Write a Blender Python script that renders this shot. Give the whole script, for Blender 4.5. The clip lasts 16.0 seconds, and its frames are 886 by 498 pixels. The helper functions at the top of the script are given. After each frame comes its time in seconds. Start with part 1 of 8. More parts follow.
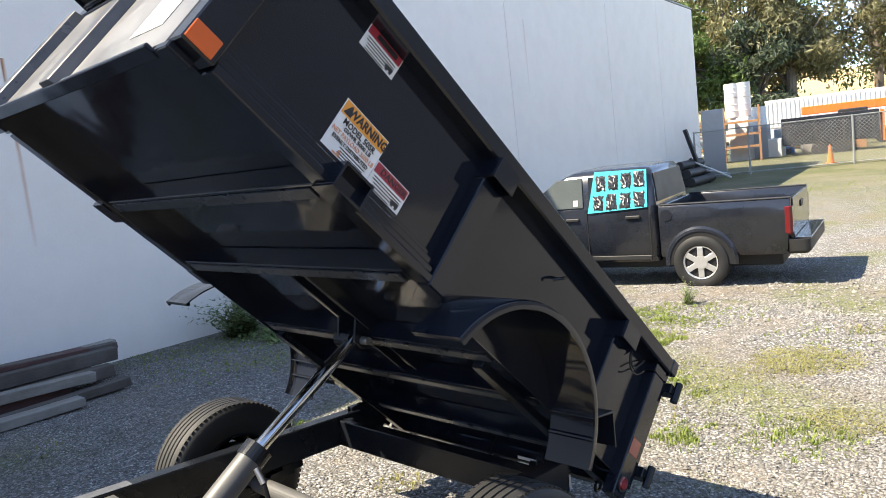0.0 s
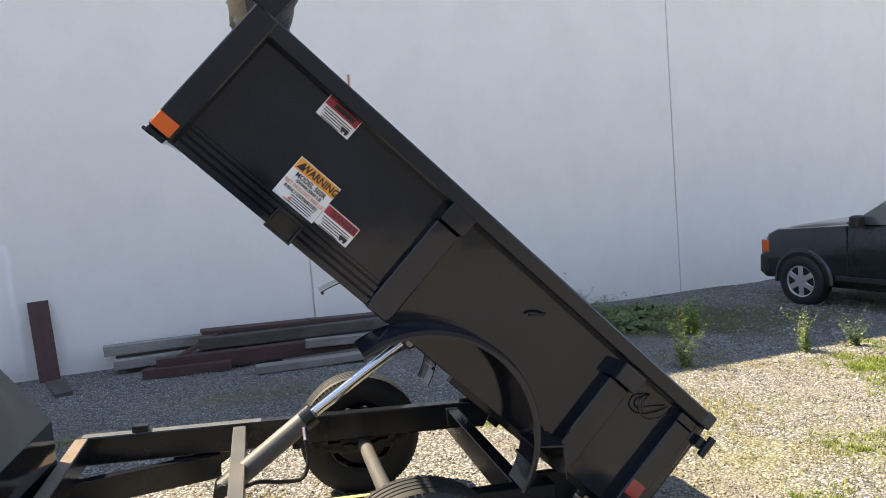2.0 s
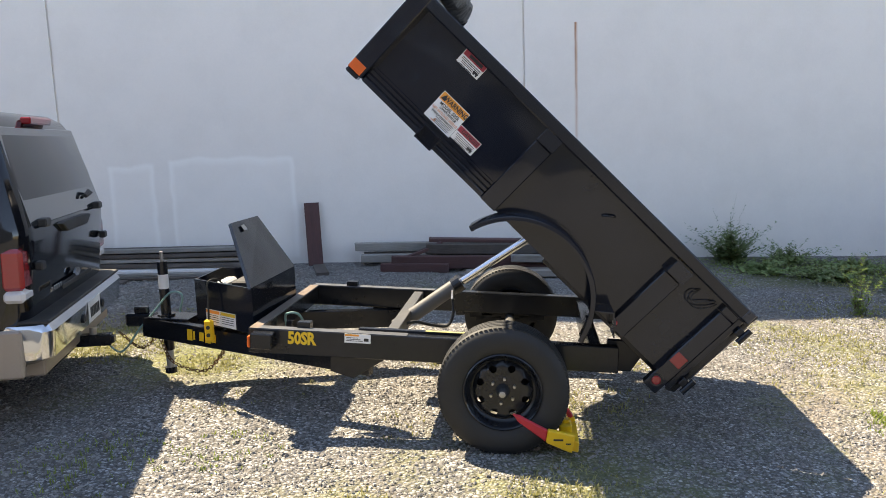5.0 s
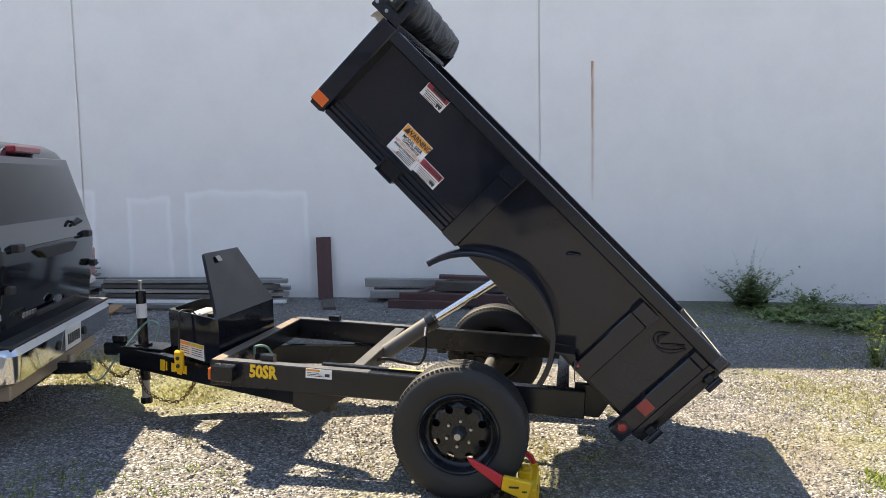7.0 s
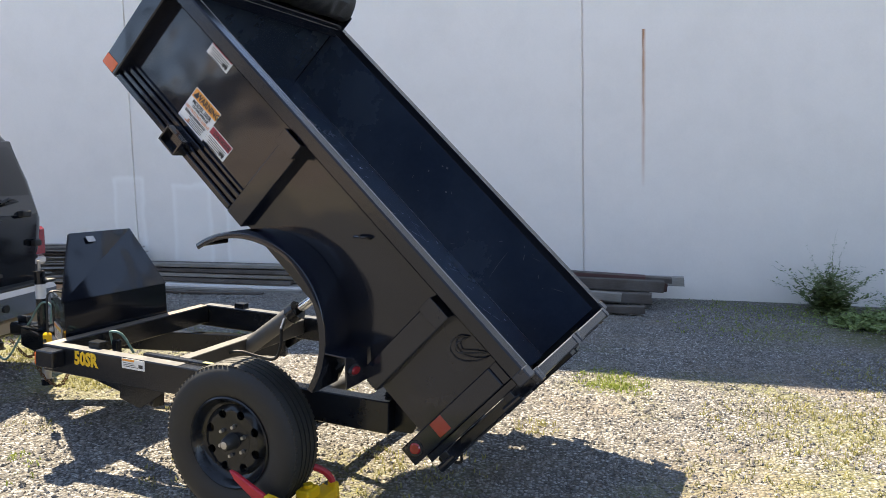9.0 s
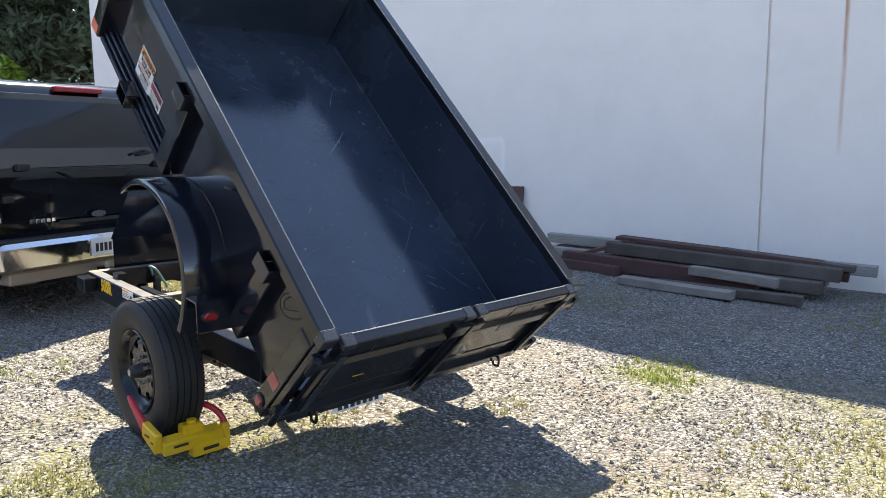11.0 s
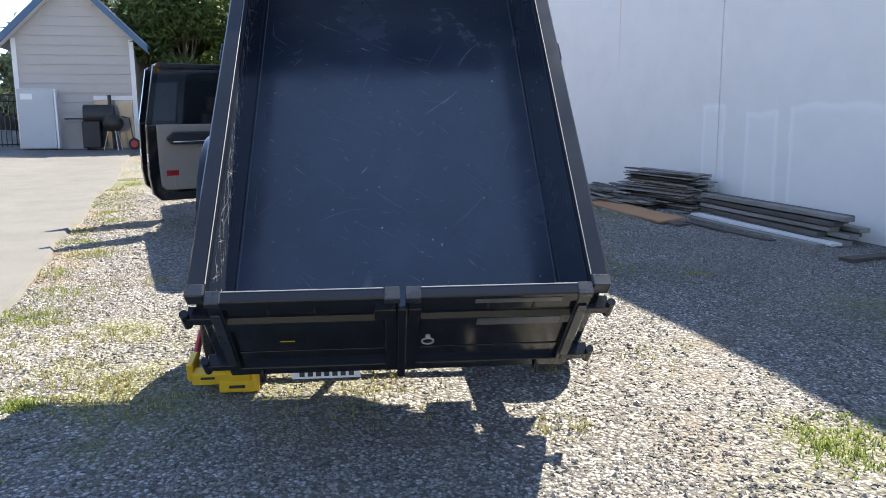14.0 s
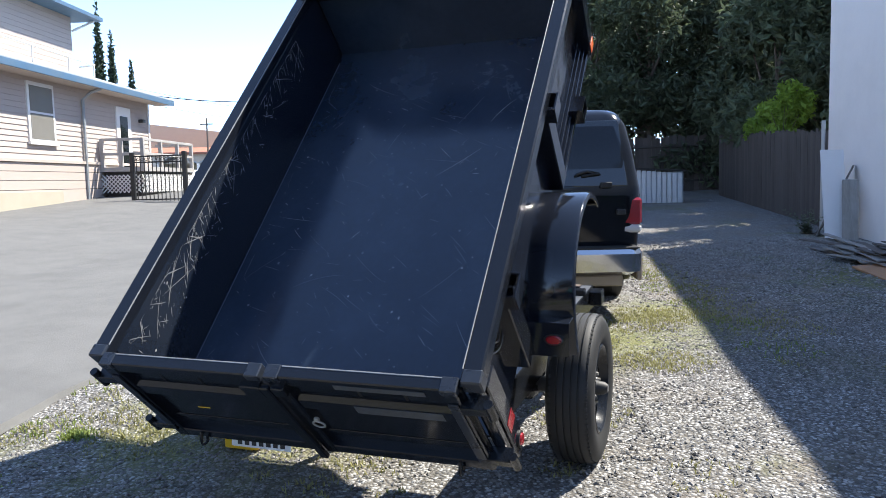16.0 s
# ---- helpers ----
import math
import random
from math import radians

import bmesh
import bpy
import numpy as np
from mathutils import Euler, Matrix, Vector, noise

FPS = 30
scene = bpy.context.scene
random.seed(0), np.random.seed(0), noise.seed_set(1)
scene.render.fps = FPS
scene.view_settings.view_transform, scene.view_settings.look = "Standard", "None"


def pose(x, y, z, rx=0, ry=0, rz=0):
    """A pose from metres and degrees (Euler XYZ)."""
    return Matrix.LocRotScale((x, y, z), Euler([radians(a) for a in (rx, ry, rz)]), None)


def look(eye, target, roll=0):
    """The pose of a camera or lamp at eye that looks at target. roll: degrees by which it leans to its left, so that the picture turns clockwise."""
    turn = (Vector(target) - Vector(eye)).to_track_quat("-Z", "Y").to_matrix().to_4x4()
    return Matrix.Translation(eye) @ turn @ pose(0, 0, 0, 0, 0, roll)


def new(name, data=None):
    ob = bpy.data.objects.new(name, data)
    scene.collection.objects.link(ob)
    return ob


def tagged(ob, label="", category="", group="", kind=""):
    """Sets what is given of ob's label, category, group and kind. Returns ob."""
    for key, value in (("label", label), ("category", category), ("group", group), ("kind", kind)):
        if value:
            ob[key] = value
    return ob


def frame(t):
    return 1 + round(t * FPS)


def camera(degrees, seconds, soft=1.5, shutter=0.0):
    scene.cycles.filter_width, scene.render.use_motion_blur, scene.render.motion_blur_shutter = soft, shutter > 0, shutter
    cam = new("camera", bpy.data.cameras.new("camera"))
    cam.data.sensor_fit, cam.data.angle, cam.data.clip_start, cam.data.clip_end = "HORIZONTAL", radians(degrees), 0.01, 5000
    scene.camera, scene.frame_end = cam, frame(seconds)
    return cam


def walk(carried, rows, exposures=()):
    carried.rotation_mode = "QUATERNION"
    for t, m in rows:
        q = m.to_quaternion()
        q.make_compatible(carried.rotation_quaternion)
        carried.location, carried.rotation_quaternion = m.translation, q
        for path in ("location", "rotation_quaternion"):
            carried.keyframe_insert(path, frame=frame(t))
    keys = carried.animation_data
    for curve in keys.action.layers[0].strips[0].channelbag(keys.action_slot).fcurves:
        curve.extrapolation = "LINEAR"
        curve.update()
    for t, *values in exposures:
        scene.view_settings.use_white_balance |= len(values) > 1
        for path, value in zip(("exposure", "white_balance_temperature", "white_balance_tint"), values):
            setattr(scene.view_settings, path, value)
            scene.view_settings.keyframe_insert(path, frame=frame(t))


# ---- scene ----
cam = camera(60.7, 16.0, soft=0.9)
PATH = [
    (0, (-2.147, -2.104, 1.774), (-0.491, -1.01, 1.526), -6.6),
    (0.5, (-1.992, -2.435, 1.848), (-0.481, -1.136, 1.672), -6.7),
    (1, (-1.908, -2.897, 1.869), (-0.637, -1.357, 1.769), -6.8),
    (1.5, (-1.554, -3.144, 1.887), (-0.455, -1.476, 1.793), -6.9),
    (2, (-1.208, -3.474, 1.841), (-0.347, -1.679, 1.653), -4.8),
    (2.5, (-0.933, -3.685, 1.789), (-0.328, -1.798, 1.52), -2.6),
    (3, (-0.705, -3.921, 1.739), (-0.32, -1.985, 1.415), -1.4),
    (3.5, (-0.718, -4.204, 1.699), (-0.472, -2.251, 1.348), -1.6),
    (4, (-0.867, -4.517, 1.717), (-0.667, -2.558, 1.369), -1.9),
    (6.5, (-0.662, -4.95, 1.69), (-0.522, -2.965, 1.498), -1.4),
    (7, (-0.399, -4.789, 1.671), (-0.328, -2.8, 1.483), -1.1),
    (7.5, (0.014, -4.669, 1.629), (-0.003, -2.678, 1.443), -0.8),
    (8, (0.466, -4.48, 1.593), (0.348, -2.492, 1.409), -1.0),
    (8.5, (0.915, -4.242, 1.571), (0.676, -2.265, 1.381), -1.2),
    (9, (1.374, -4.055, 1.529), (1.001, -2.1, 1.33), -1.4),
    (9.2, (1.54, -3.966, 1.488), (1.105, -2.024, 1.286), -1.6),
    (11.3, (3.243, -2.968, 1.433), (2.02, -1.414, 1.136), -0.5),
    (11.5, (3.344, -2.825, 1.402), (2.043, -1.339, 1.092), -0.7),
    (12, (3.605, -2.541, 1.392), (2.122, -1.24, 1.065), -1.1),
    (12.5, (3.786, -2.279, 1.368), (2.151, -1.179, 1.032), -1.2),
    (13, (3.847, -1.838, 1.365), (2.097, -0.928, 1.03), -1.2),
    (13.5, (4.018, -1.435, 1.36), (2.187, -0.703, 1.029), -0.9),
    (14, (4.06, -0.988, 1.33), (2.17, -0.416, 1.009), -0.5),
    (14.5, (4.098, -0.548, 1.332), (2.16, -0.158, 1.025), -0.2),
    (15, (4.068, -0.136, 1.321), (2.096, 0.048, 1.04), -0.3),
    (15.5, (3.925, 0.301, 1.353), (1.94, 0.265, 1.109), -0.3),
    (16, (3.851, 0.723, 1.366), (1.881, 0.423, 1.186), -1.4),
]
walk(cam, [(t, look(eye, target, roll)) for t, eye, target, roll in PATH],
     [(0, 2.64, 8400, 8), (2, 2.72, 9800, 9), (3.5, 2.80, 9600, 9), (6.5, 2.70, 9400, 9), (8.5, 2.74, 9300, 9), (12, 2.86, 8300, 8), (14, 2.76, 7900, 8), (16, 2.38, 7000, 8)])

# ---- daylight: sun over the building, clear sky ----
SUN_DIR = Vector((-0.495, 0.60, 1.0)).normalized()
world = bpy.data.worlds.new("World")
scene.world = world
world.use_nodes = True
wn = world.node_tree
sky = wn.nodes.new("ShaderNodeTexSky")
sky.sky_type = "NISHITA"
sky.sun_disc = False
sky.sun_elevation = math.asin(SUN_DIR.z)
sky.sun_rotation = math.atan2(SUN_DIR.x, SUN_DIR.y)
sky.altitude = 3500
sky.air_density = 0.55
sky.dust_density = 0.0
sky.ozone_density = 1.0
wn.links.new(sky.outputs[0], wn.nodes["Background"].inputs[0])
wn.nodes["Background"].inputs[1].default_value = 0.15
sun_data = bpy.data.lights.new("sun", "SUN")
sun_data.energy = 2.2
sun_data.angle = radians(0.55)
sun_data.color = (1.0, 0.985, 0.96)
sun_lamp = new("sun", sun_data)
sun_lamp.matrix_world = look(SUN_DIR * 60, (0, 0, 0))

# ---- materials ----
def mat(name, col, rough=0.5, metal=0.0, var=0.25, scale=3.0, fine=60.0, bump=0.0, dust=0.0, dust_col=(0.30, 0.27, 0.22),
        coat=0.0, rvar=0.15, transmission=0.0, island=0.0, emit=None, spec=0.5, through_light=0.0, wave=0.0, grain=1.0):
    """A surface with variation at two scales, dust and fine relief, in object space."""
    m = bpy.data.materials.new(name)
    m.use_nodes = True
    nt = m.node_tree
    N, L = nt.nodes, nt.links
    b = N["Principled BSDF"]
    tc = N.new("ShaderNodeTexCoord")
    n1 = N.new("ShaderNodeTexNoise"); n1.inputs["Scale"].default_value = scale; n1.inputs["Detail"].default_value = 6
    n2 = N.new("ShaderNodeTexNoise"); n2.inputs["Scale"].default_value = fine; n2.inputs["Detail"].default_value = 4
    mp = N.new("ShaderNodeMapping"); mp.inputs["Scale"].default_value = (1 / grain, 1, 1)
    L.new(tc.outputs["Object"], mp.inputs[0])
    L.new(mp.outputs[0], n1.inputs["Vector"]); L.new(mp.outputs[0], n2.inputs["Vector"])
    mix = N.new("ShaderNodeMix"); mix.data_type = "RGBA"
    mix.inputs[6].default_value = (*[c * (1 - var) for c in col], 1)
    mix.inputs[7].default_value = (*[min(1, c * (1 + var)) for c in col], 1)
    ad = N.new("ShaderNodeMath"); ad.operation = "MULTIPLY_ADD"; ad.inputs[1].default_value = 0.55
    L.new(n1.outputs["Fac"], ad.inputs[0])
    sc = N.new("ShaderNodeMath"); sc.operation = "MULTIPLY"; sc.inputs[1].default_value = 0.45
    L.new(n2.outputs["Fac"], sc.inputs[0]); L.new(sc.outputs[0], ad.inputs[2]); L.new(ad.outputs[0], mix.inputs[0])
    out = mix.outputs[2]
    if island:
        oi = N.new("ShaderNodeObjectInfo"); geo = N.new("ShaderNodeNewGeometry")
        s2 = N.new("ShaderNodeMath"); s2.operation = "ADD"
        L.new(oi.outputs["Random"], s2.inputs[0]); L.new(geo.outputs["Random Per Island"], s2.inputs[1])
        hs = N.new("ShaderNodeHueSaturation")
        mr = N.new("ShaderNodeMapRange"); mr.inputs[1].default_value = 0; mr.inputs[2].default_value = 2
        mr.inputs[3].default_value = 1 - island; mr.inputs[4].default_value = 1 + island
        L.new(s2.outputs[0], mr.inputs[0]); L.new(mr.outputs[0], hs.inputs["Value"]); L.new(out, hs.inputs["Color"])
        out = hs.outputs[0]
    rough_out = None
    rr = N.new("ShaderNodeMapRange"); rr.inputs[3].default_value = max(0.02, rough - rvar); rr.inputs[4].default_value = min(1, rough + rvar)
    L.new(n1.outputs["Fac"], rr.inputs[0]); rough_out = rr.outputs[0]
    if dust:
        nd = N.new("ShaderNodeTexNoise"); nd.inputs["Scale"].default_value = 1.7; nd.inputs["Detail"].default_value = 9; nd.inputs["Roughness"].default_value = 0.65
        L.new(tc.outputs["Object"], nd.inputs["Vector"])
        mr = N.new("ShaderNodeMapRange"); mr.inputs[1].default_value = 0.42; mr.inputs[2].default_value = 0.75; mr.inputs[4].default_value = dust
        L.new(nd.outputs["Fac"], mr.inputs[0])
        m2 = N.new("ShaderNodeMix"); m2.data_type = "RGBA"; m2.inputs[7].default_value = (*dust_col, 1)
        L.new(out, m2.inputs[6]); L.new(mr.outputs[0], m2.inputs[0]); out = m2.outputs[2]
        ra = N.new("ShaderNodeMath"); ra.operation = "MULTIPLY_ADD"; ra.inputs[1].default_value = 0.8
        L.new(mr.outputs[0], ra.inputs[0]); L.new(rough_out, ra.inputs[2]); rough_out = ra.outputs[0]
    L.new(out, b.inputs["Base Color"]); L.new(rough_out, b.inputs["Roughness"])
    b.inputs["Metallic"].default_value = metal
    b.inputs["Specular IOR Level"].default_value = spec
    b.inputs["Coat Weight"].default_value = coat
    b.inputs["Coat Roughness"].default_value = 0.06
    b.inputs["Transmission Weight"].default_value = transmission
    if emit:
        b.inputs["Emission Color"].default_value = (*col, 1); b.inputs["Emission Strength"].default_value = emit
    if bump:
        bp = N.new("ShaderNodeBump"); bp.inputs["Strength"].default_value = 1.0; bp.inputs["Distance"].default_value = bump
        L.new(n2.outputs["Fac"], bp.inputs["Height"]); L.new(bp.outputs[0], b.inputs["Normal"])
        if wave:
            nw = N.new("ShaderNodeTexNoise"); nw.inputs["Scale"].default_value = 2.1; nw.inputs["Detail"].default_value = 1.5
            wv = N.new("ShaderNodeBump"); wv.inputs["Distance"].default_value = wave
            L.new(tc.outputs["Object"], nw.inputs["Vector"]); L.new(nw.outputs["Fac"], wv.inputs["Height"]); L.new(wv.outputs[0], bp.inputs["Normal"])
    if through_light:
        tl = N.new("ShaderNodeBsdfTranslucent"); ms = N.new("ShaderNodeMixShader"); ms.inputs[0].default_value = through_light
        L.new(out, tl.inputs["Color"]); L.new(b.outputs[0], ms.inputs[1]); L.new(tl.outputs[0], ms.inputs[2])
        L.new(ms.outputs[0], N["Material Output"].inputs["Surface"])
    return m


M_BLACK = mat("black_gloss_paint", (0.008, 0.010, 0.016), 0.09, var=0.3, scale=1.5, fine=14, bump=0.0002, dust=0.03, dust_col=(0.17, 0.185, 0.21), rvar=0.05, spec=0.42, coat=0.22, wave=0.020)
M_RAIL = mat("black_rail_and_gate_shade_paint", (0.009, 0.011, 0.016), 0.17, var=0.4, scale=5, fine=40, bump=0.0004, rvar=0.06, spec=0.5)
# blue in base and dust stands in for sky mirrored by the bed
M_BED = mat("worn_sky_tinted_bed_paint", (0.018, 0.030, 0.052), 0.17, var=0.4, scale=1.6, fine=30, bump=0.0004, dust=0.22, dust_col=(0.09, 0.13, 0.19), rvar=0.08, spec=0.7, wave=0.012)
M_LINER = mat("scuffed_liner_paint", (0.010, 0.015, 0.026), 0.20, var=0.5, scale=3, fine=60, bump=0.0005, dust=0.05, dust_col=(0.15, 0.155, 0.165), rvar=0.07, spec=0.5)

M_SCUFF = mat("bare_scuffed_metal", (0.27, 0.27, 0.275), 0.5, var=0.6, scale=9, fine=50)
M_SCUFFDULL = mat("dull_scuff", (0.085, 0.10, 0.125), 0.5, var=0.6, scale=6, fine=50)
M_LAMPDARK = mat("dark_red_lens", (0.15, 0.010, 0.013), 0.2, var=0.15, coat=0.5)
# front wall greys carry dust plus the sun's glare on black paint
M_DUSTGLARERIB = mat("dusty_sun_glare_rib", (0.040, 0.043, 0.052), 0.28, var=0.4, scale=3, fine=30, dust=0.2, dust_col=(0.3, 0.3, 0.3), spec=0.6)
M_DUSTGLARE = mat("dusty_sun_glare_sheet", (0.10, 0.10, 0.105), 0.32, var=0.4, scale=3, fine=30, dust=0.34, dust_col=(0.29, 0.31, 0.34), spec=0.7)
M_WORN = mat("rubbed_grey_paint", (0.022, 0.027, 0.037), 0.30, var=0.6, scale=14, fine=50, bump=0.0005, spec=0.6)
M_RUBBED = mat("rubbed_brown_edge", (0.17, 0.125, 0.095), 0.5, var=0.7, scale=9, fine=50, bump=0.0005)
M_EDGE = mat("worn_edge_paint", (0.085, 0.09, 0.10), 0.4, var=0.85, scale=14, fine=50, bump=0.0005)
M_FRAME = mat("satin_black_frame_paint", (0.008, 0.010, 0.014), 0.20, var=0.3, scale=4, fine=40, bump=0.0005, dust=0.03, dust_col=(0.20, 0.20, 0.20), rvar=0.08, spec=0.4)
# near-black; also stands for shade in arches and under the porch
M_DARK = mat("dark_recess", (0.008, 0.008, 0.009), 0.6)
M_STEEL = mat("bare_steel", (0.42, 0.41, 0.40), 0.38, metal=0.9, var=0.2, scale=12, fine=90)
M_CHROME = mat("chrome", (0.60, 0.61, 0.63), 0.10, metal=1.0, var=0.05, rvar=0.05)
M_ZINC = mat("galvanised_steel", (0.45, 0.46, 0.47), 0.45, metal=0.7, var=0.25, scale=8)
M_RUST = mat("rusty_steel", (0.16, 0.085, 0.045), 0.75, metal=0.3, var=0.5, scale=12, fine=80, bump=0.001)
M_GREYPAINT = mat("grey_cylinder_paint", (0.075, 0.076, 0.079), 0.42, var=0.25, scale=8, dust=0.2)
M_RUBBER = mat("tyre_rubber", (0.012, 0.0125, 0.0135), 0.62, var=0.3, scale=6, fine=120, bump=0.0006, dust=0.08, dust_col=(0.12, 0.118, 0.112))
M_RUBBER_F = mat("hose_rubber", (0.015, 0.015, 0.015), 0.5)
M_WHITE = mat("white_decal", (0.78, 0.78, 0.77), 0.35, var=0.04, dust=0.06)
M_RED = mat("red_decal", (0.38, 0.035, 0.055), 0.35, var=0.08)
M_ORANGE = mat("orange_decal", (0.85, 0.33, 0.05), 0.35, var=0.06)
M_INK = mat("black_ink", (0.02, 0.02, 0.022), 0.5)
M_INK_O = mat("orange_ink", (0.75, 0.34, 0.20), 0.5)
M_YELLOW = mat("yellow_decal", (0.78, 0.476, 0.03), 0.4, var=0.08)
M_SUNSTRIP = mat("sunlit_strip_yellow", (0.42, 0.37, 0.14), 0.7, var=0.25, scale=12)
M_AMBER = mat("amber_lens", (0.72, 0.115, 0.013), 0.35, var=0.12, coat=0.2)
M_REDLENS = mat("red_lens", (0.30, 0.010, 0.016), 0.16, var=0.12, coat=0.8)
M_CLEARLENS = mat("white_lens", (0.62, 0.60, 0.60), 0.15, var=0.1, coat=0.6)
M_YPLASTIC = mat("yellow_lock_paint", (0.80, 0.46, 0.015), 0.38, var=0.12, scale=9, dust=0.12)
M_RPLASTIC = mat("red_lock_coating", (0.50, 0.02, 0.035), 0.42, var=0.12, scale=9)
M_TARP = mat("dark_mesh_tarp", (0.014, 0.015, 0.017), 0.45, var=0.5, scale=14, fine=120, bump=0.003)
M_FILM = mat("crumpled_film", (0.035, 0.034, 0.036), 0.12, var=0.4, scale=14, fine=60, spec=0.9)
M_TARPGREY = mat("grey_tarp_flap", (0.42, 0.42, 0.41), 0.5, var=0.5, scale=18, fine=70, bump=0.004)
M_BLUEGREEN = mat("faded_green_wire", (0.16, 0.30, 0.28), 0.5)

M_CARBLACK = mat("suv_black_paint", (0.004, 0.005, 0.008), 0.10, var=0.3, coat=0.25, dust=0.02, rvar=0.04, spec=0.4)
M_CARTAN = mat("suv_tan_cladding", (0.34, 0.28, 0.23), 0.38, var=0.1, metal=0.25, dust=0.12)
M_TRIM = mat("tan_door_trim", (0.26, 0.225, 0.195), 0.6, var=0.12)
M_PLASTIC = mat("black_plastic", (0.02, 0.02, 0.021), 0.55, var=0.2)
M_GLASSDARK = mat("tinted_glass", (0.012, 0.015, 0.018), 0.05, var=0.1, coat=1.0, rvar=0.02)
M_SEAT = mat("beige_seat_cloth", (0.42, 0.37, 0.31), 0.85)
M_PICKUP = mat("pickup_charcoal_paint", (0.020, 0.023, 0.032), 0.20, var=0.25, scale=2, metal=0.2, coat=0.5, dust=0.10, dust_col=(0.15, 0.145, 0.135))
M_ALLOY = mat("alloy_wheel", (0.55, 0.55, 0.55), 0.35, metal=0.6, var=0.1)
M_CYAN = mat("turquoise_tape", (0.02, 0.40, 0.46), 0.45, var=0.3, scale=16, fine=90, bump=0.002)

M_WOODGREY = mat("weathered_grey_wood", (0.235, 0.215, 0.19), 0.85, var=0.6, scale=14, fine=90, bump=0.003, island=0.35, grain=9, dust=0.5, dust_col=(0.40, 0.39, 0.37))
M_WOODRED = mat("red_stained_wood", (0.082, 0.036, 0.034), 0.8, var=0.65, scale=14, fine=90, bump=0.003, island=0.3, grain=9, dust=0.25, dust_col=(0.16, 0.12, 0.11))
M_WOODDARK = mat("dark_old_wood", (0.085, 0.068, 0.058), 0.88, var=0.7, scale=14, fine=90, bump=0.003, island=0.35, grain=9, dust=0.4, dust_col=(0.24, 0.23, 0.215))
M_WOODNEW = mat("light_brown_board", (0.40, 0.20, 0.095), 0.75, var=0.4, scale=10, fine=60, bump=0.002, grain=6)
M_FENCE = mat("dark_fence_wood", (0.085, 0.07, 0.06), 0.9, var=0.4, scale=4, fine=50, bump=0.004, island=0.35)

M_LEAF = mat("leaf_green", (0.085, 0.13, 0.035), 0.55, var=0.45, scale=2.0, fine=9, island=0.6, through_light=0.35)
M_LEAFDARK = mat("leaf_dark", (0.11, 0.14, 0.080), 0.6, var=0.5, scale=1.2, fine=7, island=0.6, through_light=0.35)
M_LEAFBRIGHT = mat("leaf_bright", (0.20, 0.30, 0.045), 0.5, var=0.35, scale=2.0, fine=9, island=0.5, through_light=0.35)
M_LEAFOLIVE = mat("leaf_olive_dry", (0.19, 0.175, 0.085), 0.65, var=0.45, scale=1.0, fine=6, island=0.6, through_light=0.35)
M_LEAFCYP = mat("leaf_cypress", (0.035, 0.06, 0.028), 0.7, var=0.4, island=0.5)
M_WEED = mat("weed_green", (0.19, 0.26, 0.10), 0.55, var=0.35, scale=2.0, fine=9, island=0.5, through_light=0.35)
# pale blotchy base stands in for sky and wall reflected in the glass
M_CABREFLECT = mat("cab_glass_painted_reflection", (0.085, 0.098, 0.094), 0.05, var=0.5, scale=2.2, spec=0.8, coat=0.6)
M_REARGLASS = mat("brown_tinted_glass", (0.085, 0.07, 0.052), 0.55, var=0.25, scale=4, spec=0.3)
M_GRASS = mat("grass_blade", (0.20, 0.25, 0.06), 0.7, var=0.35, scale=1.2, fine=8, island=0.5, through_light=0.35)
M_GRASSDRY = mat("dry_grass_blade", (0.29, 0.275, 0.115), 0.8, var=0.3, scale=1.2, fine=8, island=0.5, through_light=0.35)
M_BARK = mat("bark", (0.15, 0.12, 0.095), 0.9, var=0.4, scale=6, fine=30, bump=0.01)

M_SIDING = mat("cream_siding_paint", (0.46, 0.385, 0.34), 0.7, var=0.06, scale=2, fine=40, bump=0.0008, dust=0.10)
M_SIDING2 = mat("garage_siding_paint", (0.46, 0.42, 0.38), 0.7, var=0.08, scale=2, fine=40, bump=0.0008, dust=0.15)
M_BLUETRIM = mat("blue_trim_paint", (0.055, 0.125, 0.21), 0.55, var=0.15, dust=0.15)
M_WHITETRIM = mat("white_trim_paint", (0.74, 0.72, 0.70), 0.55, var=0.06)
M_PORCH = mat("weathered_porch_paint", (0.36, 0.345, 0.33), 0.75, var=0.2)
M_WINGLASS = mat("house_window_glass", (0.22, 0.21, 0.19), 0.08, var=0.15, coat=0.8, rvar=0.03)
M_FOUND = mat("concrete_footing", (0.42, 0.38, 0.30), 0.9, var=0.2, fine=50, bump=0.002)
M_IRON = mat("black_iron", (0.018, 0.018, 0.018), 0.5)
M_FRIDGE = mat("fridge_grey_door", (0.44, 0.47, 0.49), 0.3, var=0.08, dust=0.1)
M_FRIDGEW = mat("fridge_white_side", (0.78, 0.78, 0.77), 0.4, var=0.05)
M_STUCCO = mat("stucco", (0.62, 0.54, 0.45), 0.85, var=0.1)
M_TERRA = mat("terracotta_roof", (0.42, 0.17, 0.11), 0.8, var=0.2, scale=3)
M_PEACH = mat("peach_wall", (0.56, 0.40, 0.28), 0.85, var=0.1)
M_DRYHILL = mat("dry_hill", (0.46, 0.34, 0.16), 0.95, var=0.2, scale=0.3, fine=3)
M_ORANGEPAINT = mat("orange_machine_paint", (0.70, 0.17, 0.025), 0.45, var=0.15, dust=0.15)
M_BLUE = mat("blue_barrel", (0.03, 0.17, 0.50), 0.4)
M_CONTAINER = mat("white_container", (0.70, 0.70, 0.68), 0.6, var=0.08, dust=0.15)
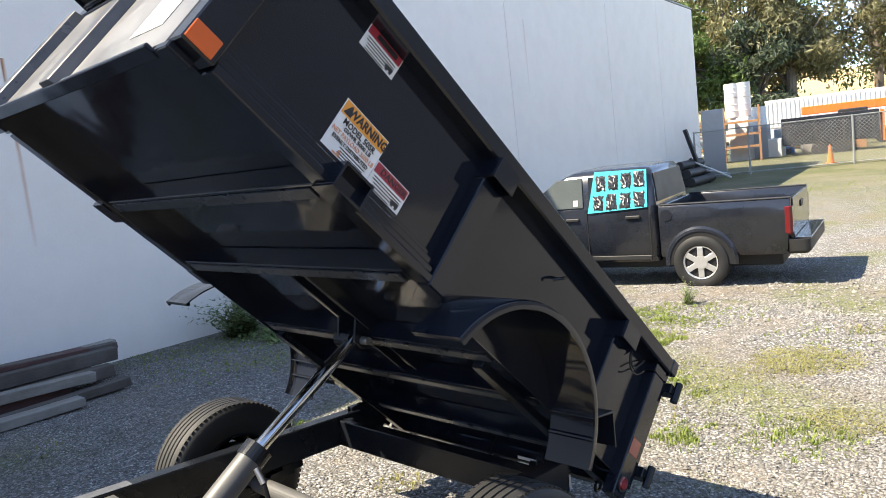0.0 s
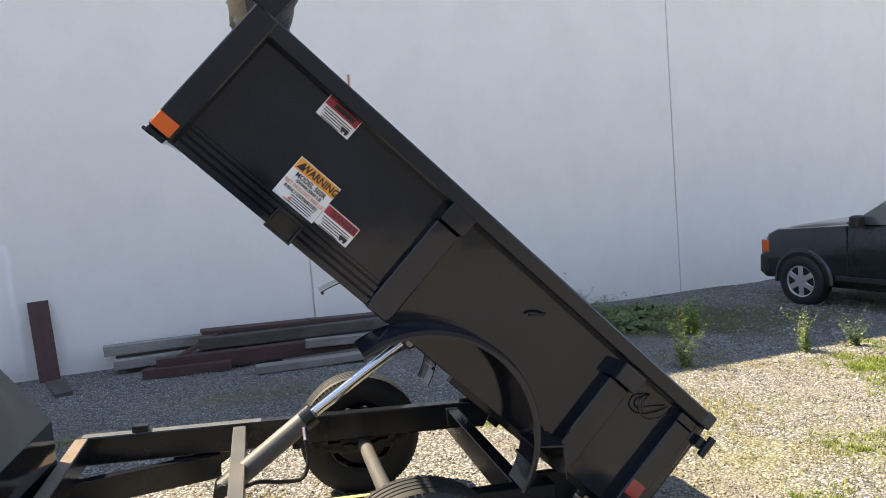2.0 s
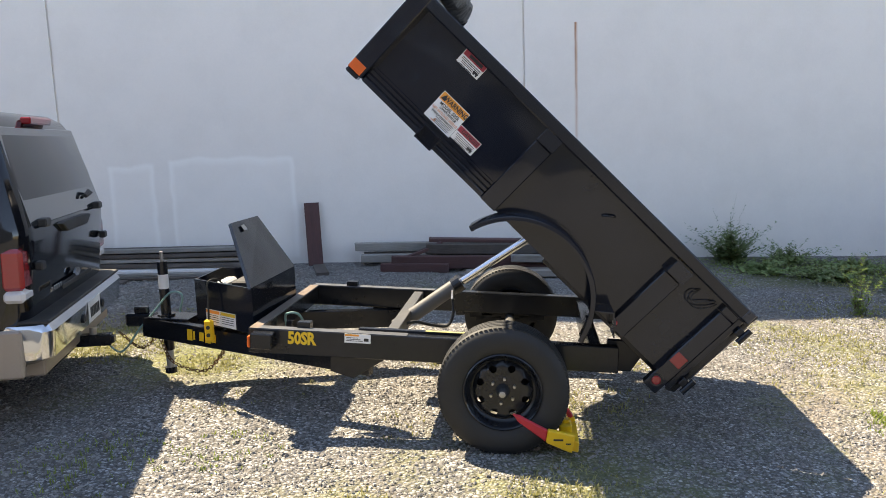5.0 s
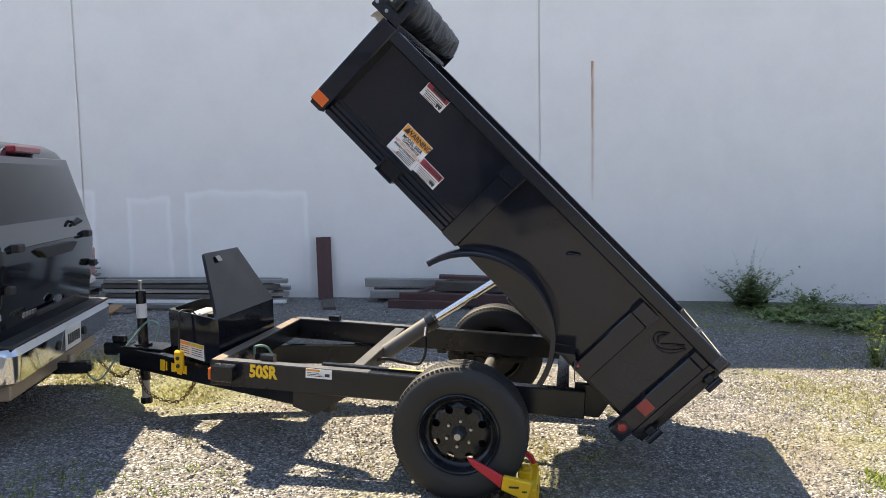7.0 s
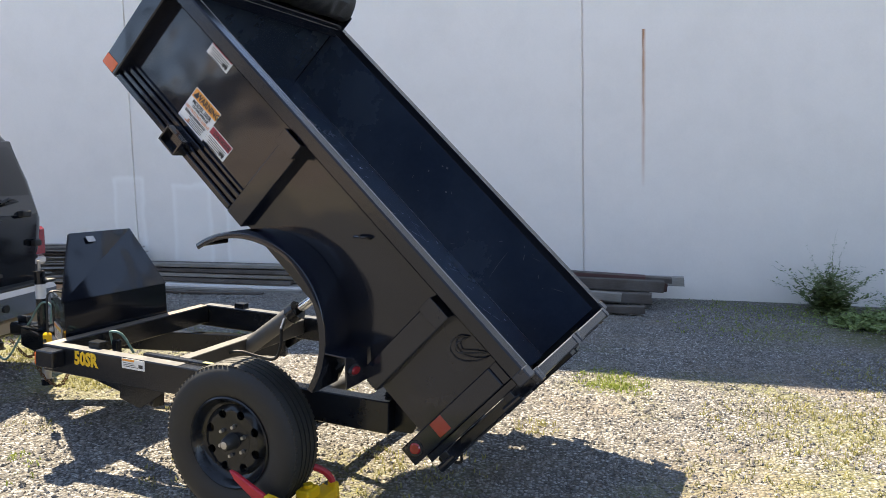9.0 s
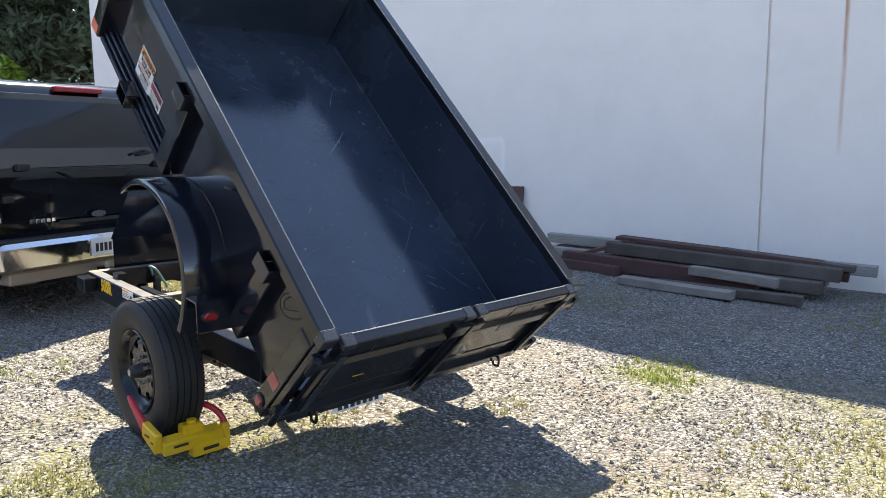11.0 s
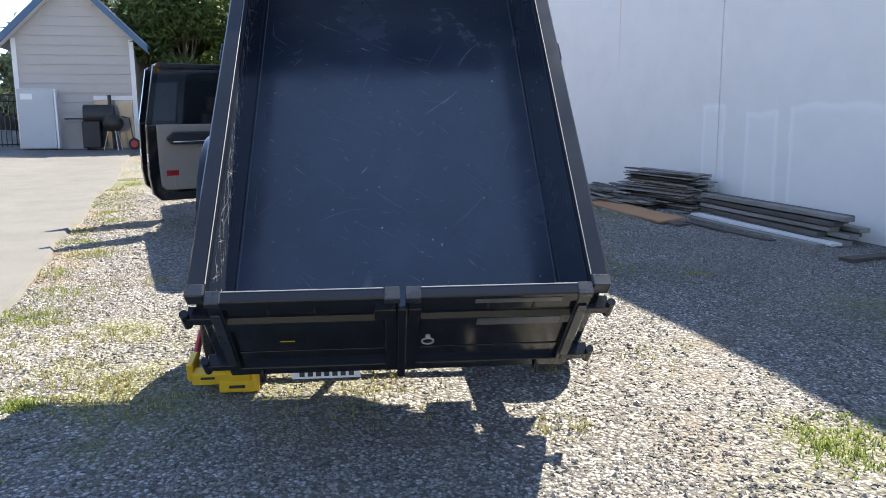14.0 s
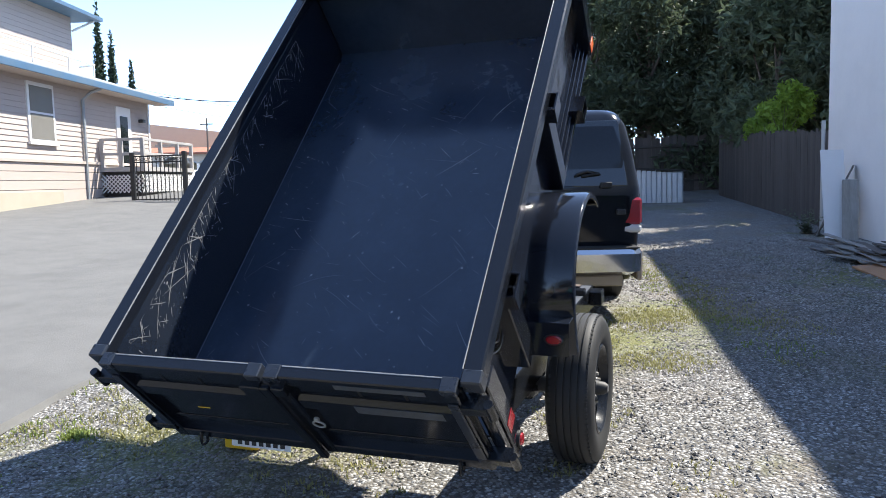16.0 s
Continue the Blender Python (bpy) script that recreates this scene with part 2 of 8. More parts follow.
M_WIRE = mat("grey_fence_wire", (0.36, 0.36, 0.35), 0.5, metal=0.5)
M_SLATE = mat("unseen_wall_slate", (0.065, 0.076, 0.095), 0.7, var=0.5, scale=0.25, fine=2, dust=0.1, dust_col=(0.2, 0.2, 0.2))
M_GREYSHEET = mat("grey_sheet", (0.30, 0.33, 0.35), 0.6, var=0.2, dust=0.15)


def wall_material():
    m = mat("painted_concrete_wall", (0.87, 0.81, 0.75), 0.7, var=0.05, scale=0.7, fine=45, bump=0.0012, dust=0.16, dust_col=(0.55, 0.52, 0.47))
    nt = m.node_tree
    N, L = nt.nodes, nt.links
    b = N["Principled BSDF"]
    base = b.inputs["Base Color"].links[0].from_socket
    tc = N.new("ShaderNodeTexCoord")
    sep = N.new("ShaderNodeSeparateXYZ")
    wob = N.new("ShaderNodeTexNoise"); wob.inputs["Scale"].default_value = 2.4; wob.inputs["Detail"].default_value = 5
    L.new(tc.outputs["Object"], wob.inputs["Vector"])
    L.new(tc.outputs["Object"], sep.inputs[0])

    def mth(op, a, bb=None, clamp=False):
        n = N.new("ShaderNodeMath"); n.operation = op; n.use_clamp = clamp
        for i, v in enumerate((a, bb)):
            if v is None: continue
            if hasattr(v, "is_linked"): L.new(v, n.inputs[i])
            else: n.inputs[i].default_value = v
        return n.outputs[0]
    wx = mth("ADD", sep.outputs["X"], mth("MULTIPLY", mth("SUBTRACT", wob.outputs["Fac"], 0.5), 0.10))
    wz = mth("ADD", sep.outputs["Z"], mth("MULTIPLY", mth("SUBTRACT", wob.outputs["Fac"], 0.5), 0.16))

    def band(v, lo, hi, soft):
        a = mth("DIVIDE", mth("SUBTRACT", v, lo), soft, True)
        c = mth("DIVIDE", mth("SUBTRACT", hi, v), soft, True)
        return mth("MULTIPLY", a, c)

    def tint(fac, col, amount):
        mx = N.new("ShaderNodeMix"); mx.data_type = "RGBA"; mx.inputs[7].default_value = (*col, 1)
        L.new(mth("MULTIPLY", fac, amount), mx.inputs[0]); L.new(tint.out, mx.inputs[6]); tint.out = mx.outputs[2]
    tint.out = base
    # fresh white patches that were rolled on low down, with brighter rims
    for x0, x1, top in ((-3.55, -1.86, 1.56), (-4.35, -3.72, 1.50), (-5.25, -4.72, 1.62)):
        outer = mth("MULTIPLY", band(wx, x0, x1, 0.04), band(wz, 0.1, top, 0.05))
        inner = mth("MULTIPLY", band(wx, x0 + 0.035, x1 - 0.035, 0.06), band(wz, -0.5, top - 0.04, 0.10))
        tint(mth("SUBTRACT", outer, mth("MULTIPLY", inner, 0.7)), (0.97, 0.93, 0.88), 0.75)
    # rust runs below old fixings
    streak = N.new("ShaderNodeTexNoise"); streak.inputs["Scale"].default_value = 9; streak.inputs["Detail"].default_value = 6
    mp = N.new("ShaderNodeMapping"); mp.inputs["Scale"].default_value = (3, 1, 0.5)
    L.new(tc.outputs["Object"], mp.inputs[0]); L.new(mp.outputs[0], streak.inputs["Vector"])
    for x, ztop, zbot, w, amt in ((2.07, 3.22, 1.3, 0.030, 1.0), (2.06, 3.22, 2.3, 0.012, 0.9), (-7.6, 3.4, 2.2, 0.03, 0.4), (14.0, 4.6, 2.9, 0.05, 0.35), (5.1, 4.9, 4.2, 0.03, 0.3)):
        col = band(sep.outputs["X"], x - w, x + w, w)
        fade = mth("DIVIDE", mth("SUBTRACT", sep.outputs["Z"], zbot), ztop - zbot, True)
        lim = mth("LESS_THAN", sep.outputs["Z"], ztop)
        f = mth("MULTIPLY", mth("MULTIPLY", col, mth("POWER", fade, 0.55)), lim)
        f = mth("MULTIPLY", f, mth("ADD", mth("MULTIPLY", streak.outputs["Fac"], 1.2), 0.25), True)
        tint(f, (0.50, 0.20, 0.05) if w > 0.02 else (0.24, 0.07, 0.02), amt)
    L.new(tint.out, b.inputs["Base Color"])
    return m


M_WALL = wall_material()


def ground_material(name, kind):
    m = bpy.data.materials.new(name)
    m.use_nodes = True
    nt = m.node_tree
    N, L = nt.nodes, nt.links
    b = N["Principled BSDF"]
    b.inputs["Roughness"].default_value = 0.95
    b.inputs["Specular IOR Level"].default_value = 0.25
    tc = N.new("ShaderNodeTexCoord")

    def noise_tex(s, d=6, r=0.55):
        n = N.new("ShaderNodeTexNoise"); n.inputs["Scale"].default_value = s; n.inputs["Detail"].default_value = d; n.inputs["Roughness"].default_value = r
        L.new(tc.outputs["Object"], n.inputs["Vector"])
        return n.outputs["Fac"]

    def ramp(fac, stops):
        r = N.new("ShaderNodeValToRGB")
        while len(r.color_ramp.elements) < len(stops): r.color_ramp.elements.new(0.5)
        for e, (p, c) in zip(r.color_ramp.elements, stops): e.position, e.color = p, (*c, 1)
        L.new(fac, r.inputs[0])
        return r.outputs[0]

    def mix(f, a, c):
        mx = N.new("ShaderNodeMix"); mx.data_type = "RGBA"
        L.new(f, mx.inputs[0]); L.new(a, mx.inputs[6]); L.new(c, mx.inputs[7])
        return mx.outputs[2]
    bp = N.new("ShaderNodeBump")
    if kind == "gravel":
        vo = N.new("ShaderNodeTexVoronoi"); vo.inputs["Scale"].default_value = 52
        L.new(tc.outputs["Object"], vo.inputs["Vector"])
        sepc = N.new("ShaderNodeSeparateColor"); L.new(vo.outputs["Color"], sepc.inputs[0])
        stone = ramp(sepc.outputs[0], [(0, (0.098, 0.098, 0.098)), (0.45, (0.232, 0.229, 0.224)), (0.8, (0.375, 0.37, 0.362)), (1, (0.55, 0.54, 0.525))])
        # dark brown mixed in between stones stands for the shade in the crevices
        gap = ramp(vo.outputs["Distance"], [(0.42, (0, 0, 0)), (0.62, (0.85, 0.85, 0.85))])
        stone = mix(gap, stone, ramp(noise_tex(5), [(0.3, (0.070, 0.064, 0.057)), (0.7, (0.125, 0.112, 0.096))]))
        soil = ramp(noise_tex(7), [(0.3, (0.14, 0.115, 0.09)), (0.7, (0.25, 0.21, 0.165))])
        green = ramp(noise_tex(16), [(0.3, (0.085, 0.105, 0.035)), (0.7, (0.19, 0.19, 0.08))])
        r1 = ramp(noise_tex(0.75, 8, 0.6), [(0.50, (0, 0, 0)), (0.68, (0.8, 0.8, 0.8))])
        r2 = ramp(noise_tex(0.42, 9, 0.68), [(0.53, (0, 0, 0)), (0.66, (0.85, 0.85, 0.85))])
        col = mix(r2, mix(r1, stone, soil), green)
        sep = N.new("ShaderNodeSeparateXYZ"); L.new(tc.outputs["Object"], sep.inputs[0])
        # weedy dark soil by the wall, moss behind the trailer, orange soil along the drive
        edge_noise = noise_tex(1.6, 7, 0.65)
        def zone(cx, cy, r, soft, colour, amount):
            d = N.new("ShaderNodeVectorMath"); d.operation = "DISTANCE"; d.inputs[1].default_value = (cx, cy, -0.1)
            L.new(tc.outputs["Object"], d.inputs[0])
            w = N.new("ShaderNodeMath"); w.operation = "MULTIPLY_ADD"; w.inputs[1].default_value = 2.6
            L.new(edge_noise, w.inputs[0]); L.new(d.outputs["Value"], w.inputs[2])
            m_ = N.new("ShaderNodeMapRange"); m_.inputs[1].default_value = r + 1.3 - soft; m_.inputs[2].default_value = r + 1.3 + soft
            m_.inputs[3].default_value = amount; m_.inputs[4].default_value = 0
            L.new(w.outputs[0], m_.inputs[0])
            return mix(m_.outputs[0], zone.out, colour)
        zone.out = col
        weedy = ramp(noise_tex(22), [(0.3, (0.045, 0.048, 0.026)), (0.55, (0.085, 0.095, 0.042)), (0.75, (0.12, 0.115, 0.075))])
        for cx, cy, r, am in ((5.0, 4.3, 1.3, 0.8), (6.2, 3.6, 1.2, 0.75), (3.4, 5.3, 0.5, 0.6), (0.3, 3.3, 0.4, 0.6), (-1.6, 2.7, 0.3, 0.5), (5.6, 0.9, 0.6, 0.55), (-6.0, 4.0, 0.4, 0.4), (-3.4, 3.7, 0.3, 0.4)):
            zone.out = zone(cx, cy, r, 0.45, weedy, am)
        moss = ramp(noise_tex(30), [(0.3, (0.085, 0.095, 0.03)), (0.55, (0.19, 0.19, 0.06)), (0.75, (0.27, 0.25, 0.12))])
        for cx, cy, r, am in ((0.16, -1.5, 0.12, 0.8), (-1.18, -1.65, 0.1, 0.7), (-0.5, -1.8, 0.0, 0.6), (-2.3, 1.05, 0.4, 0.8), (-3.3, 1.7, 0.3, 0.7), (2.5, -0.1, 0.25, 0.6), (2.9, 0.9, 0.3, 0.55), (1.65, 1.55, 0.15, 0.7), (3.0, -1.4, 0.2, 0.5), (-0.4, 3.5, 0.25, 0.5), (3.4, 3.7, 0.4, 0.6)):
            zone.out = zone(cx, cy, r, 0.4, moss, am)
        clay = ramp(noise_tex(14), [(0.3, (0.22, 0.125, 0.07)), (0.7, (0.36, 0.22, 0.13))])
        for cx in (-10, -8.6, -7.2, -5.8, -4.4, -3.2):
            zone.out = zone(cx, -2.45 + 0.035 * cx, 0.1, 0.5, clay, 0.9)
        col = zone.out
        far = N.new("ShaderNodeMapRange"); far.inputs[1].default_value = 12; far.inputs[2].default_value = 26
        L.new(sep.outputs["X"], far.inputs[0])
        dry = ramp(noise_tex(0.5, 8, 0.7), [(0.3, (0.075, 0.095, 0.035)), (0.5, (0.145, 0.14, 0.075)), (0.75, (0.22, 0.195, 0.135))])
        L.new(mix(far.outputs[0], col, dry), b.inputs["Base Color"])
        L.new(vo.outputs["Distance"], bp.inputs["Height"]); bp.inputs["Distance"].default_value = 0.02; bp.inputs["Strength"].default_value = 0.8; bp.invert = True
    else:
        col = mix(noise_tex(140, 3), ramp(noise_tex(0.9, 8, 0.6), [(0.3, (0.112, 0.112, 0.111)), (0.7, (0.158, 0.157, 0.154))]),
                  ramp(noise_tex(2.5, 8), [(0.3, (0.138, 0.137, 0.134)), (0.7, (0.188, 0.186, 0.18))]))
        L.new(col, b.inputs["Base Color"])
        L.new(noise_tex(160, 3), bp.inputs["Height"]); bp.inputs["Distance"].default_value = 0.004
    L.new(bp.outputs[0], b.inputs["Normal"])
    return m


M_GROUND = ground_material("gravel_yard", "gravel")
M_ASPHALT = ground_material("worn_grey_asphalt", "asphalt")
M_STONE = mat("gravel_stone", (0.258, 0.242, 0.225), 0.85, var=0.35, scale=3, fine=90, island=0.68)


# ---- building blocks ----
def part(name, bm, material, parent=None, label="", smooth=False, M=None):
    """One bmesh as one mesh object under a thing or a part."""
    if M is not None: bm.transform(M)
    bmesh.ops.recalc_face_normals(bm, faces=bm.faces)
    me = bpy.data.meshes.new(name)
    bm.to_mesh(me); bm.free()
    for mm in (material if isinstance(material, (list, tuple)) else [material]): me.materials.append(mm)
    if smooth:
        for p in me.polygons: p.use_smooth = True
        me.set_sharp_from_angle(angle=radians(35))
    ob = new(name, me)
    ob.parent = parent
    if label: ob["label"] = label
    return ob


def thing(name, m, label, category, group=""):
    ob = new(name)
    ob.empty_display_size = 0.2
    ob.matrix_world = m
    return tagged(ob, label, category, group)


def add_box(bm, x0, x1, y0, y1, z0, z1, bev=0.0, M=None):
    vs = [bm.verts.new((x, y, z)) for x in (x0, x1) for y in (y0, y1) for z in (z0, z1)]
    fs = [bm.faces.new([vs[i] for i in f]) for f in ((0, 1, 3, 2), (4, 6, 7, 5), (0, 4, 5, 1), (2, 3, 7, 6), (0, 2, 6, 4), (1, 5, 7, 3))]
    if bev:
        es = {e for f in fs for e in f.edges}
        r = bmesh.ops.bevel(bm, geom=list(es), offset=bev, segments=1, affect="EDGES", clamp_overlap=True)
        vs = list({v for f in r["faces"] for v in f.verts} | {v for v in vs if v.is_valid})
    if M is not None: bmesh.ops.transform(bm, matrix=M, verts=vs)
    return bm


def bx(x0, x1, y0, y1, z0, z1, bev=0.004, M=None):
    return add_box(bmesh.new(), x0, x1, y0, y1, z0, z1, bev, M)


def add_cyl(bm, a, b, r, r2=None, seg=16, caps=True):
    a, b = Vector(a), Vector(b)
    d = b - a
    q = d.to_track_quat("Z", "Y").to_matrix().to_4x4()
    bmesh.ops.create_cone(bm, cap_ends=caps, segments=seg, radius1=r, radius2=r if r2 is None else r2, depth=d.length, matrix=Matrix.Translation((a + b) / 2) @ q)
    return bm


def cyl(a, b, r, r2=None, seg=16):
    return add_cyl(bmesh.new(), a, b, r, r2, seg)


def lathe(profile, seg=48, axis="Y"):
    """A ring of (radius, along) points turned round an axis; the profile is closed."""
    bm = bmesh.new()
    rings = []
    for i in range(seg):
        t = 2 * math.pi * i / seg
        c, s = math.cos(t), math.sin(t)
        rings.append([bm.verts.new((r * c, h, r * s) if axis == "Y" else (r * c, r * s, h)) for r, h in profile])
    n = len(profile)
    for i in range(seg):
        a, b = rings[i], rings[(i + 1) % seg]
        for j in range(n):
            k = (j + 1) % n
            bm.faces.new((a[j], a[k], b[k], b[j]))
    return bm


def prism(pts, y0, y1, plane="XZ", bev=0.0):
    """A polygon in a plane, pushed from y0 to y1."""
    bm = bmesh.new()
    def at(p, h):
        return {"XZ": (p[0], h, p[1]), "XY": (p[0], p[1], h), "YZ": (h, p[0], p[1])}[plane]
    a = [bm.verts.new(at(p, y0)) for p in pts]
    b = [bm.verts.new(at(p, y1)) for p in pts]
    bm.faces.new(a); bm.faces.new(b[::-1])
    n = len(pts)
    for i in range(n): bm.faces.new((a[i], b[i], b[(i + 1) % n], a[(i + 1) % n]))
    if bev: bmesh.ops.bevel(bm, geom=list(bm.edges), offset=bev, segments=1, affect="EDGES", clamp_overlap=True)
    return bm


def tube(points, r, seg=8):
    """A round tube through points."""
    bm = bmesh.new()
    pts = [Vector(p) for p in points]
    rings = []
    up = Vector((0.13, 0.27, 0.95)).normalized()
    for i, p in enumerate(pts):
        d = (pts[min(i + 1, len(pts) - 1)] - pts[max(i - 1, 0)]).normalized()
        x = d.cross(up)
        if x.length < 0.05: x = d.cross(Vector((1, 0, 0)))
        x.normalize(); y = d.cross(x)
        rings.append([bm.verts.new(p + r * (math.cos(2 * math.pi * k / seg) * x + math.sin(2 * math.pi * k / seg) * y)) for k in range(seg)])
    for a, b in zip(rings, rings[1:]):
        for k in range(seg): bm.faces.new((a[k], a[(k + 1) % seg], b[(k + 1) % seg], b[k]))
    bm.faces.new(rings[0]); bm.faces.new(rings[-1][::-1])
    return bm


def curve_pts(pts, n=6):
    """Catmull-Rom points through pts."""
    P = [Vector(p) for p in pts]
    P = [2 * P[0] - P[1]] + P + [2 * P[-1] - P[-2]]
    out = []
    for i in range(1, len(P) - 2):
        a, b, c, d = P[i - 1:i + 3]
        for k in range(n):
            t = k / n
            out.append(0.5 * ((2 * b) + (c - a) * t + (2 * a - 5 * b + 4 * c - d) * t * t + (3 * b - a - 3 * c + d) * t ** 3))
    out.append(P[-2])
    return out


def lettering(text, size, material, parent, M, name="lettering", bold=0.0, squeeze=1.0):
    """Words in the built-in font, turned into a mesh. M puts the x-y plane of the writing in place."""
    cu = bpy.data.curves.new(name, "FONT")
    cu.body, cu.size, cu.align_x, cu.align_y, cu.offset, cu.extrude = text, size, "CENTER", "CENTER", bold, 0.0006
    cu.resolution_u = 2
    tmp = new("tmp_text", cu)
    bpy.context.view_layer.update()
    me = bpy.data.meshes.new_from_object(tmp.evaluated_get(bpy.context.evaluated_depsgraph_get()))
    bpy.data.objects.remove(tmp)
    bpy.data.curves.remove(cu)
    me.transform(M @ Matrix.Diagonal((squeeze, 1, 1, 1)))
    me.materials.clear(); me.materials.append(material)
    me.name = name
    ob = new(name, me)
    ob.parent = parent
    return ob


def drive_rise(y):
    """The drive climbs a little towards the house."""
    return 0.38 * min(1.0, max(0.0, (-6.5 - y) / 5.0))


def ground_z(x, y=0.0):
    """The yard falls gently from the street end to the far end."""
    if x > 20: return -0.26
    if x > 9: return -0.36 + 0.1 * (x - 9) / 11
    if x > 0: return -0.04 * x
    if x > -11: return -0.026 * x
    if x > -26: return 0.286 + 0.045 * (-11 - x)
    if x > -60: return 0.961 + 0.010 * (-26 - x)
    return 1.301

# ---- ground, building ----
def sheet(name, xs, ys, zfun, material, label, category):
    verts = [(x, y, zfun(x, y)) for y in ys for x in xs]
    n = len(xs)
    faces = [(j * n + i, j * n + i + 1, (j + 1) * n + i + 1, (j + 1) * n + i) for j in range(len(ys) - 1) for i in range(n - 1)]
    me = bpy.data.meshes.new(name)
    me.from_pydata(verts, [], faces)
    me.materials.append(material)
    for p in me.polygons: p.use_smooth = True
    return tagged(new(name, me), label, category, kind="structure")


def steps(a, b, fine_a, fine_b, d):
    """Coordinates from a to b, finely spaced in the middle stretch."""
    out = [fine_a + d * i for i in range(int((fine_b - fine_a) / d) + 1)]
    s, x = d, out[-1]
    while x < b:
        s *= 1.25; x += s; out.append(min(x, b))
    s, x = d, out[0]
    low = []
    while x > a:
        s *= 1.25; x -= s; low.append(max(x, a))
    return low[::-1] + out


def yard_z(x, y):
    return ground_z(x) + 0.018 * noise.noise((x * 0.7, y * 0.7, 0)) + 0.008 * noise.noise((x * 3, y * 3, 5)) + (0.004 * noise.noise((x * 9, y * 9, 2)))


def edge_y(x):
    """Where the paved drive meets the gravel."""
    return -2.45 + 0.035 * (x + 1) + 0.10 * noise.noise((x * 0.5, 3.3, 0)) + 0.05 * noise.noise((x * 2.2, 1.3, 0))


sheet("ground", steps(-900, 900, -14, 10, 0.16), steps(-900, 900, -6, 6, 0.16), yard_z, M_GROUND,
      "pale grey gravel yard with grass patches and bare soil", "ground")


def paved():
    xs = [-90 + 2 * i for i in range(33)] + [-24 + 0.25 * i for i in range(113)] + [5 + i for i in range(36)]
    rows = [0.0, 0.03, 0.6, 2, 4, 5.5, 6.5, 7.5, 8.5, 9.5, 10.5, 11.5, 14, 22, 40, 70]
    verts, faces = [], []
    for x in xs:
        e = edge_y(x) - 0.6 * max(0.0, x - 2.5)
        for k, r in enumerate(rows):
            verts.append((x, e - r, ground_z(x) + drive_rise(e - r) + (0.0 if k == 0 else 0.045) + 0.004 * noise.noise((x, r, 0))))
    n = len(rows)
    for i in range(len(xs) - 1):
        for k in range(n - 1): faces.append((i * n + k, i * n + k + 1, (i + 1) * n + k + 1, (i + 1) * n + k))
    me = bpy.data.meshes.new("road")
    me.from_pydata(verts, [], faces)
    me.materials.append(M_ASPHALT)
    tagged(new("road", me), "worn light grey asphalt drive with ragged edge", "road", kind="structure")


paved()

# the long white tilt-up building: panels with open joints between them
WALL_Y, ROOF_Z = 5.674, 6.2
JOINTS = [-11.12, -4.89, 1.335, 7.32, 13.12, 19.4, 24.3, 29.0]
bm = bmesh.new()
for a, b in zip(JOINTS, JOINTS[1:]):
    add_box(bm, a + (0.011 if a > -11 else 0), b - (0.011 if b < 29 else 0), WALL_Y, WALL_Y + 0.2, -0.6, ROOF_Z, 0.004)
add_box(bm, -11.10, 28.98, WALL_Y + 0.03, WALL_Y + 0.4, -0.6, ROOF_Z - 0.01)
wall = tagged(part("wall_south", bm, M_WALL), "tall white painted concrete building wall with rust runs", "wall", kind="structure")
bm = bx(-11.10, -10.9, WALL_Y + 0.41, 22, -0.6, ROOF_Z - 0.02, 0)
tagged(part("wall_west", bm, M_WALL), "white painted concrete end wall", "wall", kind="structure")
bm = bx(28.8, 28.99, WALL_Y + 0.41, 22, -0.6, ROOF_Z - 0.02, 0)
tagged(part("wall_east", bm, M_WALL), "white painted concrete end wall", "wall", kind="structure")
bm = bx(-11.08, 28.97, WALL_Y + 0.05, 22, ROOF_Z - 0.012, ROOF_Z + 0.02, 0)
tagged(part("roof", bm, M_GREYSHEET), "flat grey building roof", "roof", kind="structure")
bm = bx(-11.15, 29.05, WALL_Y - 0.03, WALL_Y + 0.35, ROOF_Z + 0.021, ROOF_Z + 0.07, 0.005)
tagged(part("trim", bm, M_GREYSHEET), "grey metal coping along the roof edge", "trim", kind="structure")

# unseen wall, added only to darken what the trailer's side reflects
bm = bx(-9, 34, -24.2, -24.0, -0.5, 9.5, 0)
tagged(part("wall_unseen", bm, M_SLATE), "unseen slate-blue wall added for reflections in the trailer paint", "wall", kind="structure")

# ---- dump trailer ----
TRAILER = pose(0, 0, 0, 0, 0, -12)
TILT = radians(46)
_c, _s = math.cos(TILT), math.sin(TILT)
BED = Matrix(((-_c, 0, _s, -0.023 + 1.4 * _c), (0.005, -1, 0, -0.040), (_s, 0, _c, 1.314 - 1.4 * _s), (0, 0, 0, 1)))   # u forward and up, w to the drive side, v off the floor
GATE = BED @ Matrix.Translation((0.024, 0, 0))
FR = Matrix(((1, 0, 0.06, 0), (0, 1, 0, 0), (-0.06, 0, 1, 0.547), (0, 0, 0, 1)))


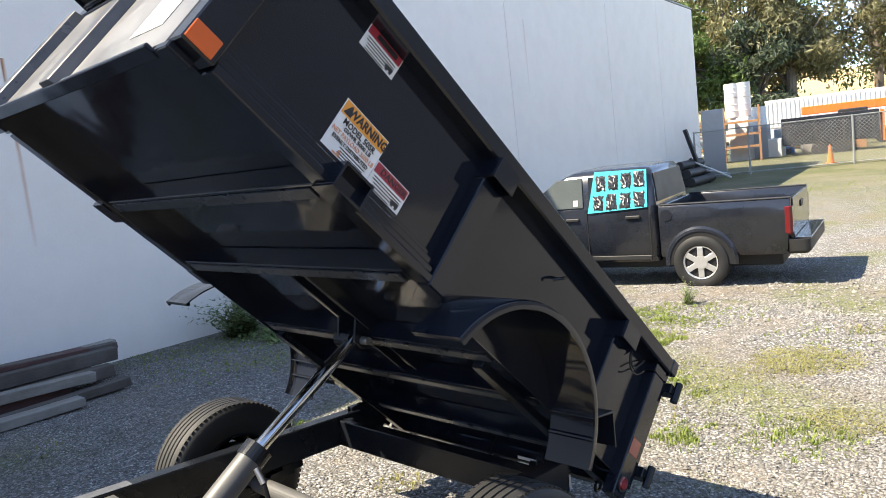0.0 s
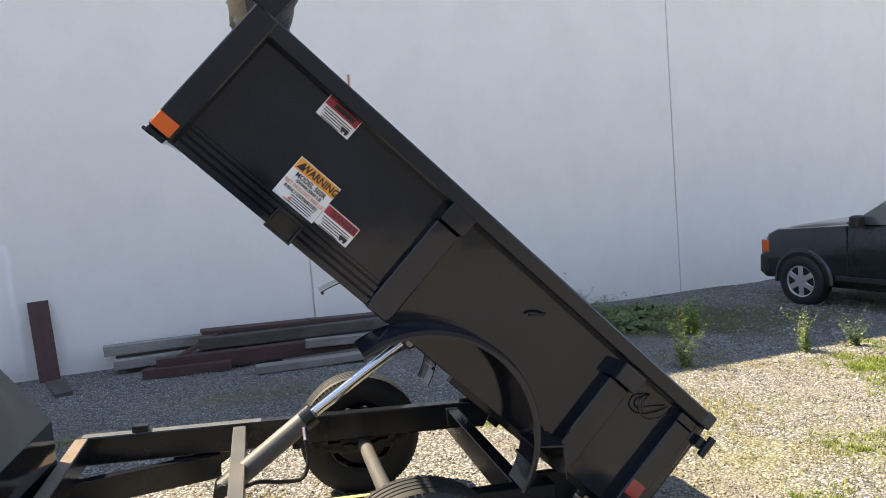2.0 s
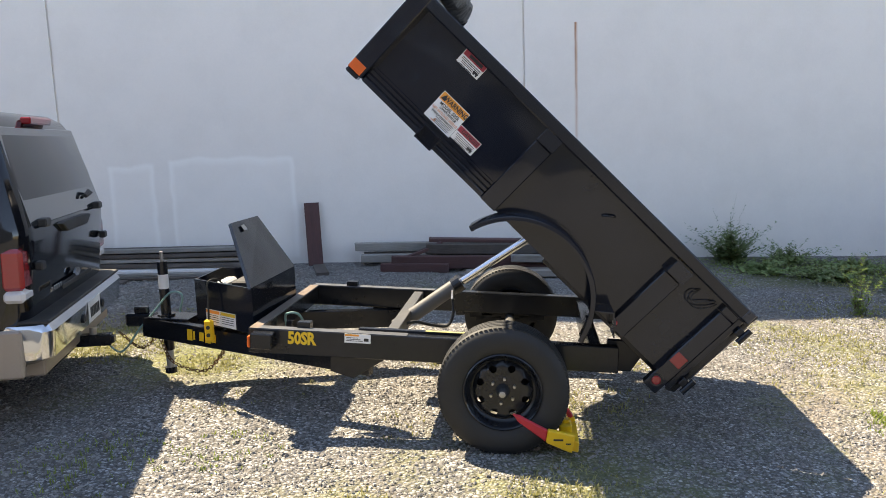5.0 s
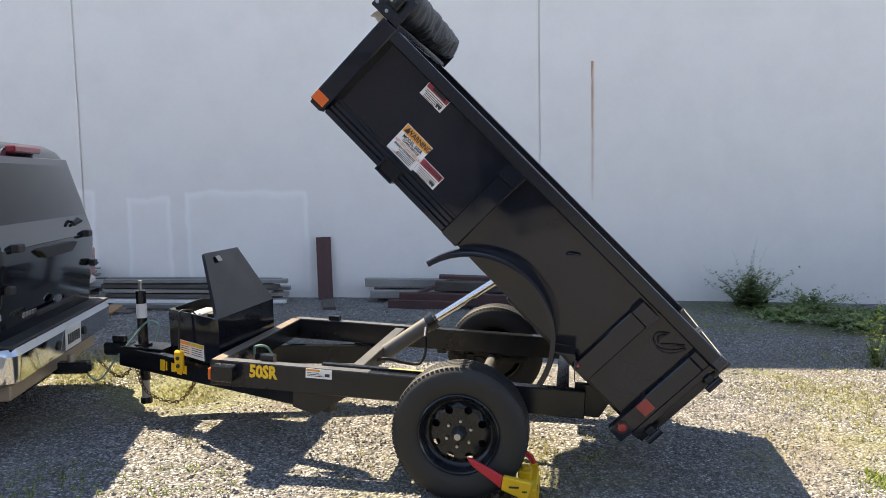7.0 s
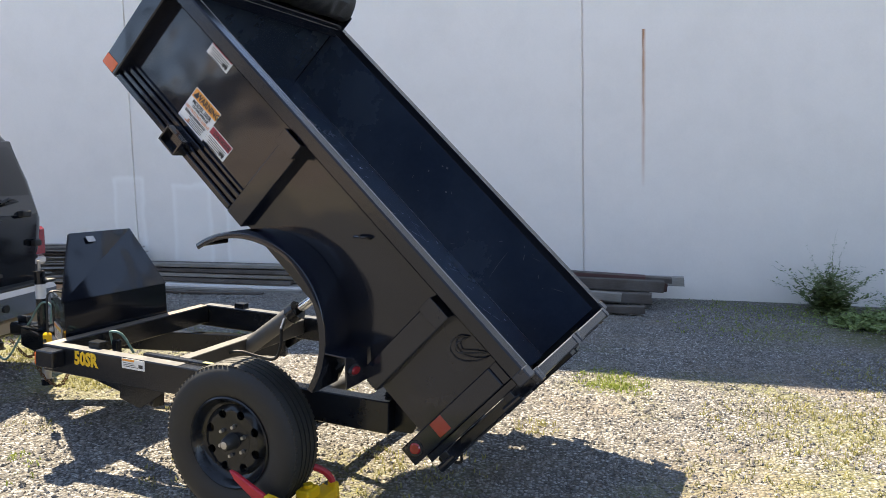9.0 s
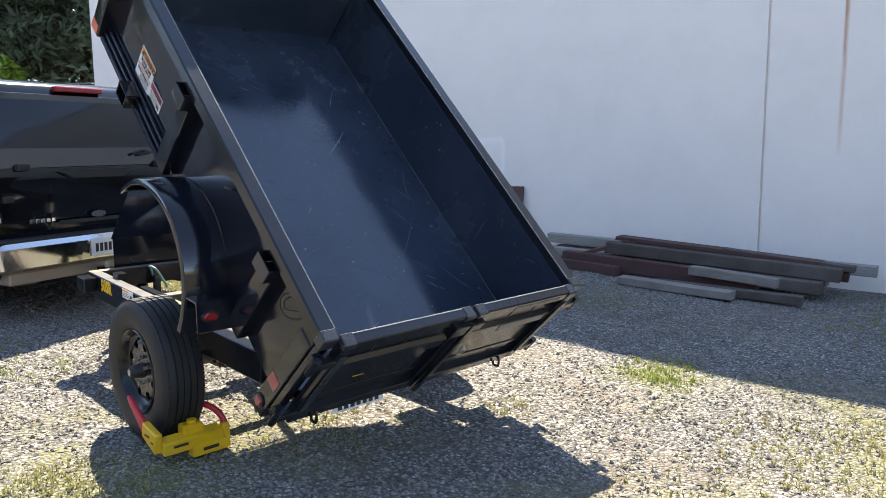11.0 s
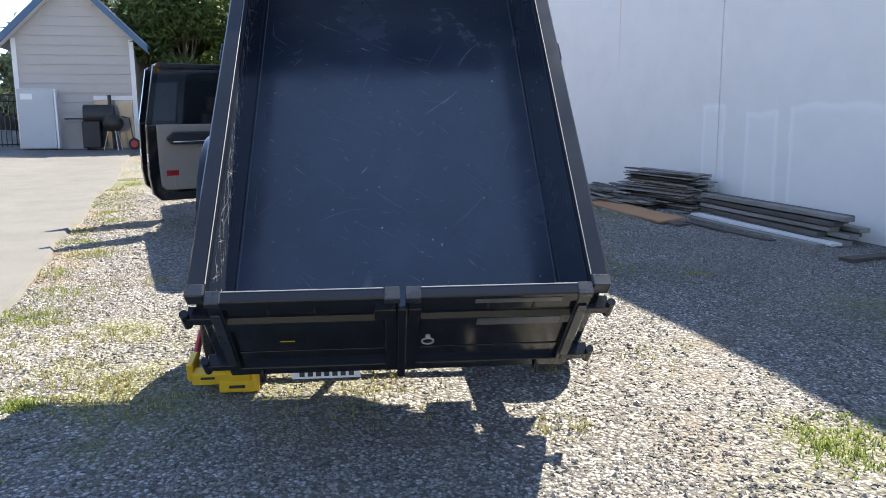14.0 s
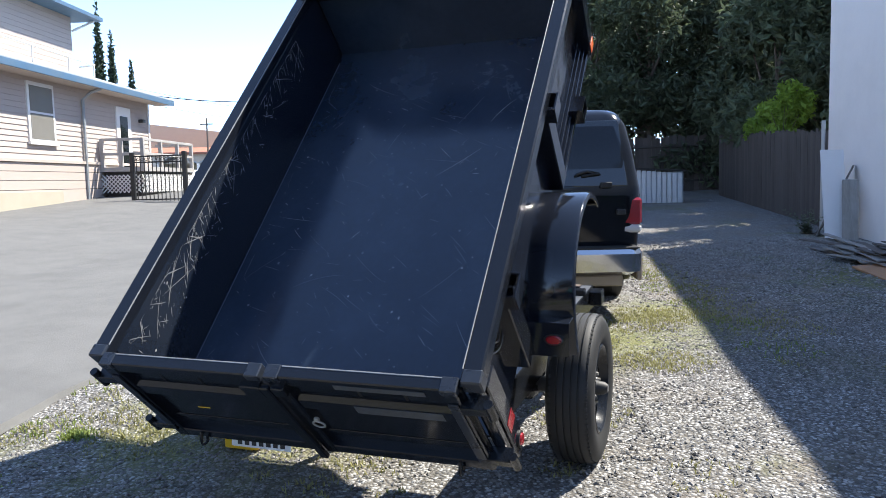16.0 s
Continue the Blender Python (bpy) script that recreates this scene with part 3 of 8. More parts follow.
def make_wheel(parent, side):
    """Trailer wheel: tyre with grooves and shoulder blocks, steel rim with round holes, hub and six nuts."""
    cy = -0.94 * side
    W = Matrix.Translation((0.011, cy - (0.09 if side < 0 else 0), 0.352)) @ (Matrix.Rotation(0, 4, "Z") if side > 0 else Matrix.Rotation(math.pi, 4, "Z"))
    h = 0.108
    prof = [(0.205, -0.085), (0.225, -0.098), (0.262, -h), (0.305, -0.110), (0.332, -0.100), (0.348, -0.086), (0.3555, -0.074)]
    tread = []
    for g in (-0.048, -0.016, 0.016, 0.048):
        tread += [(0.3575, g - 0.0045), (0.350, g - 0.0035), (0.350, g + 0.0035), (0.3575, g + 0.0045)]
    back = [(r, -y) for r, y in prof[::-1]]
    part("tyre", lathe(prof + tread + back + [(0.20, 0.08), (0.20, -0.08)], 72), M_RUBBER, parent, "black ribbed tyre with dusty tread", True, W)
    bm = bmesh.new()
    for i in range(84):
        t = 2 * math.pi * i / 84
        for sgn in (-1, 1):
            add_box(bm, -0.0085, 0.0085, min(sgn * 0.060, sgn * 0.088), max(sgn * 0.060, sgn * 0.088), 0.335, 0.3535, 0,
                    Matrix.Rotation(t + (0.018 if sgn > 0 else 0), 4, "Y") @ Matrix.Rotation(0.06 * sgn, 4, "Z"))
    tb = part("tread", bm, M_RUBBER, parent, "shoulder blocks of the tyre tread", True, W)
    tb["kind"] = "stuff"
    # side is faced with local -y outwards
    rim_prof = [(0.206, -0.088), (0.213, -0.096), (0.206, -0.100), (0.196, -0.090), (0.186, -0.060), (0.176, -0.048), (0.163, -0.044), (0.163, -0.036), (0.190, -0.030), (0.196, 0.09), (0.206, 0.09)]
    rim = part("rim", lathe(rim_prof, 48), M_FRAME, parent, "black spoke-style steel rim", True, W)
    bm = bmesh.new()
    y0 = -0.052
    n, k = 8, 16
    for s_ in range(n):
        t0, t1 = 2 * math.pi * s_ / n, 2 * math.pi * (s_ + 1) / n
        r0, r1 = 0.088, 0.166
        rm, tm = 0.130, (t0 + t1) / 2
        inner, outer = [], []
        for i in range(k):
            a = 2 * math.pi * i / k
            inner.append((rm + 0.021 * math.cos(a), tm + 0.021 * math.sin(a) / rm))
            ca, sa = math.cos(a), math.sin(a)
            m_ = max(abs(ca), abs(sa))
            outer.append((rm - 0.003 + (r1 - r0) / 2 * ca / m_, tm + (t1 - t0) / 2 * sa / m_))
        def P(rt, y): return bm.verts.new((rt[0] * math.cos(rt[1]), y, rt[0] * math.sin(rt[1])))
        vi = [P(p, y0 - 0.012) for p in inner]; vo = [P(p, y0 + (0.008 if p[0] > 0.15 else -0.010)) for p in outer]; vb = [P(p, y0 + 0.012) for p in inner]
        for i in range(k):
            j = (i + 1) % k
            bm.faces.new((vi[i], vi[j], vo[j], vo[i])); bm.faces.new((vi[j], vi[i], vb[i], vb[j]))
    bmesh.ops.remove_doubles(bm, verts=bm.verts, dist=0.0006)
    part("wheel_disc", bm, M_FRAME, rim, smooth=True, M=W)
    part("hub_plate", lathe([(0.004, -0.066), (0.09, -0.063), (0.09, -0.04), (0.004, -0.04)], 32), M_FRAME, rim, smooth=True, M=W)
    part("hub_cap", lathe([(0.002, -0.128), (0.020, -0.128), (0.026, -0.118), (0.030, -0.112), (0.034, -0.085), (0.040, -0.064), (0.002, -0.06)], 24), M_PLASTIC, rim, smooth=True, M=W)
    part("grease_cap", lathe([(0.001, -0.131), (0.013, -0.130), (0.017, -0.1285), (0.001, -0.127)], 20), M_STEEL, rim, "dull steel grease cap", True, M=W)
    for i in range(6):
        a = 2 * math.pi * (i + 0.35) / 6
        part("lug_nut", cyl((0.068 * math.cos(a), -0.062, 0.068 * math.sin(a)), (0.068 * math.cos(a), -0.082, 0.068 * math.sin(a)), 0.0105, 0.008, 6), M_STEEL, rim, M=W)
    part("brake_drum", lathe([(0.002, 0.0), (0.15, 0.0), (0.155, 0.06), (0.165, 0.065), (0.165, 0.09), (0.002, 0.09)], 32), M_DARK, parent, "black brake drum and backing plate", True, W)


def make_fender(parent, side):
    cx, cz, R = 0.068, 0.855, 0.444
    a0, a1, n = radians(-34), radians(119), 34
    y0, y1 = 0.744, 0.955
    off = Matrix.Translation((0, -0.040, 0))
    bm = bmesh.new()
    prof = [(0, y0), (0, y1 - 0.012), (-0.005, y1 - 0.003), (-0.016, y1), (-0.030, y1), (-0.030, y1 - 0.006), (-0.018, y1 - 0.008), (-0.007, y1 - 0.016), (-0.006, y0)]
    rows = []
    for i in range(n + 1):
        a = a0 + (a1 - a0) * i / n
        rows.append([bm.verts.new((cx + (R + d) * math.cos(a), -y * side, cz + (R + d) * math.sin(a))) for d, y in prof])
    m = len(prof)
    for p, q in zip(rows, rows[1:]):
        for j in range(m): bm.faces.new((p[j], p[(j + 1) % m], q[(j + 1) % m], q[j]))
    bm.faces.new(rows[0]); bm.faces.new(rows[-1][::-1])
    f = part("fender", bm, M_BLACK, parent, "rolled black steel fender, scuffed on top", True, off)
    br = part("lamp_bracket", prism([(0.478, 0.79), (0.604, 0.775), (0.604, 0.636), (0.598, 0.636), (0.598, 0.769), (0.476, 0.784)], min(-0.765 * side, -0.950 * side), max(-0.765 * side, -0.950 * side), "XZ", 0.0015), M_BLACK, f, "folded black lamp bracket", M=off)
    q = off @ Matrix.Translation((0.604, -0.888 * side, 0.706))
    lamp = part("marker_lamp", cyl((0.0, 0, 0), (0.010, 0, 0), 0.034, 0.030, 20), M_PLASTIC, br, M=q @ Matrix.Diagonal((1, 1.3, 0.72, 1)))
    part("lens", cyl((0.010, 0, 0), (0.018, 0, 0), 0.026, 0.020, 20), M_REDLENS, br, "red marker lens", M=q @ Matrix.Diagonal((1, 1.3, 0.72, 1)))
    # stays between fender and box
    for ang in (118, 60, -20):
        a = radians(ang)
        p0 = (cx + (R - 0.012) * math.cos(a), -0.75 * side, cz + (R - 0.012) * math.sin(a)); p1 = (cx + (R - 0.012) * math.cos(a), -0.945 * side, cz + (R - 0.012) * math.sin(a))
        part("fender_stay", cyl(p0, p1, 0.009, seg=8), M_BLACK, f, M=off)


def make_side(parent, sd):
    """One long side of the box; sd is +1 for the drive side."""
    def b(u0, u1, w0, w1, v0, v1, bev=0.004):
        return bx(u0, u1, min(w0 * sd, w1 * sd), max(w0 * sd, w1 * sd), v0, v1, bev)
    s = part("side_panel", b(0.05, 2.49, 0.738, 0.746, 0.0, 0.53, 0.001), [M_BLACK], parent, "glossy black sheet steel side", M=BED)
    # far face takes the sky-tinted bed paint, drive-side face the darker liner paint
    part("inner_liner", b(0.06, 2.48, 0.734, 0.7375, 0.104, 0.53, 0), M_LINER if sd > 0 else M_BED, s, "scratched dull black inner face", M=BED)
    part("top_rail", b(0.022, 2.43, 0.740, 0.811, 0.510, 0.578, 0.007), M_RAIL, s, "square top rail with paint worn at the edges", M=BED)
    part("rail_wear", b(0.06, 2.41, 0.7392, 0.743, 0.574, 0.5795, 0.001), M_SCUFF, s, "scuffed bare edge of the rail", M=BED)
    part("rail_end_cap", b(0.006, 0.060, 0.742, 0.814, 0.515, 0.5820, 0.005), M_WORN, s, "worn grey end of the top rail", M=BED)
    part("bottom_rail", b(1.50, 2.40, 0.736, 0.800, 0.0, 0.030, 0.004), M_BLACK, s, M=BED)
    part("step_rail", b(1.50, 2.40, 0.738, 0.786, 0.034, 0.056, 0.003), M_BLACK, s, M=BED)
    part("step_rail", b(1.50, 2.40, 0.738, 0.772, 0.060, 0.084, 0.003), M_BLACK, s, M=BED)
    part("step_lip", b(1.50, 2.40, 0.738, 0.757, 0.088, 0.104, 0.002), M_BLACK, s, M=BED)
    for u0, u1, v0, v1 in ((1.390, 1.500, -0.004, 0.428), (0.408, 0.518, -0.008, 0.415), (0.058, 0.152, -0.100, 0.462)):
        part("side_post", b(u0, u1, 0.742, 0.800, v0, v1, 0.005), M_BLACK, s, M=BED)
    part("post_cap", b(0.058, 0.152, 0.742, 0.796, 0.465, 0.506, 0.003), M_BLACK, s, M=BED)
    for u0, u1, v0, v1 in ((1.388, 1.502, 0.431, 0.510), (0.406, 0.520, 0.418, 0.495)):
        bm = bmesh.new()
        for x0, x1, y0, y1 in ((u0, u1, 0.832, 0.840), (u0, u0 + 0.008, 0.742, 0.832), (u1 - 0.008, u1, 0.742, 0.832)):
            add_box(bm, x0, x1, min(y0 * sd, y1 * sd), max(y0 * sd, y1 * sd), v0, v1, 0.0015)
        part("stake_pocket", bm, M_BLACK, s, M=BED)
    bm = bmesh.new()
    for x0, x1, v0, v1, w1 in ((1.868, 1.985, -0.012, -0.003, 0.842), (1.868, 1.985, 0.066, 0.075, 0.842), (1.868, 1.877, -0.003, 0.066, 0.842), (1.976, 1.985, -0.003, 0.066, 0.842), (1.877, 1.976, -0.003, 0.066, 0.806)):
        add_box(bm, x0, x1, min(0.744 * sd, w1 * sd), max(0.744 * sd, w1 * sd), v0, v1, 0.001)
    part("step_socket", bm, M_BLACK, s, M=BED)
    part("corner_post", b(2.405, 2.506, 0.740, 0.815, 0.004, 0.576, 0.005), M_BLACK, s, M=BED)
    part("corner_lip", b(2.430, 2.508, 0.70, 0.772, -0.022, 0.003, 0.004), M_BLACK, s, M=BED)
    part("amber_reflector", b(2.420, 2.503, 0.8145, 0.8185, 0.010, 0.068, 0.002), M_AMBER, s, "orange reflector tape on the corner", M=BED)
    part("end_angle", b(0.022, 0.058, 0.742, 0.790, -0.03, 0.508, 0.004), M_BLACK, s, M=BED)
    part("lamp_housing", cyl((0.113, 0.800 * sd, -0.040), (0.113, 0.807 * sd, -0.040), 0.034, seg=24), M_PLASTIC, s, M=BED)
    part("round_lamp", cyl((0.113, 0.807 * sd, -0.040), (0.113, 0.813 * sd, -0.040), 0.026, 0.022, seg=24), M_REDLENS, s, "round red lamp lens", M=BED)
    part("red_reflector", b(0.074, 0.146, 0.800, 0.8022, 0.086, 0.156, 0.001), M_REDLENS, s, "red reflector tape", M=BED)
    hook = curve_pts([(0.905, 0.742, 0.425), (0.910, 0.775, 0.43), (0.930, 0.788, 0.415), (0.952, 0.780, 0.395), (0.958, 0.772, 0.385)])
    part("tie_hook", tube([(p.x, p.y * sd, p.z) for p in hook], 0.006), M_BLACK, s, M=BED)
    loop = curve_pts([(0.30, 0.752, 0.475), (0.335, 0.775, 0.43), (0.315, 0.785, 0.385), (0.26, 0.785, 0.385), (0.21, 0.780, 0.43), (0.185, 0.765, 0.478)], 7)
    part("chain_loop", tube([(p.x, p.y * sd, p.z) for p in loop], 0.0035, 6), M_FRAME, s, "bent steel wire loop", M=BED)
    part("loop_cord", tube([(p.x, p.y * sd, p.z) for p in curve_pts([(0.30, 0.752, 0.47), (0.315, 0.775, 0.42), (0.285, 0.780, 0.398), (0.245, 0.775, 0.44), (0.20, 0.760, 0.485)])], 0.0035, 6), M_PLASTIC, s, M=BED)
    return s


def decal(side, u_mid, v_mid, w_, h_, kind):
    """A printed safety sign on the drive side, reading along the box."""
    # sign space: x to the rear of the box, y to the top rail
    S = BED @ Matrix(((-1, 0, 0, u_mid), (0, 0, 1, 0.7465), (0, 1, 0, v_mid), (0, 0, 0, 1)))
    plate = part("safety_sign", bx(-w_ / 2, w_ / 2, -h_ / 2, h_ / 2, 0, 0.0016, 0), M_WHITE, side, "white printed safety sign", M=S)
    def at(x, y, z=0.0030): return S @ Matrix.Translation((x, y, z))
    def bar(x, y, bw, bh, m, nm="print_bar", z=0.0022):
        part(nm, bx(x - bw / 2, x + bw / 2, y - bh / 2, y + bh / 2, 0.0016, z, 0), m, plate, M=S)
    if kind == "warning":
        hh = 0.046
        bar(0, h_ / 2 - hh / 2 - 0.003, w_ - 0.006, hh, M_ORANGE, "orange_band")
        lettering("WARNING", 0.040, M_INK, plate, at(0.016, h_ / 2 - hh / 2 - 0.004), bold=0.0012, squeeze=0.86)
        part("warning_triangle", prism([(-0.086, h_ / 2 - 0.043), (-0.054, h_ / 2 - 0.043), (-0.070, h_ / 2 - 0.013)], 0.0022, 0.0028, "XY"), M_INK, plate, M=S)
        lettering("MODEL 50SR", 0.027, M_INK, plate, at(0.0, h_ / 2 - 0.063), bold=0.0006, squeeze=0.9)
        lettering("GVWR 5000 LB", 0.018, M_INK, plate, at(0.005, h_ / 2 - 0.083), bold=0.0005)
        lettering("NET PAYLOAD 3600 LB", 0.0205, M_INK_O, plate, at(0.0, h_ / 2 - 0.102), bold=0.0004, squeeze=0.85)
        lettering("EVENLY DISTRIBUTED", 0.0175, M_INK, plate, at(0.0, h_ / 2 - 0.121), bold=0.0004, squeeze=0.9)
        for i in range(4): bar(0.02, h_ / 2 - 0.134 - i * 0.0085, 0.11 - 0.012 * (i % 2), 0.0032, M_INK)
        bar(-0.035, -h_ / 2 + 0.018, 0.030, 0.006, M_INK_O); bar(-0.028, -h_ / 2 + 0.027, 0.012, 0.014, M_INK_O)
    else:
        hh = 0.034
        bar(0, h_ / 2 - hh / 2 - 0.003, w_ - 0.006, hh, M_RED, "red_band")
        if kind == "danger":
            lettering("DANGER", 0.030, M_INK, plate, at(0.010, h_ / 2 - hh / 2 - 0.004), bold=0.0005)
        else:
            bar(0.008, h_ / 2 - hh / 2 - 0.003, 0.092, 0.018, M_INK, z=0.0026)
        for i in range(5): bar(-0.012 if i > 1 else 0.0, h_ / 2 - hh - 0.013 - i * 0.0095, 0.085 if i > 1 else 0.128, 0.0036, M_INK)
        bar(0.048, -h_ / 2 + 0.020, 0.034, 0.014, M_INK); bar(0.040, -h_ / 2 + 0.012, 0.010, 0.012, M_INK); bar(0.058, -h_ / 2 + 0.012, 0.010, 0.012, M_INK)


def scuffs(parent, at, spans, n_lines, n_chips, seed, m, label):
    """Bent hairline scratches and small chips lying on a sheet; at(a, b) gives a point on it."""
    rg = random.Random(seed)
    verts, faces = [], []
    (a0, a1), (b0, b1) = spans
    for _ in range(n_lines):
        a, b, t = rg.uniform(a0, a1), rg.uniform(b0, b1), rg.choice((0.9, 0.9, 1.3, 2.5)) + rg.uniform(-0.35, 0.35)
        L, w, bend = rg.uniform(0.015, 0.05) + 0.26 * rg.random() ** 4, rg.uniform(0.0005, 0.0016), rg.uniform(-0.6, 0.6)
        k0 = len(verts)
        for k in range(6):
            q = k / 5
            ang = t + bend * L * q * 4
            a, b = a + math.cos(ang) * L / 5, b + math.sin(ang) * L / 5
            ww = w * (1 - abs(2 * q - 1) ** 2) + 0.0002
            a_, b_ = min(max(a, a0), a1), min(max(b, b0), b1)
            verts += [at(a_ - math.sin(ang) * ww, b_ + math.cos(ang) * ww), at(a_ + math.sin(ang) * ww, b_ - math.cos(ang) * ww)]
        faces += [(k0 + 2 * k, k0 + 2 * k + 1, k0 + 2 * k + 3, k0 + 2 * k + 2) for k in range(5)]
    for _ in range(n_chips):
        a, b, r = rg.uniform(a0, a1), rg.uniform(b0, b1), 0.0015 + 0.007 * rg.random() ** 4
        k0 = len(verts)
        verts += [at(a + r * rg.uniform(0.5, 1.3) * math.cos(q), b + r * rg.uniform(0.4, 1.1) * math.sin(q)) for q in (0, 1.1, 2.2, 3.2, 4.2, 5.2)]
        faces.append(tuple(range(k0, k0 + 6)))
    me = bpy.data.meshes.new("scuff")
    me.from_pydata(verts, [], faces); me.materials.append(m)
    ob = new("scuff", me); ob.parent = parent; ob["label"] = label; ob["kind"] = "stuff"


BEAM_A, BEAM_B, BEAM_C, BEAM_D = 1.53, 1.03, 0.70, 0.26   # along the box from the tailgate


def make_trailer():
    T = thing("dump_trailer", TRAILER, "black single-axle dump trailer with its box tipped up", "trailer")
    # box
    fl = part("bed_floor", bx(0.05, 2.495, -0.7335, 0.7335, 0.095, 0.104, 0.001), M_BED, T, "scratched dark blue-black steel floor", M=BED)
    sides = [make_side(T, 1), make_side(T, -1)]
    scuffs(fl, lambda a, b: BED @ Vector((a, b, 0.1046)), ((0.1, 2.3), (-0.68, 0.68)), 170, 260, 5, M_SCUFFDULL, "faint scratches and chips in the floor paint")
    scuffs(fl, lambda a, b: BED @ Vector((a, b, 0.1048)), ((0.15, 2.0), (-0.65, 0.65)), 14, 60, 6, M_SCUFF, "bright chips in the floor paint")
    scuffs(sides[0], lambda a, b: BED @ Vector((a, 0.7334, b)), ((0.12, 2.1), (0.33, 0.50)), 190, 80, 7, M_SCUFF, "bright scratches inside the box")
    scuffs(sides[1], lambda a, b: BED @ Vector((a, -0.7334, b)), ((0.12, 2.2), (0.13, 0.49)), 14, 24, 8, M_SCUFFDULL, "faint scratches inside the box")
    part("floor_seam", bx(0.08, 2.40, 0.722, 0.726, 0.104, 0.1052, 0), M_SCUFFDULL, fl, "thin weld seam along the floor", M=BED)
    part("floor_seam", bx(0.08, 2.40, -0.726, -0.722, 0.104, 0.1052, 0), M_SCUFFDULL, fl, M=BED)
    decal(sides[0], 1.944, 0.184, 0.190, 0.178, "warning")
    decal(sides[0], 2.030, 0.474, 0.153, 0.088, "plain")
    decal(sides[0], 1.771, 0.160, 0.153, 0.088, "danger")
    fr = part("front_wall", bx(2.496, 2.508, -0.740, 0.740, 0.0, 0.53, 0.001), M_DUSTGLARE, T, "black sheet front wall with folded ribs", M=BED)
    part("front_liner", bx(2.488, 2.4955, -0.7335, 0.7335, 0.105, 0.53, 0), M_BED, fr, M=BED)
    part("front_rail", bx(2.44, 2.515, -0.722, 0.722, 0.515, 0.578, 0.005), M_BLACK, fr, M=BED)
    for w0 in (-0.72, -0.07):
        part("front_rib", prism([(2.508, w0), (2.545, w0 + 0.02), (2.545, w0 + 0.10), (2.508, w0 + 0.12)], -0.012, 0.50, "XY", 0.002), M_DUSTGLARERIB, fr, M=BED)
    part("front_sill", bx(2.485, 2.530, -0.70, 0.70, -0.026, -0.012, 0.003), M_BLACK, fr, "folded lower edge", M=BED)
    part("printed_sheet", bx(2.509, 2.5105, 0.40, 0.60, 0.10, 0.40, 0), M_WHITE, fr, "white printed notice on the front wall", M=BED)
    part("notice_band", bx(2.5106, 2.5112, 0.41, 0.59, 0.33, 0.37, 0), M_ORANGE, fr, M=BED)
    part("underside_sheet", bx(0.05, 2.49, -0.7375, 0.7375, 0.0895, 0.0935, 0), M_BLACK, fl, "glossy black underside of the floor", M=BED)
    # underside beams
    for u in (BEAM_D, BEAM_C, BEAM_B, BEAM_A, 1.95):
        part("cross_beam", bx(u - 0.028, u + 0.028, -0.7375, 0.7375, 0.006, 0.0885, 0.003), M_BLACK, T, M=BED)
        part("beam_flange", bx(u - 0.030, u + 0.014, -0.70, 0.70, 0.000, 0.0055, 0.001), M_WORN, T, "greyer lower flange of the beam", M=BED)
    for w in (-0.64, 0.64):
        part("long_beam", bx(0.0, BEAM_B - 0.03, w - 0.025, w + 0.025, -0.030, 0.005, 0.003), M_FRAME, T, M=BED)
    for w in (-0.055, 0.055):
        part("lift_bracket", prism([(BEAM_B - 0.02, 0.03), (BEAM_B + 0.12, 0.03), (BEAM_B + 0.07, -0.045), (BEAM_B + 0.01, -0.045)], w - 0.006, w + 0.006, "XZ"), M_FRAME, T, M=BED)
        part("centre_brace", bx(BEAM_B + 0.03, BEAM_A - 0.03, w - 0.012, w + 0.012, 0.030, 0.0885, 0.003), M_BLACK, T, M=BED)
        part("centre_brace", bx(BEAM_C + 0.03, BEAM_B - 0.03, w - 0.010, w + 0.010, 0.030, 0.0885, 0.003), M_BLACK, T, M=BED)
    part("lift_pin", cyl((1.07, -0.10, -0.02), (1.07, 0.10, -0.02), 0.016), M_STEEL, T, M=BED)
    # twin barn-door tailgate
    for s in (-1, 1):
        w0, w1 = 0.012 * s, 0.745 * s
        lo, hi = min(w0, w1), max(w0, w1)
        # rail paint on the gate stands in for the shaded ground it mirrors
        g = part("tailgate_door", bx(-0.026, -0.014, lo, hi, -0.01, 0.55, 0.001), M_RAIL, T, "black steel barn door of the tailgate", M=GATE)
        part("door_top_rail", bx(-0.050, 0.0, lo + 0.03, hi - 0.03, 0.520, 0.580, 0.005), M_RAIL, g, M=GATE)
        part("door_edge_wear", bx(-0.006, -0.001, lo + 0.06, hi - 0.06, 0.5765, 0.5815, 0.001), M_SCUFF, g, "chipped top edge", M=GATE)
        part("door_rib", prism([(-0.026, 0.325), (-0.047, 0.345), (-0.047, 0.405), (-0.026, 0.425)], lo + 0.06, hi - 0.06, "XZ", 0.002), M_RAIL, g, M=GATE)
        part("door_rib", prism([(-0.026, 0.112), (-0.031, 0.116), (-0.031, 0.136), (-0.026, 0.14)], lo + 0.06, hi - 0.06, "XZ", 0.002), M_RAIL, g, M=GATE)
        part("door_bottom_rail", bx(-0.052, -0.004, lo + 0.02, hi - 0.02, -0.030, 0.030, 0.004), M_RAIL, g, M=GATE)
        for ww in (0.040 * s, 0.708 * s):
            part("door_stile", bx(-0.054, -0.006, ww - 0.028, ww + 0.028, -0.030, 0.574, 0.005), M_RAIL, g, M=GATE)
            part("stile_cap", bx(-0.056, 0.002, ww - 0.030, ww + 0.030, 0.548, 0.5835, 0.004), M_WORN, g, "worn grey cap of the door stile", M=GATE)
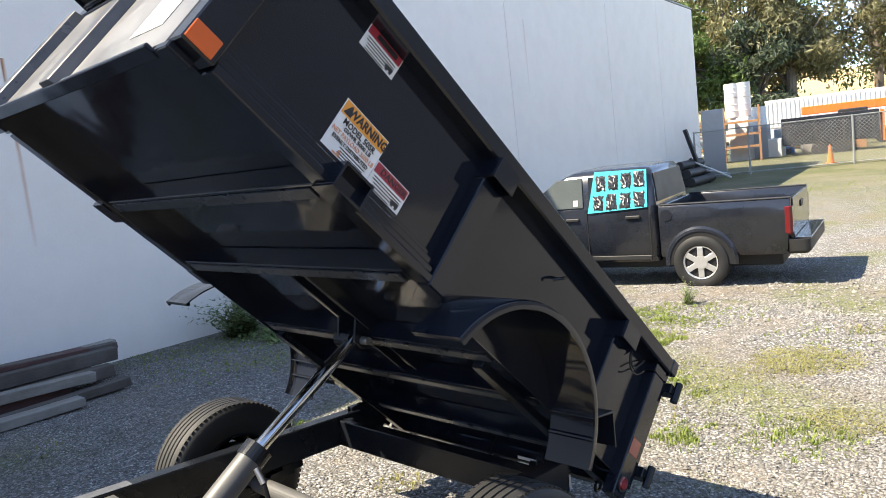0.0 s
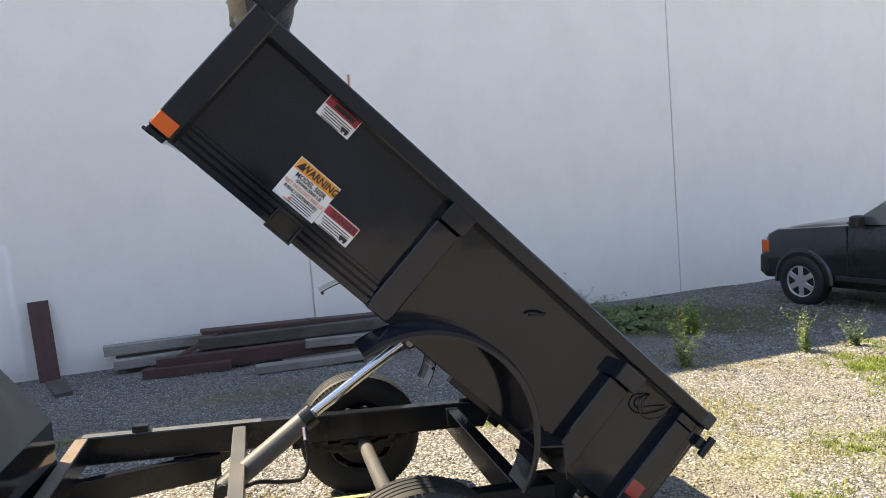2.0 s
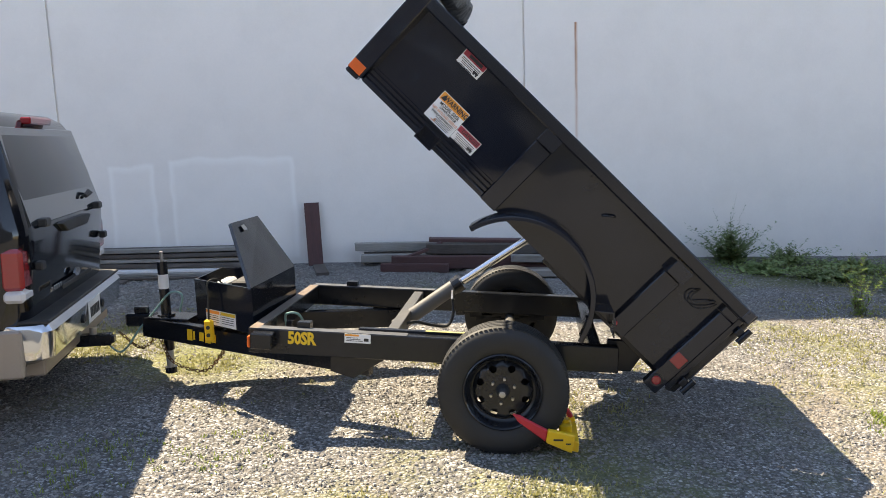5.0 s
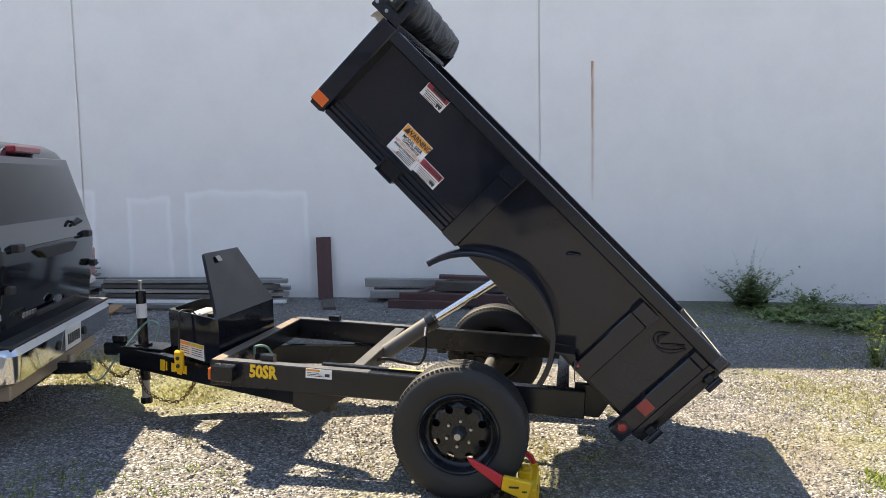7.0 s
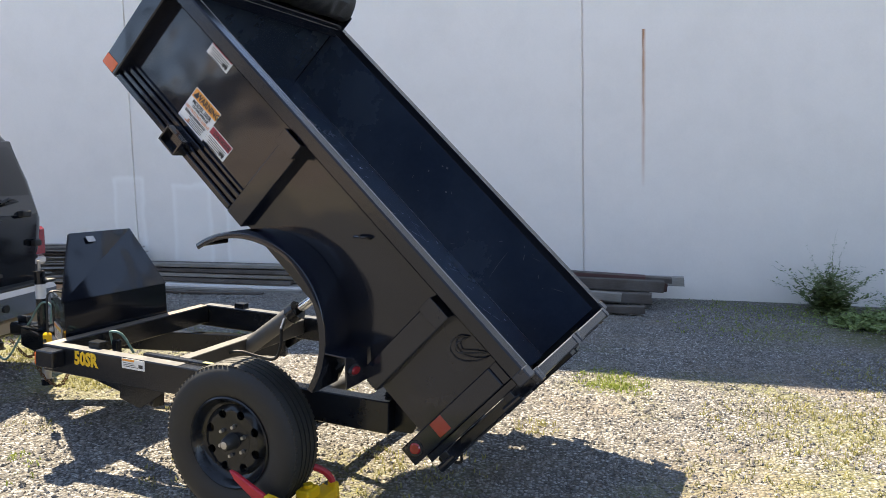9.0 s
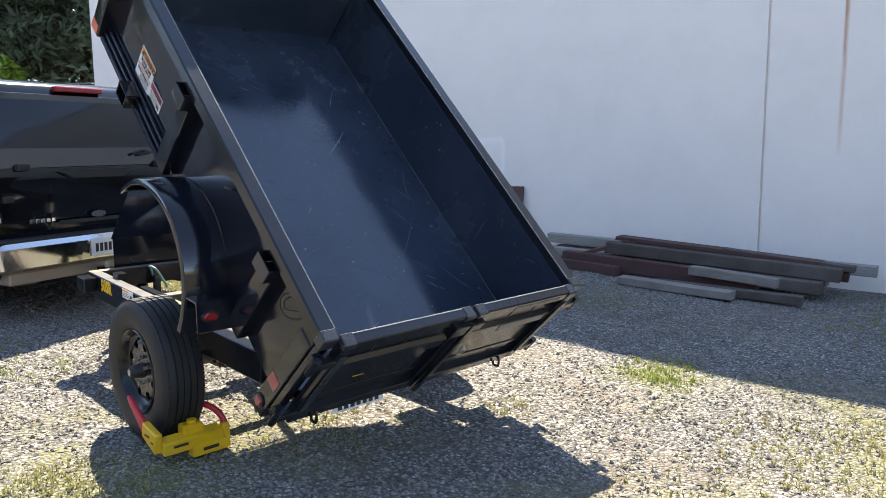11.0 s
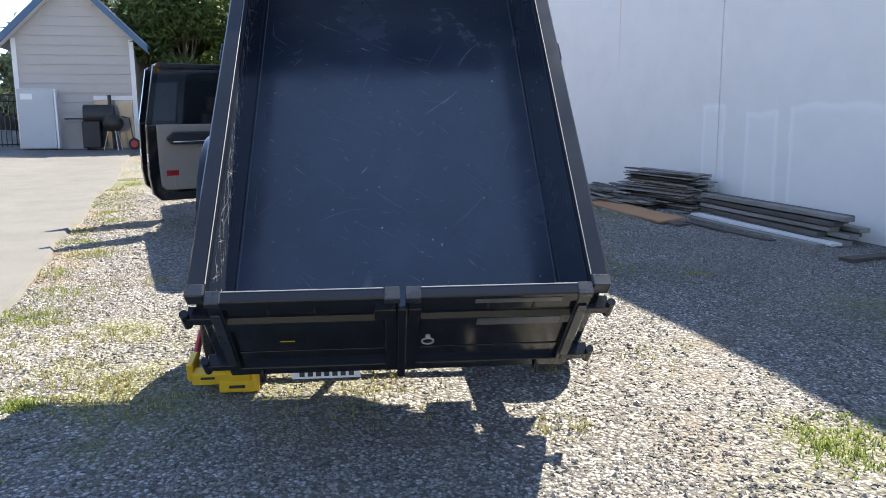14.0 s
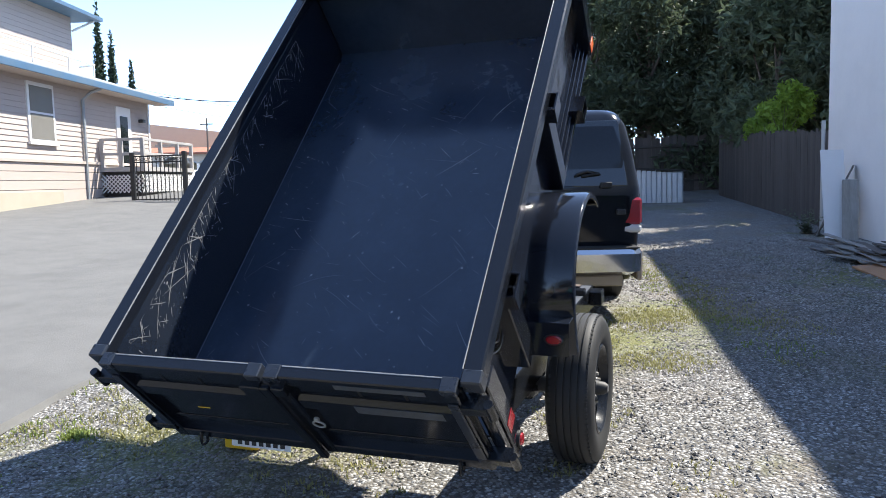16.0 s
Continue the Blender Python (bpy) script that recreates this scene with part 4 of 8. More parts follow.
        part("stile_strap", bx(-0.062, -0.0545, min(0.690 * s, 0.726 * s), max(0.690 * s, 0.726 * s), 0.08, 0.50, 0.002), M_WORN, g, "scuffed strap on the door stile", M=GATE)
        for v in (0.455, 0.055):
            hg = part("hinge", bx(-0.060, 0.0, min(0.70 * s, 0.820 * s), max(0.70 * s, 0.820 * s), v - 0.022, v + 0.022, 0.003), M_FRAME, g, M=GATE)
            part("hinge_pin", cyl((-0.046, 0.826 * s, v - 0.046), (-0.046, 0.826 * s, v + 0.046), 0.017, seg=12), M_FRAME, hg, M=GATE)
        for ww in (0.34 * s, 0.52 * s):
            part("chain_slot", bx(-0.0285, -0.0265, ww - 0.005, ww + 0.005, 0.44, 0.49, 0), M_DARK, g, M=GATE)
    part("gate_latch_bar", bx(-0.078, -0.056, -0.018, 0.018, -0.05, 0.535, 0.005), M_FRAME, T, M=GATE)
    part("latch_bracket", bx(-0.074, -0.03, -0.075, -0.022, 0.475, 0.53, 0.004), M_FRAME, T, M=GATE)
    part("latch_bracket", bx(-0.074, -0.03, 0.022, 0.110, 0.455, 0.53, 0.004), M_FRAME, T, M=GATE)
    ring = [(-0.068, -0.106 + 0.024 * math.cos(a), 0.262 + 0.024 * math.sin(a)) for a in [2 * math.pi * i / 18 for i in range(19)]]
    part("latch_ring", tube(ring, 0.004, 6), M_ZINC, T, "bright steel ring on the tailgate", M=GATE)
    part("ring_eye", bx(-0.068, -0.055, -0.116, -0.096, 0.28, 0.30, 0.003), M_ZINC, T, M=GATE)
    part("door_tag", bx(-0.0490, -0.0472, -0.64, -0.30, 0.350, 0.400, 0), M_EDGE, T, "scuffed nameplate strip on the gate", M=GATE)
    part("door_mark", bx(-0.0275, -0.0262, 0.44, 0.50, 0.215, 0.222, 0), M_YELLOW, T, "small yellow paint mark", M=GATE)
    part("label_strip", bx(-0.0520, -0.0503, -0.62, -0.28, 0.528, 0.556, 0), M_EDGE, T, "worn strip along the gate rail", M=GATE)
    pb = GATE @ Vector((-0.045, 0.33, -0.03))
    PM = Matrix.Translation((pb.x - 0.02, pb.y, pb.z))
    plate = part("number_plate", bx(-0.0015, 0.0015, -0.150, 0.150, -0.040, 0.050, 0.0008), M_WHITE, T, "white number plate under the tailgate", M=PM)
    for i in range(7):
        part("plate_bar", bx(0.0016, 0.0028, -0.118 + i * 0.036, -0.095 + i * 0.036, -0.030, 0.022, 0), M_INK, plate, M=PM)
    part("plate_bracket", bx(-0.0165, 0.02, 0.27, 0.38, -0.06, -0.02, 0.002), M_FRAME, T, M=GATE)
    for s in (-1, 1):
        part("gate_hook", tube(curve_pts([(-0.03, 0.60 * s, 0.02), (-0.07, 0.60 * s, -0.01), (-0.085, 0.60 * s, -0.035), (-0.06, 0.60 * s, -0.055), (-0.04, 0.60 * s, -0.035)]), 0.007, 6), M_FRAME, T, M=GATE)
        make_fender(T, s)
        make_wheel(T, s)
    # roll tarp over the front wall
    tr = part("tarp_arm", bx(2.43, 2.62, 0.752, 0.762, 0.579, 0.745, 0.004), M_FRAME, T, "black tarp roller end plate", M=BED)
    for u, v in ((2.60, 0.61), (2.53, 0.61), (2.50, 0.70)):
        part("plate_bolt", cyl((u, 0.762, v), (u, 0.770, v), 0.010, seg=8), M_STEEL, tr, M=BED)
    part("tarp_arm", bx(2.43, 2.60, -0.730, -0.720, 0.579, 0.685, 0.004), M_FRAME, T, M=BED)
    crease = lambda w, a: 0.014 * noise.noise((w * 4, math.cos(a) * 1.4, math.sin(a) * 1.4)) + 0.012 * noise.noise((w * 16 + math.cos(a) * 2.2, math.cos(a) * 1.2, math.sin(a) * 1.2))
    bm = bmesh.new()
    n = 90
    rings = []
    for i in range(n + 1):
        w = -0.71 + 1.45 * i / n
        r0 = 0.104 + 0.010 * noise.noise((w * 3, 0, 4))
        rings.append([bm.verts.new((2.540 + (r0 + crease(w, a)) * math.cos(a), w,
                                    0.700 + (r0 + crease(w, a)) * math.sin(a))) for a in [2 * math.pi * k / 20 for k in range(20)]])
    for a, b in zip(rings, rings[1:]):
        for k in range(20): bm.faces.new((a[k], a[(k + 1) % 20], b[(k + 1) % 20], b[k]))
    bm.faces.new(rings[0]); bm.faces.new(rings[-1])
    part("tarp_roll", bm, M_TARP, T, "rolled dark mesh tarp", True, BED)
    bm = bmesh.new()
    grid = []
    for i in range(31):
        w = -0.68 + 1.36 * i / 30
        grid.append([bm.verts.new((2.572 + 0.030 * noise.noise((w * 9, k * 0.9, 1)) + 0.014 * k, w, 0.618 - 0.030 * k + 0.020 * noise.noise((w * 13, k, 7)))) for k in range(4)])
    for a, b in zip(grid, grid[1:]):
        for k in range(3): bm.faces.new((a[k], b[k], b[k + 1], a[k + 1]))
    fo = part("tarp_flap", bm, M_TARPGREY, T, "crumpled grey tarp edge", True, BED)
    # filler added to close a gap that let sun onto the bed floor
    part("tarp_sun_stop", bx(2.44, 2.525, -0.72, 0.75, 0.579, 0.606, 0.004), M_FRAME, T, "black filler under the tarp roll, added to stop sunlight", M=BED)
    part("crank_shaft", cyl((2.52, 0.76, 0.672), (2.52, 0.86, 0.672), 0.012), M_STEEL, T, M=BED)
    part("crank_gearbox", bx(2.48, 2.56, 0.764, 0.80, 0.64, 0.72, 0.006), M_FRAME, T, M=BED)
    part("crank_arm", tube([(2.52, 0.85, 0.672), (2.60, 0.86, 0.70), (2.68, 0.86, 0.735)], 0.010), M_FRAME, T, M=BED)
    part("crank_grip", cyl((2.68, 0.85, 0.735), (2.68, 0.96, 0.735), 0.016), M_PLASTIC, T, M=BED)
    part("tarp_tube", cyl((2.64, 0.72, 0.60), (2.72, 0.74, 0.66), 0.018), M_FRAME, T, M=BED)
    # chassis
    for s in (-1, 1):
        ya, yb = (-0.72, -0.645) if s < 0 else (0.585, 0.66)
        r = part("frame_rail", bx(-1.50, 0.66, ya, yb, -0.15, 0.0, 0.005), M_FRAME, T, "black steel channel rail", M=FR)
        part("rail_top_wear", bx(-1.47, -0.55, ya + 0.005, yb - 0.005, 0.0, 0.0015, 0), M_EDGE, r, "sun-worn top flange", M=FR)
        part("hinge_plate", prism([(0.60, -0.16), (0.74, -0.16), (0.80, -0.06), (0.76, 0.02), (0.60, 0.02)], min(0.60 * s, 0.64 * s), max(0.60 * s, 0.64 * s), "XZ", 0.003), M_FRAME, T, M=FR)
        part("rest_block", bx(-1.22, -1.14, min(0.60 * s, 0.66 * s), max(0.60 * s, 0.66 * s), -0.05, 0.035, 0.003), M_FRAME, T, M=FR)
        # tongue beam
        a, b = Vector((-2.50, -0.03 * s, 0)), Vector((-0.78, -0.60 * s, 0))
        d = (b - a).normalized(); nrm = Vector((-d.y, d.x, 0)) * 0.032
        bm = prism([(a + nrm).xy, (b + nrm).xy, (b - nrm).xy, (a - nrm).xy], -0.285, -0.152, "XY", 0.004)
        part("tongue_beam", bm, M_FRAME, T, "black tongue beam", M=FR)
        part("gusset", prism([(-1.02, -0.152), (-0.66, -0.152), (-0.88, -0.30), (-1.02, -0.262)], min(-0.628 * s, -0.640 * s), max(-0.628 * s, -0.640 * s), "XZ", 0.002), M_FRAME, T, M=FR)
        # leaf spring pack
        for k in range(3):
            pts = [(-0.34 + 0.05 * k + (0.70 - 0.10 * k) * t, 0.62 * s, 0.345 - 0.016 * k + 0.10 * (2 * t - 1) ** 2 * (1 - 0.2 * k)) for t in [i / 10 for i in range(11)]]
            bm = bmesh.new()
            for p, q in zip(pts, pts[1:]):
                add_box(bm, p[0], q[0] + 0.004, p[1] - 0.022, p[1] + 0.022, min(p[2], q[2]) - 0.006, max(p[2], q[2]) + 0.004)
            part("leaf_spring", bm, M_FRAME, T)
        for x in (-0.36, 0.38):
            part("spring_hanger", prism([(x - 0.05, 0.49), (x + 0.05, 0.49), (x + 0.03, 0.39), (x - 0.03, 0.39)], min(0.59 * s, 0.65 * s), max(0.59 * s, 0.65 * s), "XZ", 0.003), M_FRAME, T)
    # grey rather than frame black, so the colour shows the axle as lit
    part("axle_tube", cyl((0.011, -0.80, 0.352), (0.011, 0.80, 0.352), 0.038, seg=24), M_GREYPAINT, T, "dusty axle tube, greyed for the light on it")
    part("front_crossmember", bx(-1.50, -1.43, -0.644, 0.584, -0.12, 0.0, 0.004), M_FRAME, T, M=FR)
    part("front_edge_wear", bx(-1.495, -1.435, -0.715, 0.58, 0.0, 0.0018, 0), M_RUBBED, T, "rust-tinted front flange", M=FR)
    part("middle_crossmember", bx(-0.70, -0.63, -0.644, 0.584, -0.11, -0.012, 0.004), M_GREYPAINT, T, "faded crossmember under the cylinder", M=FR)
    part("rear_crossmember", bx(0.50, 0.57, -0.644, 0.584, -0.15, -0.02, 0.004), M_FRAME, T, M=FR)
    part("hose_tray", bx(-0.85, -0.12, -0.640, -0.60, -0.02, 0.012, 0.003), M_FRAME, T, M=FR)
    # pale yellow strip painted in for sunlight on the inside of the rail
    part("sun_strip", bx(-0.45, -0.02, -0.645, -0.62, 0.0125, 0.016, 0.001), M_SUNSTRIP, T, "pale yellow strip for sunlight along the rail", M=FR)
    # hydraulic cylinder
    cy = part("lift_cylinder", cyl((-0.742, 0, 0.456), (-0.300, 0, 0.750), 0.050, seg=24), M_GREYPAINT, T, "dusty grey hydraulic cylinder barrel", True)
    part("cylinder_collar", cyl((-0.335, 0, 0.727), (-0.285, 0, 0.760), 0.057, seg=24), M_FRAME, cy)
    top = BED @ Vector((1.07, 0, -0.02))
    part("piston_rod", cyl((-0.30, 0, 0.750), top, 0.026, seg=24), M_CHROME, cy, "polished chrome rod", True)
    part("rod_eye", cyl((top.x, -0.05, top.z), (top.x, 0.05, top.z), 0.04), M_FRAME, cy)
    part("cylinder_foot", cyl((-0.742, -0.07, 0.456), (-0.742, 0.07, 0.456), 0.045), M_FRAME, cy)
    part("hose_fitting", cyl((-0.34, -0.055, 0.71), (-0.34, -0.095, 0.66), 0.012), M_STEEL, cy)
    part("hydraulic_hose", tube(curve_pts([(-0.34, -0.095, 0.66), (-0.34, -0.11, 0.56), (-0.38, -0.12, 0.49), (-0.48, -0.14, 0.50), (-0.60, -0.18, 0.53), (-0.75, -0.25, 0.49)]), 0.010), M_RUBBER_F, cy, "black hydraulic hose")
    # tool box on the tongue
    Z0, Z1 = 0.545, 0.835
    plan = [(-2.06, -0.18), (-1.535, -0.53), (-1.51, 0.26), (-2.06, 0.28)]
    bm = bmesh.new()
    def ring_at(k, z): return [bm.verts.new(((-1.77) + (x + 1.77) * k, y * k, z)) for x, y in plan]
    o0, o1, i1, i0 = ring_at(1, Z0), ring_at(1, Z1), ring_at(0.965, Z1), ring_at(0.965, Z0 + 0.02)
    for r0, r1 in ((o0, o1), (o1, i1), (i1, i0)):
        for j in range(4): bm.faces.new((r0[j], r0[(j + 1) % 4], r1[(j + 1) % 4], r1[j]))
    bm.faces.new(o0); bm.faces.new(i0)
    tb = part("tool_box", bm, M_BLACK, T, "black steel tool box with its lid up")
    bm = bmesh.new()
    L0 = [Vector((-1.535, -0.535, 0.838)), Vector((-1.508, 0.265, 0.838)), Vector((-1.733, 0.20, 1.212)), Vector((-1.733, -0.285, 1.216))]
    nn = (L0[1] - L0[0]).cross(L0[3] - L0[0]).normalized() * 0.022
    va = [bm.verts.new(p) for p in L0]; vb = [bm.verts.new(p - nn) for p in L0]
    bm.faces.new(va); bm.faces.new(vb)
    for j in range(4): bm.faces.new((va[j], va[(j + 1) % 4], vb[(j + 1) % 4], vb[j]))
    lid = part("lid", bm, M_BLACK, tb, "open black lid leaning back")
    part("lid_tag", bx(-0.02, 0.02, -0.03, 0.03, 0, 0.002, 0), M_STEEL, lid, "small pale tag", M=Matrix.Translation((-1.700, -0.16, 1.170)) @ Matrix.Rotation(radians(-34), 4, "Y") @ Matrix.Rotation(radians(90), 4, "Y") @ Matrix.Translation((0, 0, 0.004)))
    side_m = Matrix.Translation((-1.7975, -0.357, 0.60)) @ Matrix.Rotation(math.atan2(-0.35, 0.525), 4, "Z")
    for x0, x1, m_ in ((-0.20, -0.04, M_WHITE), (-0.035, 0.13, M_WHITE)):
        dcl = part("box_decal", bx(x0, x1, -0.003, -0.0012, -0.05, 0.05, 0), m_, tb, "white printed label", M=side_m)
        part("decal_band", bx(x0 + 0.004, x1 - 0.004, -0.0042, -0.003, 0.025, 0.046, 0), M_ORANGE if x0 < -0.1 else M_YELLOW, dcl, M=side_m)
        for i in range(4): part("decal_line", bx(x0 + 0.012, x1 - 0.02, -0.0042, -0.003, 0.012 - i * 0.014, 0.016 - i * 0.014, 0), M_INK, dcl, M=side_m)
    part("battery", bx(-1.86, -1.66, -0.05, 0.16, 0.566, 0.79, 0.01), M_PLASTIC, tb)
    part("pump_tank", bx(-1.95, -1.87, -0.12, 0.10, 0.566, 0.80, 0.015), M_WHITE, tb, "white plastic pump tank")
    # jack, coupler, chains, cords
    jk = part("tongue_jack", cyl((-2.37, 0.0, 0.30), (-2.37, 0.0, 0.93), 0.034, seg=20), M_FRAME, T, "black tongue jack")
    part("jack_label", cyl((-2.37, 0.0, 0.74), (-2.37, 0.0, 0.84), 0.0348, seg=20), M_WHITE, jk)
    part("jack_post", cyl((-2.37, 0.0, 0.17), (-2.37, 0.0, 0.32), 0.028, seg=20), M_ZINC, jk, "galvanised inner post")
    part("jack_foot", cyl((-2.37, 0.0, 0.135), (-2.37, 0.0, 0.175), 0.04, seg=16), M_FRAME, jk)
    part("jack_crank", tube([(-2.37, 0, 0.93), (-2.37, 0, 1.00)], 0.012), M_STEEL, jk)
    part("jack_collar", cyl((-2.37, 0.0, 0.535), (-2.37, 0.0, 0.56), 0.06, seg=20), M_FRAME, jk)
    cp = part("coupler", bx(-2.66, -2.44, -0.045, 0.045, 0.475, 0.565, 0.015), M_FRAME, T, "black ball coupler")
    part("coupler_latch", bx(-2.60, -2.50, -0.02, 0.02, 0.565, 0.61, 0.006), M_FRAME, cp)
    part("tongue_plate", bx(-2.46, -2.16, -0.10, 0.10, -0.150, -0.138, 0.002), M_FRAME, T, M=FR)
    for s in (-1, 1):
        pts = curve_pts([(-2.40, 0.06 * s, 0.40), (-2.30, -0.10, 0.24), (-2.05, -0.18, 0.20), (-1.90, -0.22, 0.32), (-1.85, -0.25, 0.42)] if s < 0 else [(-2.45, 0.05, 0.42), (-2.60, 0.05, 0.30), (-2.75, 0.03, 0.42)], 7)
        bm = bmesh.new()
        for i, (p, q) in enumerate(zip(pts, pts[1:])):
            d = (q - p).normalized(); x = d.cross(Vector((0, 0, 1) if i % 2 else (0, 1, 0.2))).normalized()
            m_ = (p + q) / 2
            lk = [m_ + d * 0.020 * math.cos(t) + x * 0.011 * math.sin(t) for t in [2 * math.pi * k / 8 for k in range(9)]]
            tb2 = tube(lk, 0.0035, 5)
            me = bpy.data.meshes.new("tmp"); tb2.to_mesh(me); tb2.free(); bm.from_mesh(me); bpy.data.meshes.remove(me)
        part("safety_chain", bm, M_RUST, T, "hanging steel safety chain")
    part("wiring_cord", tube(curve_pts([(-2.85, -0.05, 0.42), (-2.70, -0.06, 0.30), (-2.55, -0.04, 0.47), (-2.42, -0.05, 0.60), (-2.30, -0.06, 0.72), (-2.22, -0.05, 0.70), (-2.25, -0.04, 0.58)]), 0.007), M_BLUEGREEN, T, "faded green trailer wiring cord")
    pd = part("pendant_remote", bx(-1.935, -1.875, -0.372, -0.335, 0.455, 0.600, 0.012), M_YPLASTIC, T, "yellow pendant control hanging on its cord")
    for z in (0.50, 0.55): part("button", cyl((-1.905, -0.372, z), (-1.905, -0.378, z), 0.013, seg=12), M_INK, pd)
    part("pendant_cord", tube(curve_pts([(-1.905, -0.35, 0.60), (-1.90, -0.345, 0.74), (-1.90, -0.33, 0.842), (-1.86, -0.27, 0.845), (-1.84, -0.22, 0.80)]), 0.006), M_RUBBER_F, pd)
    part("loose_cord", tube(curve_pts([(-1.38, -0.30, 0.44), (-1.40, -0.33, 0.60), (-1.36, -0.36, 0.64), (-1.30, -0.34, 0.62), (-1.28, -0.28, 0.50)]), 0.008), M_BLUEGREEN, T, "knotted blue-green cord")
    part("cord_stub", bx(-1.40, -1.36, -0.33, -0.29, 0.40, 0.58, 0.004), M_FRAME, T)
    # corner lamps and writing on the near rail
    for s in (-1, 1):
        lb = part("corner_lamp_box", bx(-1.46, -1.33, *((-0.80, -0.72) if s < 0 else (0.66, 0.74)), -0.105, -0.012, 0.006), M_FRAME, T, M=FR)
        part("amber_lens", bx(-1.482, -1.46, *((-0.79, -0.73) if s < 0 else (0.67, 0.73)), -0.10, -0.03, 0.006), M_AMBER, lb, "amber corner lens", M=FR)
    rail_m = FR @ Matrix(((1, 0, 0, 0), (0, 0, -1, -0.7205), (0, 1, 0, 0), (0, 0, 0, 1)))
    lettering("50SR", 0.100, M_YELLOW, T, rail_m @ Matrix.Translation((-1.174, -0.050, 0.001)), bold=0.0045, squeeze=0.80)
    tag = part("rail_label", bx(-0.915, -0.760, -0.7225, -0.7205, -0.056, -0.002, 0), M_WHITE, T, "white capacity label on the rail", M=FR)
    part("label_band", bx(-0.912, -0.83, -0.7235, -0.7226, -0.016, -0.005, 0), M_ORANGE, tag, M=FR)
    for i in range(3): part("label_line", bx(-0.905, -0.835 + 0.015 * i, -0.7235, -0.7226, -0.027 - i * 0.009, -0.024 - i * 0.009, 0), M_INK, tag, M=FR)
    part("label_drawing", bx(-0.800, -0.772, -0.7235, -0.7226, -0.044, -0.026, 0), M_INK, tag, M=FR)
    # maker's mark on the tongue as plain yellow shapes
    a, b = Vector((-2.50, -0.03)), Vector((-0.78, -0.60))
    ang = math.atan2(b.y - a.y, b.x - a.x)
    TM = FR @ Matrix.Translation((-1.99, -0.03 - 0.57 * 0.51 / 1.72 - 0.0365, -0.215)) @ Matrix.Rotation(ang, 4, "Z")
    for i, (w, h) in enumerate(((0.045, 0.075), (0.014, 0.06), (0.038, 0.06), (0.044, 0.075), (0.036, 0.055))):
        part("maker_mark", bx(-0.14 + i * 0.052, -0.14 + i * 0.052 + w, -0.003, -0.0005, -h / 2, h / 2, 0.0005), M_YELLOW, T, "yellow maker's mark", M=TM)
    return T


trailer = make_trailer()


def make_wheel_lock():
    """Local x runs back from the tyre, y towards the box, z up."""
    L = thing("wheel_clamp", TRAILER @ Matrix.Translation((0.36, -0.92, 0.0)), "yellow and red wheel clamp locked on the trailer wheel", "wheel clamp")
    bar = prism([(-0.03, 0.060), (0.045, 0.040), (0.050, 0.100), (-0.02, 0.118)], -0.165, 0.13, "XZ", 0.005)
    part("clamp_bar", bar, M_YPLASTIC, L, "yellow steel channel bar")
    part("lower_plate", prism([(0.0, -0.03), (0.055, -0.03), (0.055, 0.145), (0.0, 0.145)], 0.0, 0.058, "XY", 0.005), M_YPLASTIC, L)
    part("lock_box", bx(-0.05, 0.02, -0.055, 0.045, 0.098, 0.150, 0.008), M_YPLASTIC, L, "yellow lock housing")
    part("lock_cylinder", cyl((-0.015, 0.0, 0.148), (-0.015, 0.0, 0.165), 0.022), M_YPLASTIC, L)
    part("outer_jaw", prism([(-0.125, 0.105), (-0.113, 0.176), (0.030, 0.146), (0.010, 0.048)], -0.196, -0.160, "XZ", 0.006), M_YPLASTIC, L, "yellow outer jaw plate")
    part("inner_jaw", prism([(0.0, 0.0), (0.05, 0.0), (0.045, 0.120), (0.0, 0.128)], 0.132, 0.166, "XZ", 0.006), M_YPLASTIC, L, "yellow inner jaw plate")
    part("outer_arm", prism([(-0.298, 0.262), (-0.262, 0.252), (-0.113, 0.172), (-0.126, 0.108), (-0.270, 0.218)], -0.190, -0.166, "XZ", 0.006), M_RPLASTIC, L, "red coated outer arm")
    arc = [(0.02 - 0.12 * (1 - math.cos(t)), 0.150 - 0.085 * (1 - math.cos(t)), 0.105 + 0.105 * math.sin(t)) for t in [radians(90) * i / 10 for i in range(11)]]
    part("inner_arm", tube(arc, 0.016), M_RPLASTIC, L, "red coated inner arm")
    part("label_strip", bx(-0.085, -0.035, -0.1975, -0.1962, 0.118, 0.128, 0), M_INK, L)
    part("label_strip", bx(-0.020, 0.005, -0.1975, -0.1962, 0.098, 0.106, 0), M_INK, L)
    part("label_strip", bx(0.0505, 0.0515, -0.12, -0.05, 0.072, 0.084, 0), M_INK, L)
    part("label_strip", bx(0.0553, 0.0563, 0.02, 0.10, 0.022, 0.038, 0), M_INK, L)


make_wheel_lock()

